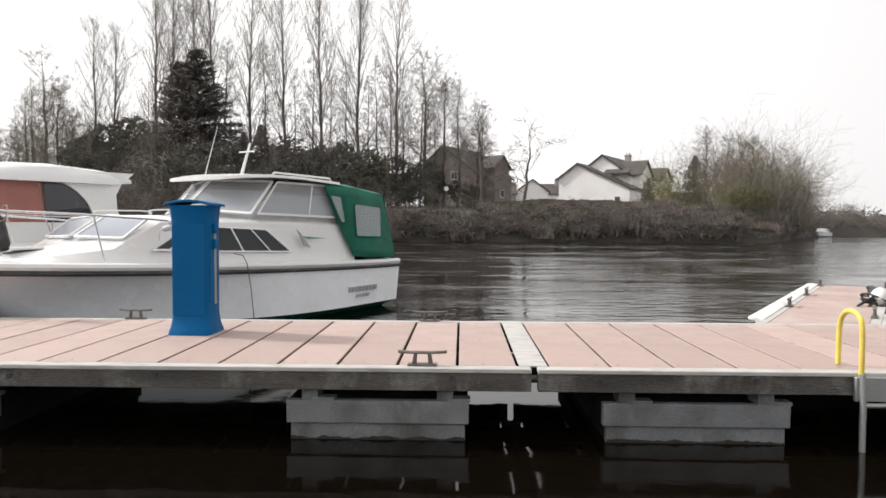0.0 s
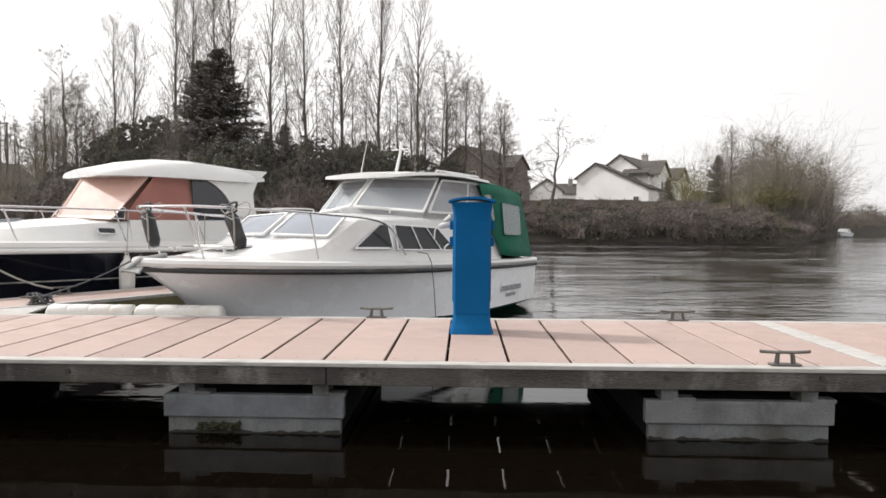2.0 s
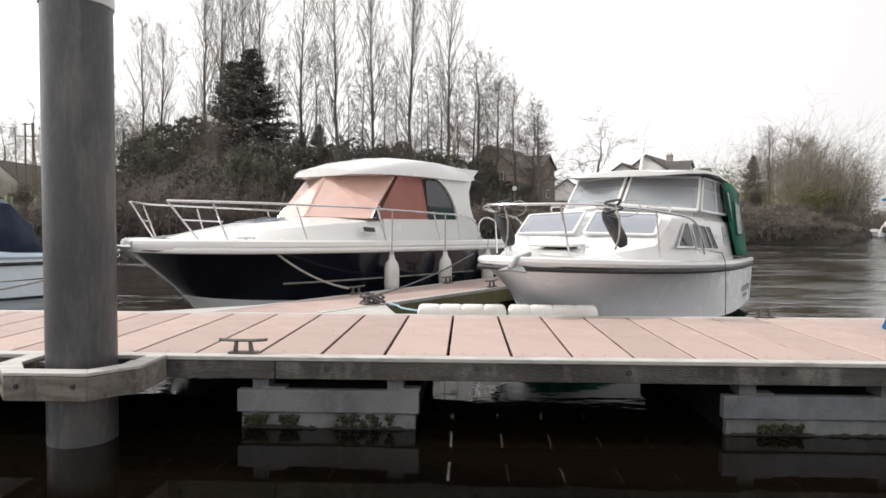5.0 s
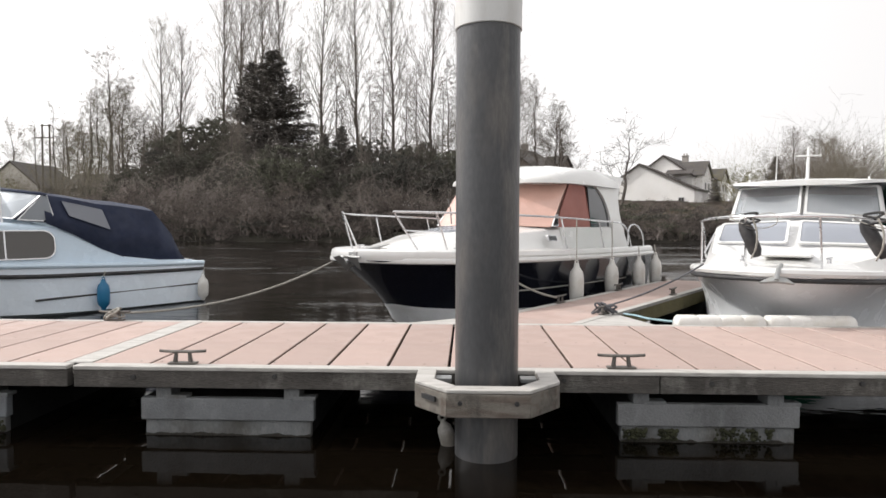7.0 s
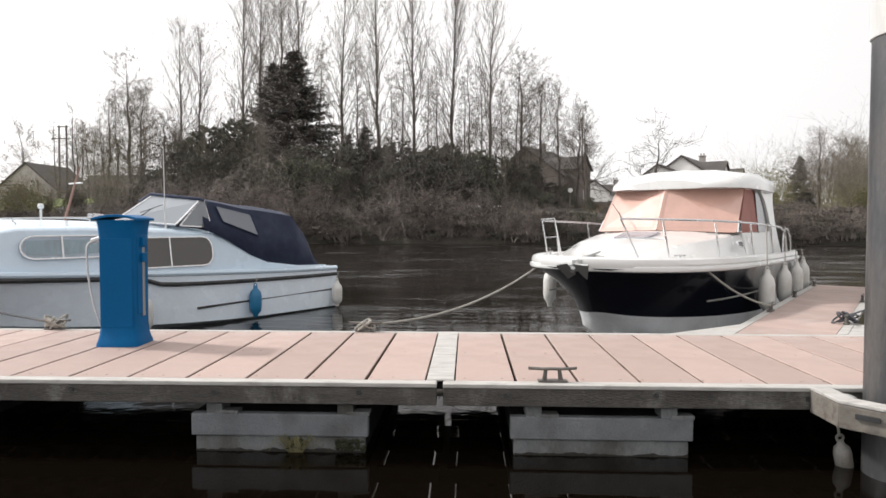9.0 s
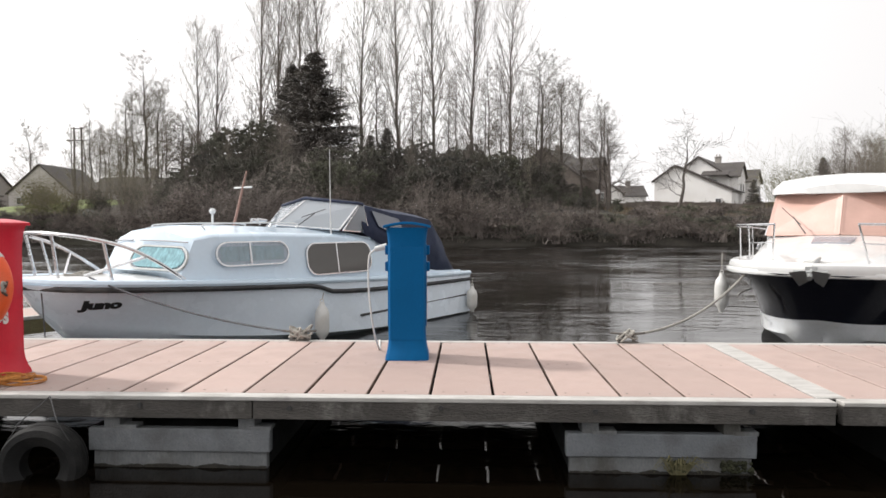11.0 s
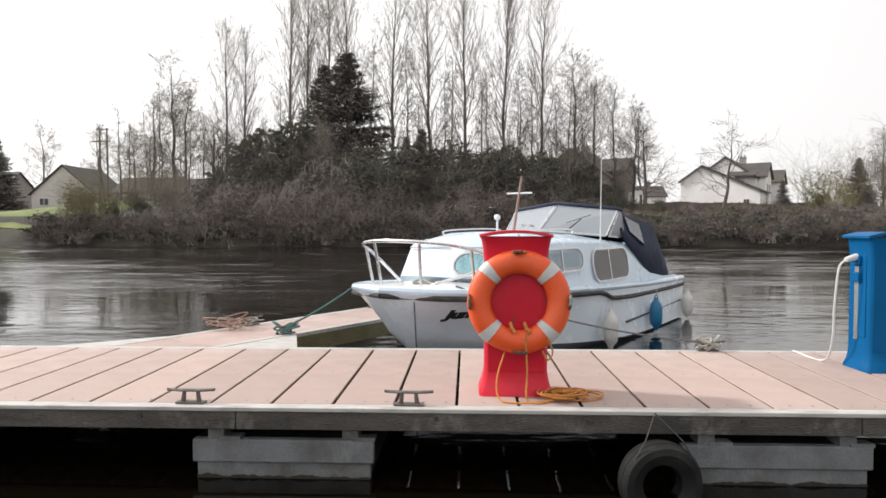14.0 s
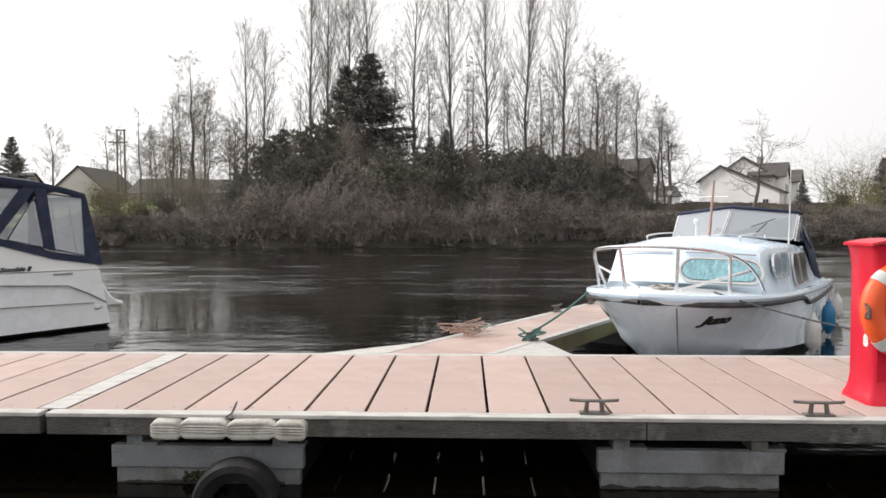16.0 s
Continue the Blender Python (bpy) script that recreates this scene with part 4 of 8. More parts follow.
g.tube([(2.80, -0.40, 2.12), (2.77, -0.40, 2.26), (2.55, -0.40, 2.96)], 0.012, 6, 0.004)
part("aerial", g, "white", P)
# green cockpit canopy: top, side and back cloth with clear panels
can = [[(1.68, 1.06, 2.04), (1.44, 1.12, 1.45), (1.14, 1.2, 0.90)], [(1.0, 1.09, 2.03), (0.85, 1.15, 1.4), (0.70, 1.22, 0.86)], [(0.19, 1.06, 1.93), (0.09, 1.14, 1.4), (0.02, 1.22, 0.84)]]
for s in (1, -1):
    g = Geo()
    rows_c = [smooth_path([(x, s * y, z) for x, y, z in col], 4) for col in can]
    g.loft(rows_c, closed=False)
    side_cloth = part("canopy_side", g, "greencanvas", P)
    so = side_cloth.modifiers.new("cloth", "SOLIDIFY")
    so.thickness = 0.008
    window(side_cloth, [(1.06, s * 1.186, 1.22), (0.40, s * 1.186, 1.20), (0.32, s * 1.118, 1.72), (1.06, s * 1.135, 1.77)], 0.05, 0.012, 0.012, "vinyl", "greencanvas", out=(0, s, 0.1), name="clear_panel")
    window(side_cloth, [(1.40, s * 1.15, 1.44), (1.30, s * 1.15, 1.46), (1.34, s * 1.105, 1.88), (1.64, s * 1.10, 1.88)], 0.03, 0.012, 0.012, "vinyl", "greencanvas", out=(0, s, 0.1), name="clear_panel")
g = Geo()
rings = [[(x, -1.07, z0), (x, -0.9, z0 + 0.055), (x, -0.45, z0 + 0.075), (x, 0, z0 + 0.085), (x, 0.45, z0 + 0.075), (x, 0.9, z0 + 0.055), (x, 1.07, z0)] for x, z0 in ((1.82, 2.06), (1.4, 2.05), (1.0, 2.03), (0.6, 1.98), (0.19, 1.94), (0.15, 1.86))]
rings.append([(0.0, y * 1.14, 0.84) for y in (-1.07, -0.9, -0.45, 0, 0.45, 0.9, 1.07)])
g.loft(rings, closed=False)
part("canopy_top", g, "greencanvas", P)
# lettering on the quarter as plain bars, and the green flash on the cabin side
g = Geo()
for k in range(8):
    g.slab([(x + 1.38 - k * 0.094, 1.315, z) for x, z in ((0, 0.33), (0.062, 0.335), (0.05, 0.415), (-0.012, 0.41))], (0, 0.03, 0))
part("name_bars", g, "greytext", P)
g = Geo()
for k in range(4):
    g.slab([(x + 1.18 - k * 0.09, 1.305, z) for x, z in ((0, 0.235), (0.06, 0.235), (0.05, 0.285), (-0.01, 0.285))], (0, 0.03, 0))
part("number_bars", g, "greytext", P)
g = Geo()
g.slab([(2.3, 1.166, 1.24), (1.75, 1.172, 1.20), (2.2, 1.17, 1.20)], (0, 0.006, 0))
part("side_flash", g, "greenhull", P)
g = Geo()
g.slab([(2.42, 1.165, 1.34), (2.34, 1.17, 1.28), (2.14, 1.185, 1.06), (2.28, 1.178, 1.10)], (0, 0.012, 0))
part("air_scoop", g, "greytext", P)
# bow rail
prail = smooth_path([(3.85, 1.2, 1.0), (4.25, 1.16, 1.40), (5.2, 1.02, 1.50), (6.0, 0.78, 1.54), (6.45, 0.45, 1.56), (6.58, 0, 1.56), (6.45, -0.45, 1.56), (6.0, -0.78, 1.54), (5.2, -1.02, 1.50), (4.25, -1.16, 1.40), (3.85, -1.2, 1.0)])
pulpit(P, prail, [((5.25, s * 1.0, 1.0), (5.35, s * 0.98, 1.50)) for s in (1, -1)] + [((6.25, s * 0.36, 1.0), (6.48, s * 0.34, 1.56)) for s in (1, -1)])
g = Geo()
g.tube([(6.45, 0.0, 1.06), (6.75, 0, 1.02), (6.9, 0, 0.93)], 0.025, 8)
for sd in (-1, 1):                               # a plough anchor hauled up to the stem
    g.loft([[(6.93, 0, 0.93), (6.86, sd * 0.16, 0.905), (6.84, sd * 0.15, 0.89), (6.90, 0, 0.905)], [(6.80, 0, 0.975), (6.76, sd * 0.07, 0.955), (6.75, sd * 0.07, 0.945), (6.79, 0, 0.955)]])
part("anchor", g, "galv", P)
for xf, y in ((6.22, 0.80), (6.42, -0.30)):
    g = Geo()
    tl = Matrix.Rotation(radians(28 if y > 0 else 22), 4, "X") @ Matrix.Diagonal((0.8, 0.8, 0.78, 1))
    g.spin([(0.001, -0.27), (0.05, -0.26), (0.085, -0.18), (0.09, 0.15), (0.06, 0.24), (0.02, 0.28), (0.001, 0.28)], (xf, y, 1.33), 14, tl)
    g.tube(smooth_path([(xf, y, 1.53), (xf + 0.05, y + 0.07, 1.60), (xf + 0.02, y - 0.1, 1.57), (xf + 0.07, y + 0.1, 1.52), (xf + 0.05, y - 0.08, 1.47), (xf + 0.08, y + 0.06, 1.42)]), 0.012, 6)
    t = part("fender", g, "black")
    tagged(t, "black fender lashed upright to the bow rail of the cruiser", "fender", "boat fenders")
    t.matrix_world = P.matrix_world
    g = Geo()
    g.tube(smooth_path([(xf + 0.07, y + 0.03, 1.54), (xf + 0.085, y + 0.075, 1.40), (xf + 0.075, y + 0.07, 1.25), (xf + 0.03, y + 0.02, 1.12)]), 0.010, 6)
    g.tube(smooth_path([(xf, y, 1.56), (xf + 0.02, y + 0.20, 1.60), (xf + 0.05, y + 0.26, 1.50), (xf + 0.04, y + 0.12, 1.44), (xf + 0.06, y - 0.10, 1.50), (xf + 0.02, y - 0.2, 1.58), (xf, y, 1.56)]), 0.005, 5)
    part("lashing", g, "rope", t, "pale thin lashing")

for s in (1, -1):
    g = Geo()
    g.tube(smooth_path([(4.42, s * 0.62, 1.53), (4.40, s * 0.62, 1.59), (3.95, s * 0.66, 1.605), (3.55, s * 0.70, 1.60), (3.53, s * 0.70, 1.54)]), 0.011, 6)
    part("cabin_rail", g, "white", P)
g = Geo()
g.box((5.72, 0, 1.135), (0.42, 0.5, 0.03))
part("deck_hatch", g, "white", P, bevel=0.012)
for s in (1, -1):
    g = Geo()
    g.cyl((6.05, s * 0.42, 1.07), (6.05, s * 0.42, 1.12), 0.02, 0.016, 8)
    g.tube([(5.95, s * 0.44, 1.125), (6.15, s * 0.40, 1.125)], 0.012, 6)
    part("deck_cleat", g, "steel", P)

# ---- navy and white motor cruiser with the blinds drawn ----
B = boat_base("motor_cruiser", "navy hulled motor cruiser with white hardtop and salmon blinds drawn", -6.79, 8.52, radians(234.9), 0.05)
b_sheer = hull(B, 6.5, 1.33, 1.03, 0.95, 1.05, 0.0, 0.24, ["navy", "boot"], taper=5.0, start=0.38, flare=1.3, transom_rake=0.05, blunt=0.5, entry=0.75, boot=2)
rail_along(B, b_sheer, 0.03, "white", dz=0.0, squash=1.2)
deck_of(B, b_sheer, "white", 0.12, lift=0.03, inset=0.02)


rail_along(B, lambda s: (b_sheer(s)[0], max(0.0, b_sheer(s)[1] - 0.03), b_sheer(s)[2] + 0.06), 0.06, "white", "gunwale_moulding", out=-0.02, squash=1.2)
g = Geo()
for s in (1, -1):
    pts = [(b_sheer(q)[0] - 0.12 * q ** 5, s * (b_sheer(q)[1] * (0.985 - 0.08 * q)), 0.55 + 0.06 * q) for q in [0.2 + 0.6 * k / 20 for k in range(21)]]
    g.tube(pts, 0.012, 6)
part("hull_line", g, "greyfender", B)
coach = [arch(3.2, 1.16, 1.02, 0.98, 1.43, 0.04), arch(4.0, 1.14, 0.92, 1.02, 1.38, 0.06), arch(4.9, 1.0, 0.74, 1.06, 1.30, 0.06), arch(5.6, 0.78, 0.5, 1.08, 1.2, 0.05), arch(6.1, 0.45, 0.3, 1.1, 1.14, 0.03)]
shell(B, "foredeck_moulding", coach, "white")
body = [arch(0.95, 1.16, 1.08, 0.9, 1.45, 0.02), arch(3.3, 1.14, 1.04, 0.95, 1.45, 0.02)]
shell(B, "cabin_side", body, "white")
# blinds just inside the glass
salon = [arch(1.25, 1.0, 0.93, 1.40, 2.10, 0.02), arch(2.75, 0.97, 0.91, 1.40, 2.12, 0.02), arch(3.30, 0.95, 0.89, 1.40, 2.12, 0.02, x_top=2.70), arch(3.78, 0.46, 0.44, 1.40, 2.12, 0.02, x_top=3.08)]
shell(B, "blind_lining", salon, "blind")
for s in (1, -1):
    # raked screen in two panes, one side pane with a red screen, a dark rear quarter pane
    window(B, [(3.88, s * 0.0, 1.45), (3.56, s * 1.03, 1.42), (2.97, s * 0.99, 2.09), (3.48, s * 0.0, 2.10)], 0.03, 0.03, 0.012, "blind", "blind", out=(1, 0, 0.7), name="windscreen")
    window(B, [(2.22, s * 1.035, 1.42), (3.42, s * 1.025, 1.42), (2.88, s * 0.965, 2.09), (2.35, s * 0.965, 2.11)], 0.03, 0.015, 0.012, "redblind", "redblind", out=(0, s, 0.1), name="side_screen")
    window(B, [(3.38, s * 1.045, 1.43), (3.56, s * 1.04, 1.43), (3.42, s * 1.02, 1.60), (3.36, s * 1.03, 1.60)], 0.01, 0.012, 0.014, "pane", "steel", out=(0.1, s, 0.1), name="side_window")
    g = Geo()
    rim = [(2.25, s * 1.045, 1.40)] + [(2.25 - 0.74 * math.sin(radians(a)), s * (1.045 - 0.07 * math.cos(radians(a))), 1.40 + 0.70 * math.cos(radians(a))) for a in range(0, 91, 9)]
    g.slab(rim, (0, s * 0.012, 0))
    part("quarter_window", g, "navy", B)
# hardtop: roof sweeping down into the after pillars
g = Geo()
rings = []
for x, w, z in ((0.66, 0.72, 2.20), (0.76, 0.92, 2.25), (1.2, 1.08, 2.35), (2.0, 1.12, 2.40), (2.6, 1.11, 2.38), (3.0, 1.06, 2.31), (3.3, 0.93, 2.23), (3.54, 0.58, 2.17)):
    lo = 2.08 if x > 0.8 else 2.13
    rings.append([(x, -w, lo), (x, -w * 0.985, lo + (z - lo) * 0.4), (x, -w * 0.88, lo + (z - lo) * 0.82), (x, -w * 0.45, z + 0.02), (x, 0, z + 0.04), (x, w * 0.45, z + 0.02), (x, w * 0.88, lo + (z - lo) * 0.82), (x, w * 0.985, lo + (z - lo) * 0.4), (x, w, lo), (x, w * 0.7, lo - 0.01), (x, -w * 0.7, lo - 0.01)])
g.loft(rings)
part("hardtop", g, "white", B)
for s in (1, -1):
    g = Geo()
    arc = [(2.3 - 0.80 * math.sin(radians(a)), 1.40 + 0.74 * math.cos(radians(a))) for a in range(0, 91, 9)]
    outer = [(2.3, 2.3)] + [(0.75, 2.3), (0.98, 2.12), (1.10, 1.9), (1.10, 1.65), (1.0, 1.35), (0.78, 0.95)]
    face = [(x, s * (1.11 - 0.11 * (z - 1.3) / 0.9), z) for x, z in arc + [(1.5, 0.95)] + list(reversed(outer))]
    g.slab(face, (0, -s * 0.05, 0))
    part("after_pillar", g, "white", B)
    g = Geo()
    g.tube(smooth_path([(1.05, s * 1.2, 0.98), (1.0, s * 1.2, 1.38), (0.7, s * 1.2, 1.46), (0.35, s * 1.2, 1.30), (0.25, s * 1.2, 0.98)]), 0.014, 8)
    part("cockpit_rail", g, "steel", B)
    window(B, [(3.54, s * 1.125, 1.21), (3.80, s * 1.12, 1.22), (3.80, s * 1.085, 1.31), (3.54, s * 1.09, 1.30)], 0.02, 0.014, 0.012, "pane", "steel", out=(0, s, 0.2), name="porthole")
    rail = smooth_path([(1.0, s * 1.26, 1.05), (1.35, s * 1.25, 1.45), (2.4, s * 1.24, 1.52), (3.7, s * 1.22, 1.56), (5.0, s * 1.12, 1.58), (5.8, s * 0.88, 1.59), (6.3, s * 0.42, 1.60)])
    pulpit(B, rail, [((x, s * y, 1.08), (x + 0.16, s * (y - 0.02), 1.55)) for x, y in ((2.2, 1.26), (3.45, 1.24), (4.8, 1.12))] + [((5.75, s * 0.8, 1.12), (5.95, s * 0.78, 1.59)), ((5.95, s * 0.5, 1.14), (6.3, s * 0.42, 1.60))], name="guard_rail")
    g = Geo()
    g.tube([(5.82, s * 0.80, 1.36), (6.14, s * 0.46, 1.38)], 0.01, 6)
    part("middle_rail", g, "steel", B)
g = Geo()
g.tube([(5.9, 0, 1.18), (6.45, 0, 1.12), (6.66, 0, 1.0)], 0.03, 8)
g.box((6.3, 0, 1.1), (0.5, 0.12, 0.05))
for sd in (-1, 1):                               # hinged flukes hanging under the roller
    g.slab([(6.72, sd * 0.03, 1.08), (6.66, sd * 0.20, 1.05), (6.52, sd * 0.12, 0.90), (6.50, sd * 0.03, 0.96)], (0.012, 0, 0.012))
g.tube([(6.60, -0.17, 1.07), (6.60, 0.17, 1.07)], 0.016, 8)
part("anchor", g, "galv", B)
g = Geo()
g.slab([(4.45, -0.25, 1.405), (4.95, -0.22, 1.335), (4.95, 0.22, 1.335), (4.45, 0.25, 1.405)], (0, 0, 0.03))
part("deck_hatch", g, "palepane", B, "grey acrylic hatch", bevel=0.006)
for x, up in ((3.55, 0.95), (2.32, 0.92), (1.08, 0.50), (0.15, 0.50)):
    s = x / 6.5
    yy = b_sheer(s)[1] + 0.115
    fender(Matrix.Translation(world_of(B, (x, yy, 0.60))) @ Matrix.Rotation(random.uniform(-0.05, 0.05), 4, "X"), 0.105, 0.62, "fender",
           "white vinyl fender hanging against the navy hull", (random.uniform(-0.02, 0.02), 0.05, up))
fender(Matrix.Translation(world_of(B, (4.42, -b_sheer(0.68)[1] - 0.19, 0.57))), 0.1, 0.6, "fender", "white vinyl fender hanging against the navy hull", (0, 0, 0.6))

g = Geo()
g.tube([(4.02, -0.42, 1.47), (3.78, -0.62, 1.72)], 0.009, 6)
g.tube([(3.90, -0.50, 1.60), (3.60, -0.80, 1.86)], 0.006, 6)
part("wiper", g, "black", B)
for s in (1, -1):
    g = Geo()
    g.cyl((5.55, s * 0.86, 1.12), (5.55, s * 0.86, 1.16), 0.02, 0.016, 8)
    g.tube([(5.44, s * 0.89, 1.165), (5.66, s * 0.83, 1.165)], 0.012, 6)
    part("deck_cleat", g, "steel", B)

# ---- small pale cruiser with the navy canopy ----
J = boat_base("river_cruiser", "old pale blue and white river cruiser with navy canopy", -15.21, 8.63)
j_sheer = hull(J, 7.25, 1.13, 1.0, 0.72, 0.52, 0.03, 0.53, ["tintedhull", "greybottom"], taper=5.5, start=0.40, flare=0.35, transom_rake=-0.06, blunt=0.42, entry=0.52, dw=0.985, boot=-3)
deck_of(J, j_sheer, "white", 0.08, lift=0.04, inset=0.02)
rail_along(J, lambda s: (j_sheer(s)[0], j_sheer(s)[1], j_sheer(s)[2] - 0.03 - 0.10 * min(1, max(0, (0.545 - s) / 0.05)) * min(1, 0.5 + s / 0.8)), 0.028, "black", squash=1.15)
rail_along(J, j_sheer, 0.044, "paleblue", "toe_moulding", dz=0.032, out=-0.012)
g = Geo()
for s in (1, -1):
    g.tube([(0.12 + 2.9 * k / 8, s * (1.06 + 0.008 * k), 0.35 - 0.008 * k) for k in range(9)], 0.018, 6)
part("lower_strake", g, "black", J)
cab = [arch(2.55, 1.03, 0.92, 0.74, 1.46, 0.06), arch(3.4, 1.03, 0.92, 0.78, 1.52, 0.08), arch(4.6, 1.02, 0.91, 0.84, 1.55, 0.09), arch(5.45, 1.0, 0.88, 0.9, 1.54, 0.10),
       arch(5.92, 0.96, 0.86, 0.95, 1.49, 0.09, x_top=5.80), arch(6.06, 0.94, 0.90, 0.97, 1.06, 0.03, x_top=6.03)]
cab = [[(x - 0.21 * min(1, max(0, (x - 5.3) / 0.6)) * abs(y) / 0.95, y, z) for x, y, z in r] for r in cab]   # the front falls back to the sides
shell(J, "cabin", cab, "paleblue")
deck_of(J, j_sheer, "paleblue", 0.03, s0=0.0, s1=0.37, lift=0.06, name="side_deck", inset=0.03)
coam = []
for x, zt in ((0.2, 0.82), (0.9, 0.84), (1.5, 0.92), (1.9, 1.10), (2.3, 1.36), (2.6, 1.46)):
    coam.append((x, zt))
for s in (1, -1):
    g = Geo()
    g.slab([(0.2, s * 1.0, 0.70)] + [(x, s * (1.0 - 0.10 * (z - 0.7)), z) for x, z in coam] + [(2.6, s * 1.02, 0.74)], (0, -s * 0.04, 0))
    part("coaming", g, "paleblue", J)
    # curtains behind the panes, oval windows in chrome frames
    for x0, x1, gl, lo, hi in ((4.28, 5.42, "curtain", 1.12, 1.43), (2.66, 3.98, "pane", 0.93, 1.39)):
        window(J, [(x0, s * (1.05 - 0.16 * (lo - 0.78)), lo), (x1, s * (1.045 - 0.16 * (lo - 0.82)), lo), (x1, s * (1.045 - 0.16 * (hi - 0.82)), hi), (x0, s * (1.05 - 0.16 * (hi - 0.78)), hi)], 0.17, 0.018, 0.016, "smokepane" if gl == "pane" else "clearpane", "steel", (0.55,), out=(0, s, 0.2), name="side_window")
        if gl == "curtain":
            g = Geo()
            g.slab([(x0 + 0.08, s * (1.038 - 0.16 * (lo - 0.72)), lo + 0.06), (x1 - 0.08, s * (1.033 - 0.16 * (lo - 0.76)), lo + 0.06), (x1 - 0.08, s * (1.033 - 0.16 * (hi - 0.88)), hi - 0.06), (x0 + 0.08, s * (1.038 - 0.16 * (hi - 0.84)), hi - 0.06)], (0, s * 0.008, 0))
            part("curtain", g, "curtain", J)
    if s > 0:
        window(J, [(6.032, 0.03, 1.10), (5.826, 0.965, 1.085), (5.706, 0.90, 1.375), (5.888, 0.03, 1.395)], 0.16, 0.022, 0.018, "clearpane", "tape", out=(1, 0, 0.5), name="front_window")
        g = Geo()
        cc = [Vector(q) for q in ((6.014, 0.08, 1.135), (5.826, 0.915, 1.12), (5.722, 0.85, 1.35), (5.898, 0.08, 1.365))]
        g.slab([blend4(cc, u, v) for u, v in rounded(5, 0, 0.20, 0.48)], (0.012, 0, 0.008))
        part("curtain", g, "curtain", J)
    g = Geo()                                     # grey line over the front, drawing the lip's shadow
    g.tube([(5.872, s * 0.08, 1.452), (5.79, s * 0.46, 1.448), (5.705, s * 0.84, 1.43)], 0.010, 6)
    part("drip_moulding", g, "greytext", J)
    # windscreen wings
    window(J, [(3.72, s * 0.0, 1.63), (3.22, s * 0.88, 1.56), (2.80, s * 0.89, 1.96), (3.08, s * 0.0, 2.05)], 0.02, 0.022, 0.014, "screenpane", "steel", out=(1, 0, 0.5), name="windscreen")
    window(J, [(2.62, s * 0.92, 1.52), (3.18, s * 0.89, 1.55), (2.80, s * 0.90, 1.96), (2.74, s * 0.90, 1.96)], 0.02, 0.02, 0.014, "screenpane", "steel", out=(0.2, s, 0.2), name="side_screen")
g = Geo()                                         # navy binding along the top of the screen
g.tube([(2.76, -0.93, 1.955), (2.81, -0.89, 1.975), (3.10, 0, 2.07), (2.81, 0.89, 1.975), (2.76, 0.93, 1.955)], 0.026, 8)
part("canopy_binding", g, "navycanvas", J)
# navy canopy
prof = [(2.78, 2.0, 1.50), (2.38, 1.97, 1.33), (1.9, 1.90, 1.06), (1.5, 1.88, 0.90), (0.86, 1.80, 0.84), (0.53, 1.36, 0.82), (0.30, 0.86, 0.81)]
g = Geo()
rings = []
for x, zt, zb in prof:
    w = 0.80 if x > 0.6 else 0.84
    hgt = max(0.02, zt - zb)
    rings.append([(x, 0.98, zb), (x, 0.90, zb + hgt * 0.5), (x, w * 0.97, zb + hgt * 0.93), (x, w * 0.6, zt + 0.02), (x, 0, zt + 0.05), (x, -w * 0.6, zt + 0.02), (x, -w * 0.97, zb + hgt * 0.93), (x, -0.90, zb + hgt * 0.5), (x, -0.98, zb)])
g.loft(rings, closed=False)
canopy = part("canopy", g, "navycanvas", J)
so = canopy.modifiers.new("cloth", "SOLIDIFY")
so.thickness = 0.01
for s in (1, -1):
    window(canopy, [(1.72, s * 0.945, 1.38), (2.42, s * 0.925, 1.62), (2.52, s * 0.865, 1.88), (1.84, s * 0.875, 1.75)], 0.03, 0.012, 0.012, "palepane", "navycanvas", out=(0, s, 0.2), name="clear_panel")
g = Geo()
g.tube([(4.45, 0, 1.6), (4.22, 0, 2.42)], 0.022, 8, 0.014)
part("mast", g, "brownpole", J)
g = Geo()
g.tube([(4.28, -0.20, 2.18), (4.28, 0.20, 2.18)], 0.013, 8)
part("mast_crossbar", g, "white", J)
g = Geo()
g.cyl((4.72, -0.10, 1.55), (4.72, -0.10, 1.80), 0.016)
g.spin([(0.001, 0), (0.035, 0.01), (0.045, 0.05), (0.03, 0.08), (0.001, 0.085)], (4.72, -0.10, 1.79), 12)
part("riding_light", g, "white", J)
g = Geo()
g.tube([(3.36, 0.84, 1.5), (3.38, 0.85, 1.75), (3.40, 0.86, 2.75)], 0.014, 8, 0.004)
part("aerial", g, "white", J)
jr = smooth_path([(5.82, 0.95, 1.0), (6.14, 0.92, 1.22), (6.48, 0.84, 1.40), (6.82, 0.66, 1.50), (7.0, 0.34, 1.54), (7.05, 0, 1.55), (7.0, -0.34, 1.54), (6.82, -0.66, 1.50), (6.48, -0.84, 1.40), (6.14, -0.92, 1.22), (5.82, -0.95, 1.0)])
pulpit(J, jr, [((6.62, s * 0.24, 1.06), (6.26, s * 0.895, 1.28)) for s in (1, -1)] + [((6.92, s * 0.28, 1.04), (7.0, s * 0.32, 1.535)) for s in (1, -1)] + [((6.56, s * 0.74, 1.02), (6.66, s * 0.76, 1.46)) for s in (1, -1)], r=0.021)
g = Geo()
for k in range(3):
    g.tube([(6.3, -0.2 + 0.1 * k, 1.06), (6.5, 0.1 * math.sin(k * 2), 1.09), (6.6, 0.15 - 0.12 * k, 1.06), (6.75, 0.05, 1.07)], 0.014, 6)
part("deck_rope", g, "rope", J)


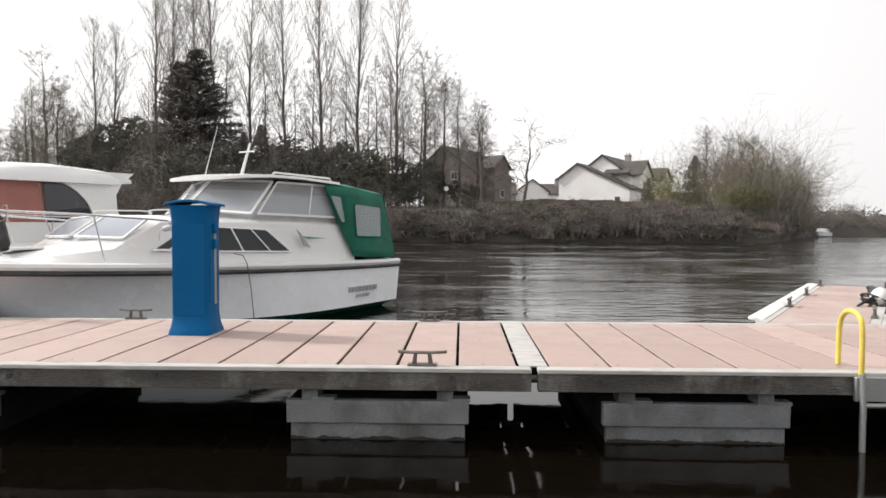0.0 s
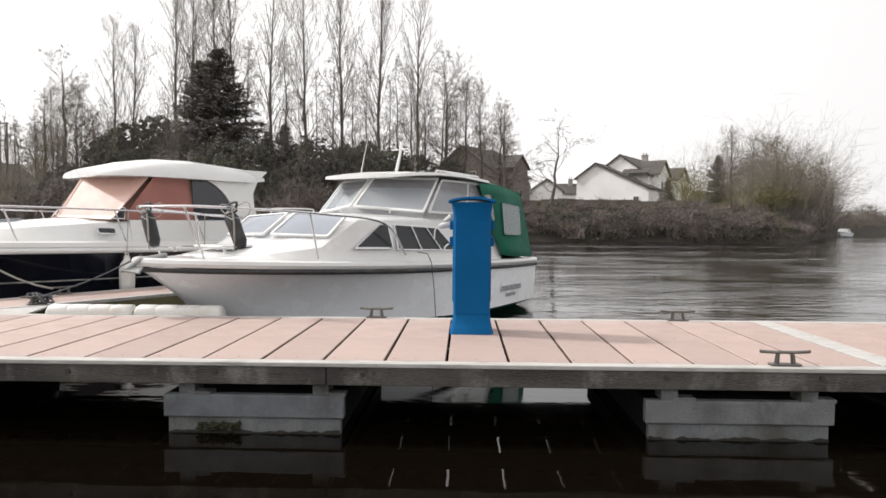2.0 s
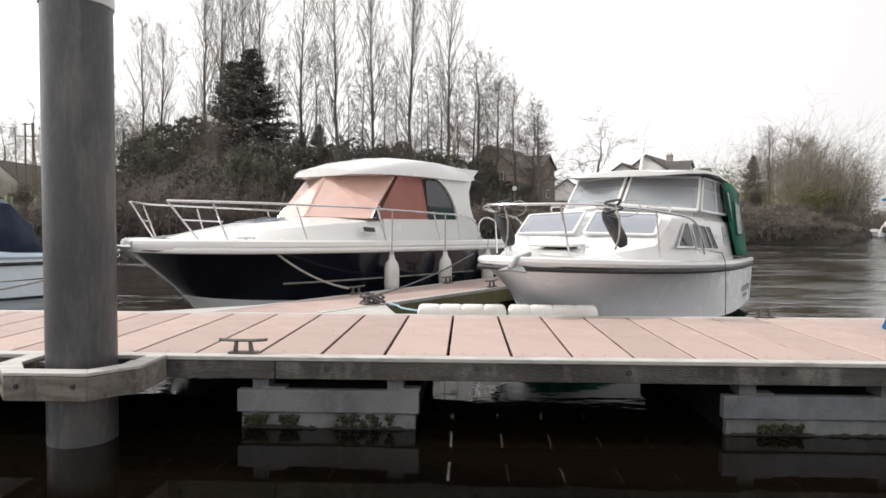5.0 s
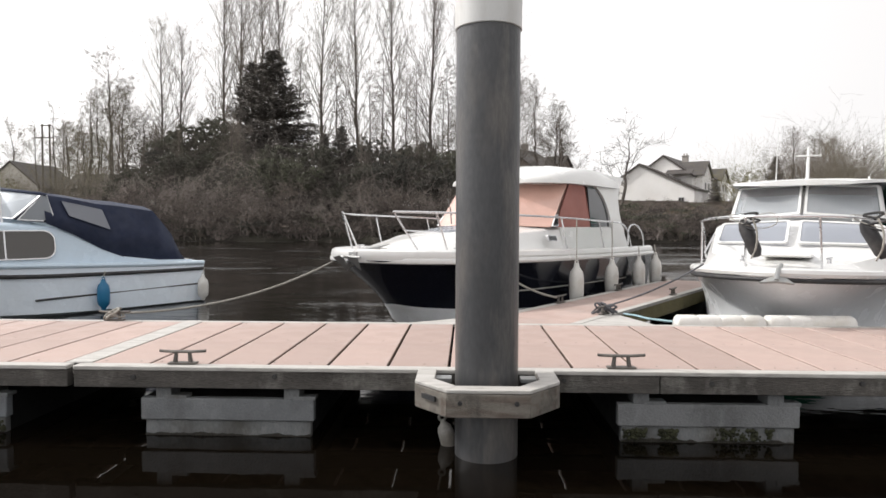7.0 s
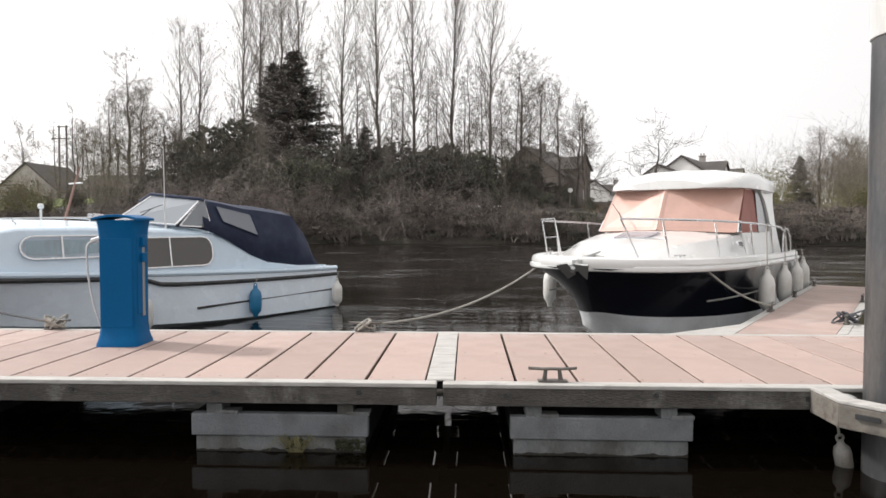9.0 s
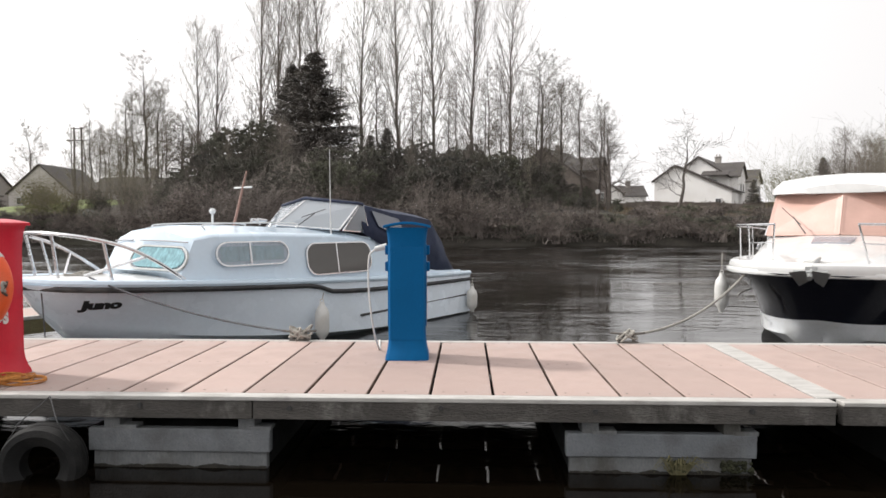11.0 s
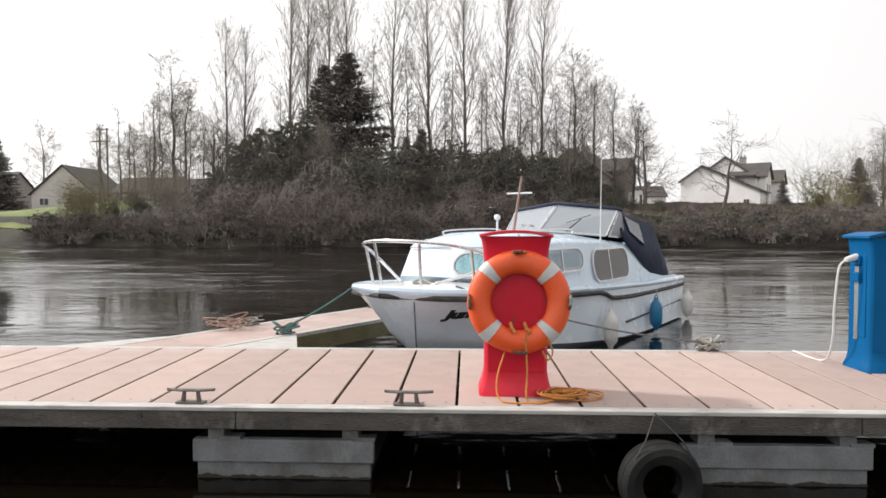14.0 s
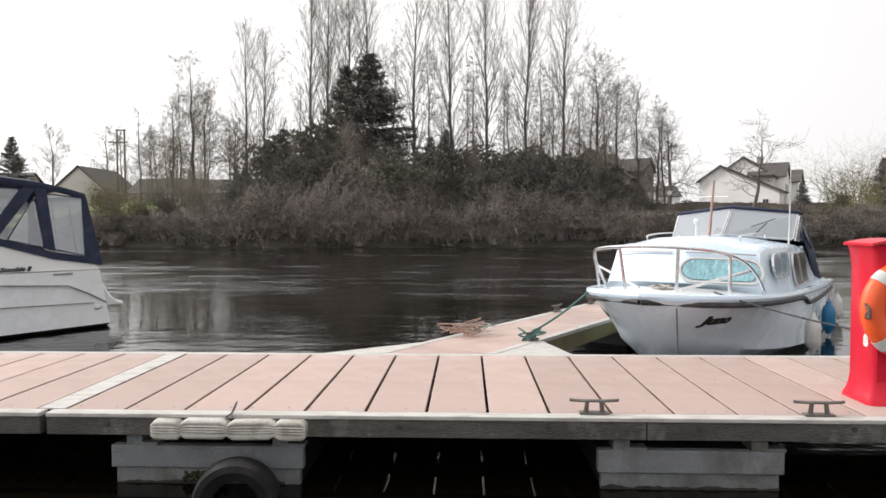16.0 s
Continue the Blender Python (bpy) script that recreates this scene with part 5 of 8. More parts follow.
g = Geo()
g.tube([(3.62, 0.42, 1.64), (3.42, 0.56, 1.82)], 0.008, 6)
g.tube([(3.50, 0.36, 1.76), (3.30, 0.66, 1.88)], 0.006, 6)
part("wiper", g, "black", J)
g = Geo()
g.cyl((3.95, -0.05, 1.64), (3.95, -0.05, 1.70), 0.012, None, 8)
for yy in (-0.12, 0.02):
    g.cyl((3.88, yy, 1.71), (4.05, yy, 1.71), 0.014, 0.035, 10)
part("horn", g, "steel", J)
for s in (1, -1):
    g = Geo()
    g.tube(smooth_path([(5.30, s * 0.58, 1.58), (5.28, s * 0.58, 1.645), (4.5, s * 0.60, 1.67), (3.85, s * 0.60, 1.66), (3.83, s * 0.60, 1.60)]), 0.011, 6)
    part("roof_rail", g, "white", J)


def lettering(word, size, m, material, parent=None, name="lettering", shear=0.0, thick=0.002):
    c = bpy.data.curves.new(name, "FONT")
    c.body, c.size, c.align_x, c.shear, c.extrude, c.offset = word, size, "CENTER", shear, thick, size * 0.065
    o = new(name, c)
    bpy.context.view_layer.update()
    me = bpy.data.meshes.new_from_object(o.evaluated_get(bpy.context.evaluated_depsgraph_get()))
    bpy.data.objects.remove(o)
    o = new(name, me)
    me.materials.append(M[material])
    if parent:
        o.parent = parent
        o.matrix_parent_inverse = Matrix.Identity(4)
    o.matrix_local = m
    return o


# the boat's name on both bows
def skin(boat, x, z):
    """Half beam of the topsides at a length and height."""
    best = []
    for r in HULL_ROWS[boat.name]:
        for a, b in zip(r[3:], r[4:]):
            if a[2] <= z <= b[2]:
                f = (z - a[2]) / max(1e-6, b[2] - a[2])
                best.append((a[0] + (b[0] - a[0]) * f, a[1] + (b[1] - a[1]) * f))
    best.sort()
    for a, b in zip(best, best[1:]):
        if a[0] <= x <= b[0]:
            return a[1] + (b[1] - a[1]) * (x - a[0]) / max(1e-6, b[0] - a[0])
    return best[-1][1]


for s in (1, -1):                                  # painted name, laid on the curve of the bow
    nm = lettering("Juno", 0.165, Matrix.Identity(4), "text", J, "name", -0.08, 0.003)
    for v in nm.data.vertices:
        x, z = 6.62 - s * v.co.x * 1.12, 0.715 + v.co.y * 0.80
        v.co = (x, s * (skin(J, x, z) + 0.004 + v.co.z), z)
    nm.data.update()
for x, mt, lab, h in ((2.02, "bluefender", "blue vinyl fender hanging on the pale hull", 0.52), (3.92, "fender", "white vinyl fender hanging on the pale hull", 0.55), (0.1, "fender", "white vinyl fender hanging at the stern", 0.48)):
    yy = j_sheer(x / 7.25)[1] + 0.11
    fender(Matrix.Translation(world_of(J, (x, yy, 0.30 if x > 0.3 else 0.27))), 0.10, h, mt, lab, (0.02, 0.03, 0.40))

# ---- stern of the white sports cruiser ----
S = boat_base("sports_cruiser", "white sports cruiser stern with navy framed canopy", -28.15 - 0.65 * math.cos(radians(56)), 8.05 - 0.65 * math.sin(radians(56)))
s_sheer = hull(S, 7.6, 1.24, 1.20, 1.02, 0.9, 0.06, 0.40, ["hullwhite", "black"], transom_rake=-0.30, taper=3.0, dw=0.94)
deck_of(S, s_sheer, "white", 0.08, lift=0.02, inset=0.02)
g = Geo()
for s in (1, -1):
    g.tube([(5.0, s * 1.25, 0.90), (2.5, s * 1.255, 0.87), (1.5, s * 1.245, 0.85), (0.55, s * 1.215, 0.78), (0.2, s * 1.19, 0.62), (-0.12, s * 1.14, 0.44)], 0.014, 6)
    g.tube([(5.0, s * 1.22, 0.55), (1.5, s * 1.225, 0.50), (0.1, s * 1.165, 0.45)], 0.010, 6)
part("hull_line", g, "greyfender", S)
g = Geo()
g.slab([(-0.50, -1.0, 0.32), (-0.58, -0.75, 0.32), (-0.58, 0.75, 0.32), (-0.50, 1.0, 0.32), (0.1, 1.18, 0.32), (0.1, -1.18, 0.32)], (0, 0, 0.10))
part("bathing_platform", g, "white", S, bevel=0.03)
for s in (1, -1):
    g = Geo()
    g.slab([(-0.45, s * 1.13, 0.36), (-0.22, s * 1.13, 0.55), (0.02, s * 1.13, 0.95), (0.12, s * 1.13, 1.08), (0.7, s * 1.13, 1.08), (0.7, s * 1.13, 0.36)], (0, -s * 0.2, 0))
    part("quarter_moulding", g, "white", S, bevel=0.04)
    g = Geo()
    g.slab([(0.0, s * 1.15, 1.0), (3.4, s * 1.18, 1.05), (3.8, s * 1.1, 1.62), (1.55, s * 1.11, 1.52), (0.55, s * 1.13, 1.22), (0.05, s * 1.14, 1.14)], (0, -s * 0.06, 0))
    part("coaming", g, "white", S, bevel=0.025)
g = Geo()
rings = []
for x, zt in ((3.4, 2.50), (2.2, 2.60), (1.5, 2.60), (0.85, 2.54), (0.45, 2.46), (0.16, 2.38)):
    rings.append([(x, 1.06, zt - 0.14), (x, 1.03, zt - 0.03), (x, 0.6, zt + 0.03), (x, 0, zt + 0.05), (x, -0.6, zt + 0.03), (x, -1.03, zt - 0.03), (x, -1.06, zt - 0.14)])
g.loft(rings, closed=False)
top = part("canopy_top", g, "navycanvas", S)
so = top.modifiers.new("cloth", "SOLIDIFY")
so.thickness = 0.012
for s in (1, -1):
    def band(pts, w):
        g = Geo()
        a = [Vector((x, s * y, z)) for x, y, z in pts]
        g.slab(a, (0, s * 0.012, 0))
        part("canopy_band", g, "navycanvas", S)
    band([(0.16, 1.06, 2.30), (0.24, 1.06, 2.30), (0.24, 1.14, 1.22), (0.0, 1.15, 1.10), (-0.06, 1.15, 1.10)], 0)
    band([(0.80, 1.06, 2.40), (0.98, 1.06, 2.42), (0.86, 1.12, 1.42), (0.70, 1.13, 1.36)], 0)
    band([(0.96, 1.065, 2.40), (1.14, 1.065, 2.42), (1.75, 1.12, 1.62), (1.62, 1.12, 1.50)], 0)
    band([(-0.04, 1.152, 1.10), (0.0, 1.15, 1.22), (0.75, 1.14, 1.36), (1.6, 1.12, 1.62), (1.9, 1.12, 1.60), (0.75, 1.145, 1.24)], 0)
    window(S, [(0.74, s * 1.12, 1.40), (0.20, s * 1.135, 1.26), (0.20, s * 1.055, 2.28), (0.84, s * 1.05, 2.34)], 0.03, 0.02, 0.008, "vinyl", "navycanvas", out=(0, s, 0.1), name="clear_panel")
    window(S, [(1.42, s * 1.11, 1.56), (0.86, s * 1.12, 1.42), (0.97, s * 1.06, 2.2), (1.0, s * 1.06, 2.22)], 0.02, 0.02, 0.008, "vinyl", "navycanvas", out=(0, s, 0.1), name="clear_panel")
    window(S, [(3.2, s * 1.10, 1.62), (1.72, s * 1.11, 1.60), (1.16, s * 1.055, 2.40), (3.2, s * 1.05, 2.44)], 0.03, 0.02, 0.008, "vinyl", "navycanvas", out=(0, s, 0.1), name="clear_panel")
window(S, [(-0.02, -1.1, 1.12), (-0.02, 1.1, 1.12), (0.15, 1.0, 2.32), (0.15, -1.0, 2.32)], 0.05, 0.08, 0.012, "vinyl", "navycanvas", (0.33, 0.66), out=(-1, 0, 0.3), name="back_panel")
for s in (1, -1):                                  # painted name on both quarters
    nm = lettering("Scoobie II", 0.105, Matrix.Identity(4), "text", S, "name", 0.32, 0.003)
    for v in nm.data.vertices:
        v.co = (1.34 - s * v.co.x * 1.05, s * (1.222 + v.co.z), 1.07 + v.co.y * 0.9)
    nm.data.update()
g = Geo()
g.box((0.62, 1.20, 0.985), (0.30, 0.02, 0.03))
part("vent", g, "greyfender", S, bevel=0.004)


# ---- things on the walkway ----
def pedestal(m, material, label, w=0.325, d=0.31, h=1.12, door=True, brim=0.61):
    """Tapered service post: flared foot, ribbed corners, curved cap, recessed socket side."""
    t = thing("service_post", label, "service post", m, "service posts")
    g = Geo()

    def rect(wx, dy, z):
        r = 0.03
        return [(sx * (wx / 2 - (r if k else 0)), sy * (dy / 2 - (0 if k else r)), z) for sx, sy, ks in ((1, 1, (0, 1)), (-1, 1, (1, 0)), (-1, -1, (0, 1)), (1, -1, (1, 0))) for k in ks]

    prof = [(1.13, 1.18, 0.0), (1.12, 1.16, 0.025), (1.06, 1.08, 0.06), (1.0, 1.02, 0.11), (0.97, 1.0, 0.16)]
    prof += [(0.96, 1.0, 0.17 + (h - 0.40) * k / 6) for k in range(7)]
    prof += [(0.97, 1.0, h - 0.17), (0.99, 1.02, h - 0.11), (1.02, 1.04, h - 0.06), (1.06, 1.07, h - 0.02), (1.10, 1.09, h - 0.008)]
    g.loft([rect(w * a, d * b, z) for a, b, z in prof])
    part("body", g, material, t, angle=50)
    g = Geo()
    rings = []
    for k in range(13):
        u = -1 + k / 6
        x = u * w * brim
        z = h + 0.032 * (1 - u * u)
        rings.append([(x, -d * 0.58, z - 0.014), (x, -d * 0.565, z + 0.008), (x, d * 0.565, z + 0.008), (x, d * 0.58, z - 0.014)])
    g.loft(rings)
    part("cap", g, material, t, bevel=0.003)
    g = Geo()                                     # front cover, a hair proud of the body
    g.box((0, -d / 2 - 0.001, h / 2 + 0.0), (w * 0.86, 0.006, h - 0.34))
    part("front_cover", g, material, t, bevel=0.002)
    for z in (0.24, 0.46, 0.68, h - 0.22):
        for x in (-w * 0.34, w * 0.34):
            g = Geo()
            g.spin([(0.001, 0), (0.0045, 0), (0.004, 0.003), (0.001, 0.004)], (x, -d / 2 - 0.004, z), 8, Matrix.Rotation(radians(90), 4, "X"))
            part("screw", g, material, t)
    if door:
        for s in (1, -1):
            g = Geo()
            g.box((s * w * 0.482, 0, h * 0.56), (0.014, d * 0.62, h * 0.62))
            part("side_panel", g, material, t, bevel=0.004)
            # pale strip added in place of a see-through slit in the side
            g = Geo()
            g.box((s * (w * 0.482 + 0.006), 0.02, h * 0.5), (0.008, 0.05, h * 0.55))
            part("meter_strip", g, "galv", t, "pale grey strip", bevel=0.002)
            for z in (0.78, 0.92):
                g = Geo()
                g.box((s * (w * 0.48 + 0.012), 0.0, z), (0.045, 0.09, 0.08))
                part("socket", g, material, t, bevel=0.008)
    return t


def lead(t, pts, r=0.008):
    g = Geo()
    g.tube(smooth_path(pts), r, 6)
    part("cable", g, "cable", t)


p1 = pedestal(pose(-2.815, 1.35, DECK + 0.002), "blue", "blue plastic service post with power sockets on the deck")
g = Geo()
g.cyl((-0.185, 0.0, 0.93), (-0.28, -0.02, 0.905), 0.03, 0.024, 10)
g.cyl((-0.18, 0.0, 0.99), (-0.24, -0.01, 0.955), 0.026, 0.012, 8)
part("plug", g, "cable", p1, "white power plug")
lead(p1, [(-0.28, -0.02, 0.905), (-0.315, -0.02, 0.88), (-0.325, 0.0, 0.80)], 0.006)
lead(p1, [(-0.20, 0.02, 0.76), (-0.235, 0.02, 0.72), (-0.215, 0.02, 0.68)], 0.008)
p2 = pedestal(pose(-14.89, 1.36, DECK + 0.002, 0, 0, 3), "blue", "blue plastic service post with a white cable plugged in")
g = Geo()
g.cyl((-0.18, 0.0, 0.95), (-0.28, -0.01, 0.925), 0.03, 0.022, 10)
part("plug", g, "cable", p2, "white power plug")
lead(p2, [(-0.28, -0.01, 0.925), (-0.33, 0, 0.85), (-0.335, 0.04, 0.55), (-0.30, 0.12, 0.2), (-0.27, 0.3, 0.01), (-0.30, 0.72, 0.015)], 0.009)
red = pedestal(pose(-18.0, 0.52, DECK + 0.002), "red", "red plastic lifebuoy post standing near the deck edge", w=0.465, d=0.31, h=1.14, door=False, brim=0.555)

for s in (1, -1):                                 # white letter on both flanks
    lettering("S", 0.11, Matrix.Translation((s * 0.226, -0.07, 0.41)) @ Matrix.Rotation(radians(90 * s), 4, "Z") @ Matrix.Rotation(radians(90), 4, "X"), "cable", red, "letter", 0, 0.002)

# lifebuoy on its post
buoy = thing("lifebuoy", "orange ring lifebuoy with grey reflective bands and grab line", "lifebuoy", pose(-17.985, 0.315, 1.18, 90 - 4) @ Matrix.Scale(0.985, 4))
g = Geo()
n = 48
rings = []
for i in range(n + 1):
    a = 2 * math.pi * i / n
    rings.append([((0.285 + 0.085 * math.cos(b)) * math.cos(a), (0.285 + 0.085 * math.cos(b)) * math.sin(a), 0.06 * math.sin(b)) for b in [2 * math.pi * j / 14 for j in range(14)]])
g.loft(rings, caps=False)
part("ring", g, "orange", buoy)
for a in (45, 135, 225, 315):
    g = Geo()
    rings = []
    for i in range(4):
        q = radians(a - 6.5 + 13 * i / 3)
        rings.append([((0.285 + 0.0885 * math.cos(b)) * math.cos(q), (0.285 + 0.0885 * math.cos(b)) * math.sin(q), 0.0635 * math.sin(b)) for b in [2 * math.pi * j / 14 for j in range(14)]])
    g.loft(rings)
    part("reflective_band", g, "tape", buoy)
for a in (0, 90, 180, 270):
    q = radians(a)
    g = Geo()
    c = Vector((0.352 * math.cos(q), 0.352 * math.sin(q), 0.03))
    tang = Vector((-math.sin(q), math.cos(q), 0))
    for k in range(3):
        g.tube(smooth_path([c - tang * 0.05 + Vector((0, 0, 0.0)), c - tang * 0.02 + Vector((0, 0, 0.035 + 0.006 * k)), c + tang * 0.015 + Vector((0, 0, 0.03 - 0.008 * k)), c + tang * 0.05], 4), 0.009, 6)
    part("rope_knot", g, "brownrope" if a != 90 else "orangerope", buoy)
    g = Geo()
    for k in range(2):
        g.tube(smooth_path([c + tang * (0.03 - 0.05 * k) + Vector((0, 0, 0.02)), c + tang * (0.045 - 0.05 * k) + Vector((0, 0, 0.045)), c + tang * (0.02 - 0.03 * k) + Vector((0, 0, 0.05)), c - tang * 0.03 + Vector((0, 0, 0.03))], 4), 0.011, 6)
    part("rope_tail", g, "rope" if a == 0 else "brownrope", buoy)
for x in (-0.05, 0.05):
    g = Geo()
    g.tube(smooth_path([(x - 0.012, -0.15, 0.0), (x, -0.19, 0.045), (x + 0.018, -0.205, 0.06), (x + 0.006, -0.215, 0.05)], 4), 0.012, 6)
    part("toggle", g, "orangerope", buoy)
g = Geo()
g.tube(smooth_path([(0.0, 0.30, -0.05), (0.01, 0.2, -0.055), (-0.03, -0.05, -0.06), (-0.04, -0.16, -0.05)], 5), 0.0042, 6)
part("hanging_line", g, "brownrope", buoy)
g = Geo()
g.tube(smooth_path([(-0.012, 0.25, -0.02), (0.008, 0.235, 0.0), (-0.006, 0.215, 0.012), (0.012, 0.20, 0.0)], 4), 0.008, 6)
part("line_knot", g, "orangerope", buoy)

# throwing line, coiled on the deck
line = thing("throw_line", "coil of orange throwing line lying on the boards", "rope", pose(-17.66, 0.30, DECK + 0.008))
rng = random.Random(5)
for k in range(11):
    g = Geo()
    pts = []
    ph, rx, ry = rng.uniform(0, 6), rng.uniform(0.10, 0.23), rng.uniform(0.06, 0.12)
    cx, cy = rng.uniform(-0.06, 0.06), rng.uniform(-0.04, 0.04)
    for i in range(22):
        a = ph + 2 * math.pi * i / 20
        pts.append((cx + rx * math.cos(a) * (1 + 0.06 * math.sin(3 * a + k)), cy + ry * math.sin(a), 0.006 + 0.006 * k * 0.6 + 0.008 * math.sin(2 * a + k)))
    g.tube(pts, 0.0065, 5)
    part("coil", g, "orangerope", line)
for pts in ([(-0.42, 0.02, 0.33), (-0.48, -0.05, 0.15), (-0.47, -0.10, 0.02), (-0.36, -0.15, 0.0), (-0.2, -0.12, 0.0), (-0.05, -0.05, 0.01)],
            [(-0.29, -0.08, 0.46), (-0.275, -0.08, 0.2), (-0.28, -0.12, 0.02), (-0.2, -0.15, 0.0), (-0.1, -0.1, 0.01)],
            [(-0.14, -0.06, 0.44), (-0.10, -0.07, 0.34), (-0.13, -0.07, 0.28), (-0.17, -0.07, 0.34)]):
    g = Geo()
    g.tube(smooth_path(pts), 0.0065, 6)
    part("loose_end", g, "orangerope", line)

# mooring pile with its timber collar
pile = thing("mooring_pile", "dark steel mooring pile with a white upper sleeve", "pile", pose(-9.085, -0.197, 0))
g = Geo()
g.spin([(0.206, -1.5), (0.206, 2.76), (0.0, 2.761)], (0, 0, 0), 36)
part("shaft", g, "pile", pile)
g = Geo()
g.spin([(0.211, 2.74), (0.216, 2.745), (0.216, 4.6), (0.05, 4.9), (0.001, 4.92)], (0, 0, 0), 36)
part("sleeve", g, "sleeve", pile, "white plastic sleeve")
collar = thing("pile_guide", "octagonal timber guide bolted round the pile", "pile guide", pose(-9.085, 0, 0), kind="structure")
outer = [(-0.46, -0.0), (-0.46, -0.33), (-0.25, -0.575), (0.25, -0.575), (0.46, -0.33), (0.46, -0.0)]
inner = [(-0.335, -0.0), (-0.335, -0.285), (-0.195, -0.465), (0.195, -0.465), (0.335, -0.285), (0.335, -0.0)]
for k in range(5):
    g = Geo()
    q = [(*outer[k], 0.34), (*outer[k + 1], 0.34), (*inner[k + 1], 0.34), (*inner[k], 0.34)]
    g.slab(q, (0, 0, 0.145))
    part("guide_beam", g, "collar", collar, bevel=0.006)
    g = Geo()
    q = [(*outer[k], 0.488), (*outer[k + 1], 0.488), (*inner[k + 1], 0.488), (*inner[k], 0.488)]
    g.slab(q, (0, 0, 0.022))
    part("guide_cap", g, "edge", collar, bevel=0.004)
for x in (-0.17, 0.17):
    g = Geo()
    g.spin([(0.001, 0), (0.015, 0), (0.014, 0.010), (0.001, 0.012)], (x, -0.575, 0.43), 10, Matrix.Rotation(radians(90), 4, "X"))
    part("bolt", g, "black", collar)
for x in (-0.29, 0.29):
    g = Geo()
    g.box((x, -0.08, 0.46), (0.12, 0.10, 0.03))
    part("roller_bracket", g, "galv", collar, bevel=0.004)
g = Geo()                                        # roller slot on the slanting face
g.box((-0.365, -0.462, 0.435), (0.13, 0.012, 0.03), Matrix.Rotation(radians(-49), 4, "Z"))
part("slot", g, "black", collar)
fender(pose(-9.345, -0.045, 0.05, 6, -14, 0), 0.055, 0.25, "greyfender", "old grey fender hanging beside the pile", (0.0, 0, 0.26))

# yellow ladder at the deck edge
lad = thing("ladder", "galvanised boarding ladder with yellow handrails at the deck edge", "ladder", pose(2.30, -0.02, 0))
for x in (-0.2, 0.2):
    g = Geo()
    g.tube(smooth_path([(x, 0.0, 0.36), (x, 0.0, 0.78), (x, 0.06, 0.88), (x, 0.18, 0.88), (x, 0.25, 0.78), (x, 0.26, 0.51)], 6), 0.0175, 10)
    part("handrail", g, "yellow", lad, "yellow coated tube")
    g = Geo()
    g.tube([(x, -0.01, 0.5), (x, -0.03, 0.3), (x, -0.03, -0.7)], 0.02, 10)
    part("stile", g, "galv", lad)
for z in (0.30, -0.02, -0.3):
    g = Geo()
    g.tube([(-0.2, -0.03, z), (0.2, -0.03, z)], 0.016, 8)
    part("rung", g, "galv", lad)
g = Geo()
g.box((0, 0.0, 0.40), (0.48, 0.03, 0.16))
part("mounting_plate", g, "galv", lad, bevel=0.006)

# tyres hanging on the face of the walkway
for tx, tz, tR in ((-17.125, 0.085, 0.262), (-22.61, -0.04, 0.285)):
    t = thing("tyre_fender", "old black tyre hung on ropes against the pontoon", "tyre", pose(tx, -0.12, tz, 90, 0, 6), "hanging tyres")
    g = Geo()
    prof = [(tR - 0.135, -0.05), (tR - 0.06, -0.095), (tR - 0.02, -0.085), (tR - 0.004, -0.05), (tR, 0.0), (tR - 0.004, 0.05), (tR - 0.02, 0.085), (tR - 0.06, 0.095), (tR - 0.135, 0.05), (tR - 0.12, 0.0)]
    g.spin(prof + [prof[0]], (0, 0, 0), 40)
    g.f, g.m = g.f[:-2], g.m[:-2]
    part("carcass", g, "tyre", t)
    g = Geo()
    for zz in (-0.03, 0.0, 0.03):
        g.ring((0, 0, zz), tR - 0.002, 0.0035, None, 40, 6)
    part("tread", g, "tyre", t)
    for s in (-1, 1) if tx > -20 else ():
        g = Geo()
        g.tube([(s * 0.19, tR - 0.10, 0.06), (s * 0.12, tR + 0.02, 0.06), (0.0, 0.5 - tz, -0.09)], 0.004, 6)
        part("lashing", g, "black", t)

# moulded dock bumpers
def bumper(m, n, material, label, seg=0.22, high=0.115, deep=0.18):
    t = thing("dock_bumper", label, "bumper", m, "dock bumpers")
    half = [(-1.0, 0.0), (-1.0, 0.45), (-0.9, 0.75), (-0.62, 0.95), (-0.2, 1.0), (0.2, 1.0), (0.62, 0.95), (0.9, 0.75), (1.0, 0.45), (1.0, 0.0)]
    for k in range(n):
        g = Geo()
        x = (k - (n - 1) / 2) * seg
        ends = [0.90, 0.97, 1.0, 1.0, 0.97, 0.90]
        if k == 0:
            ends[:2] = [0.55, 0.85]
        if k == n - 1:
            ends[-2:] = [0.85, 0.55]
        g.loft([[(x + dx * seg, sy * deep / 2 * (0.8 + 0.2 * f), high * z * f) for sy, z in half] for dx, f in zip((-0.5, -0.44, -0.34, 0.34, 0.44, 0.5), ends)])
        part("segment", g, material, t, angle=60)
    return t


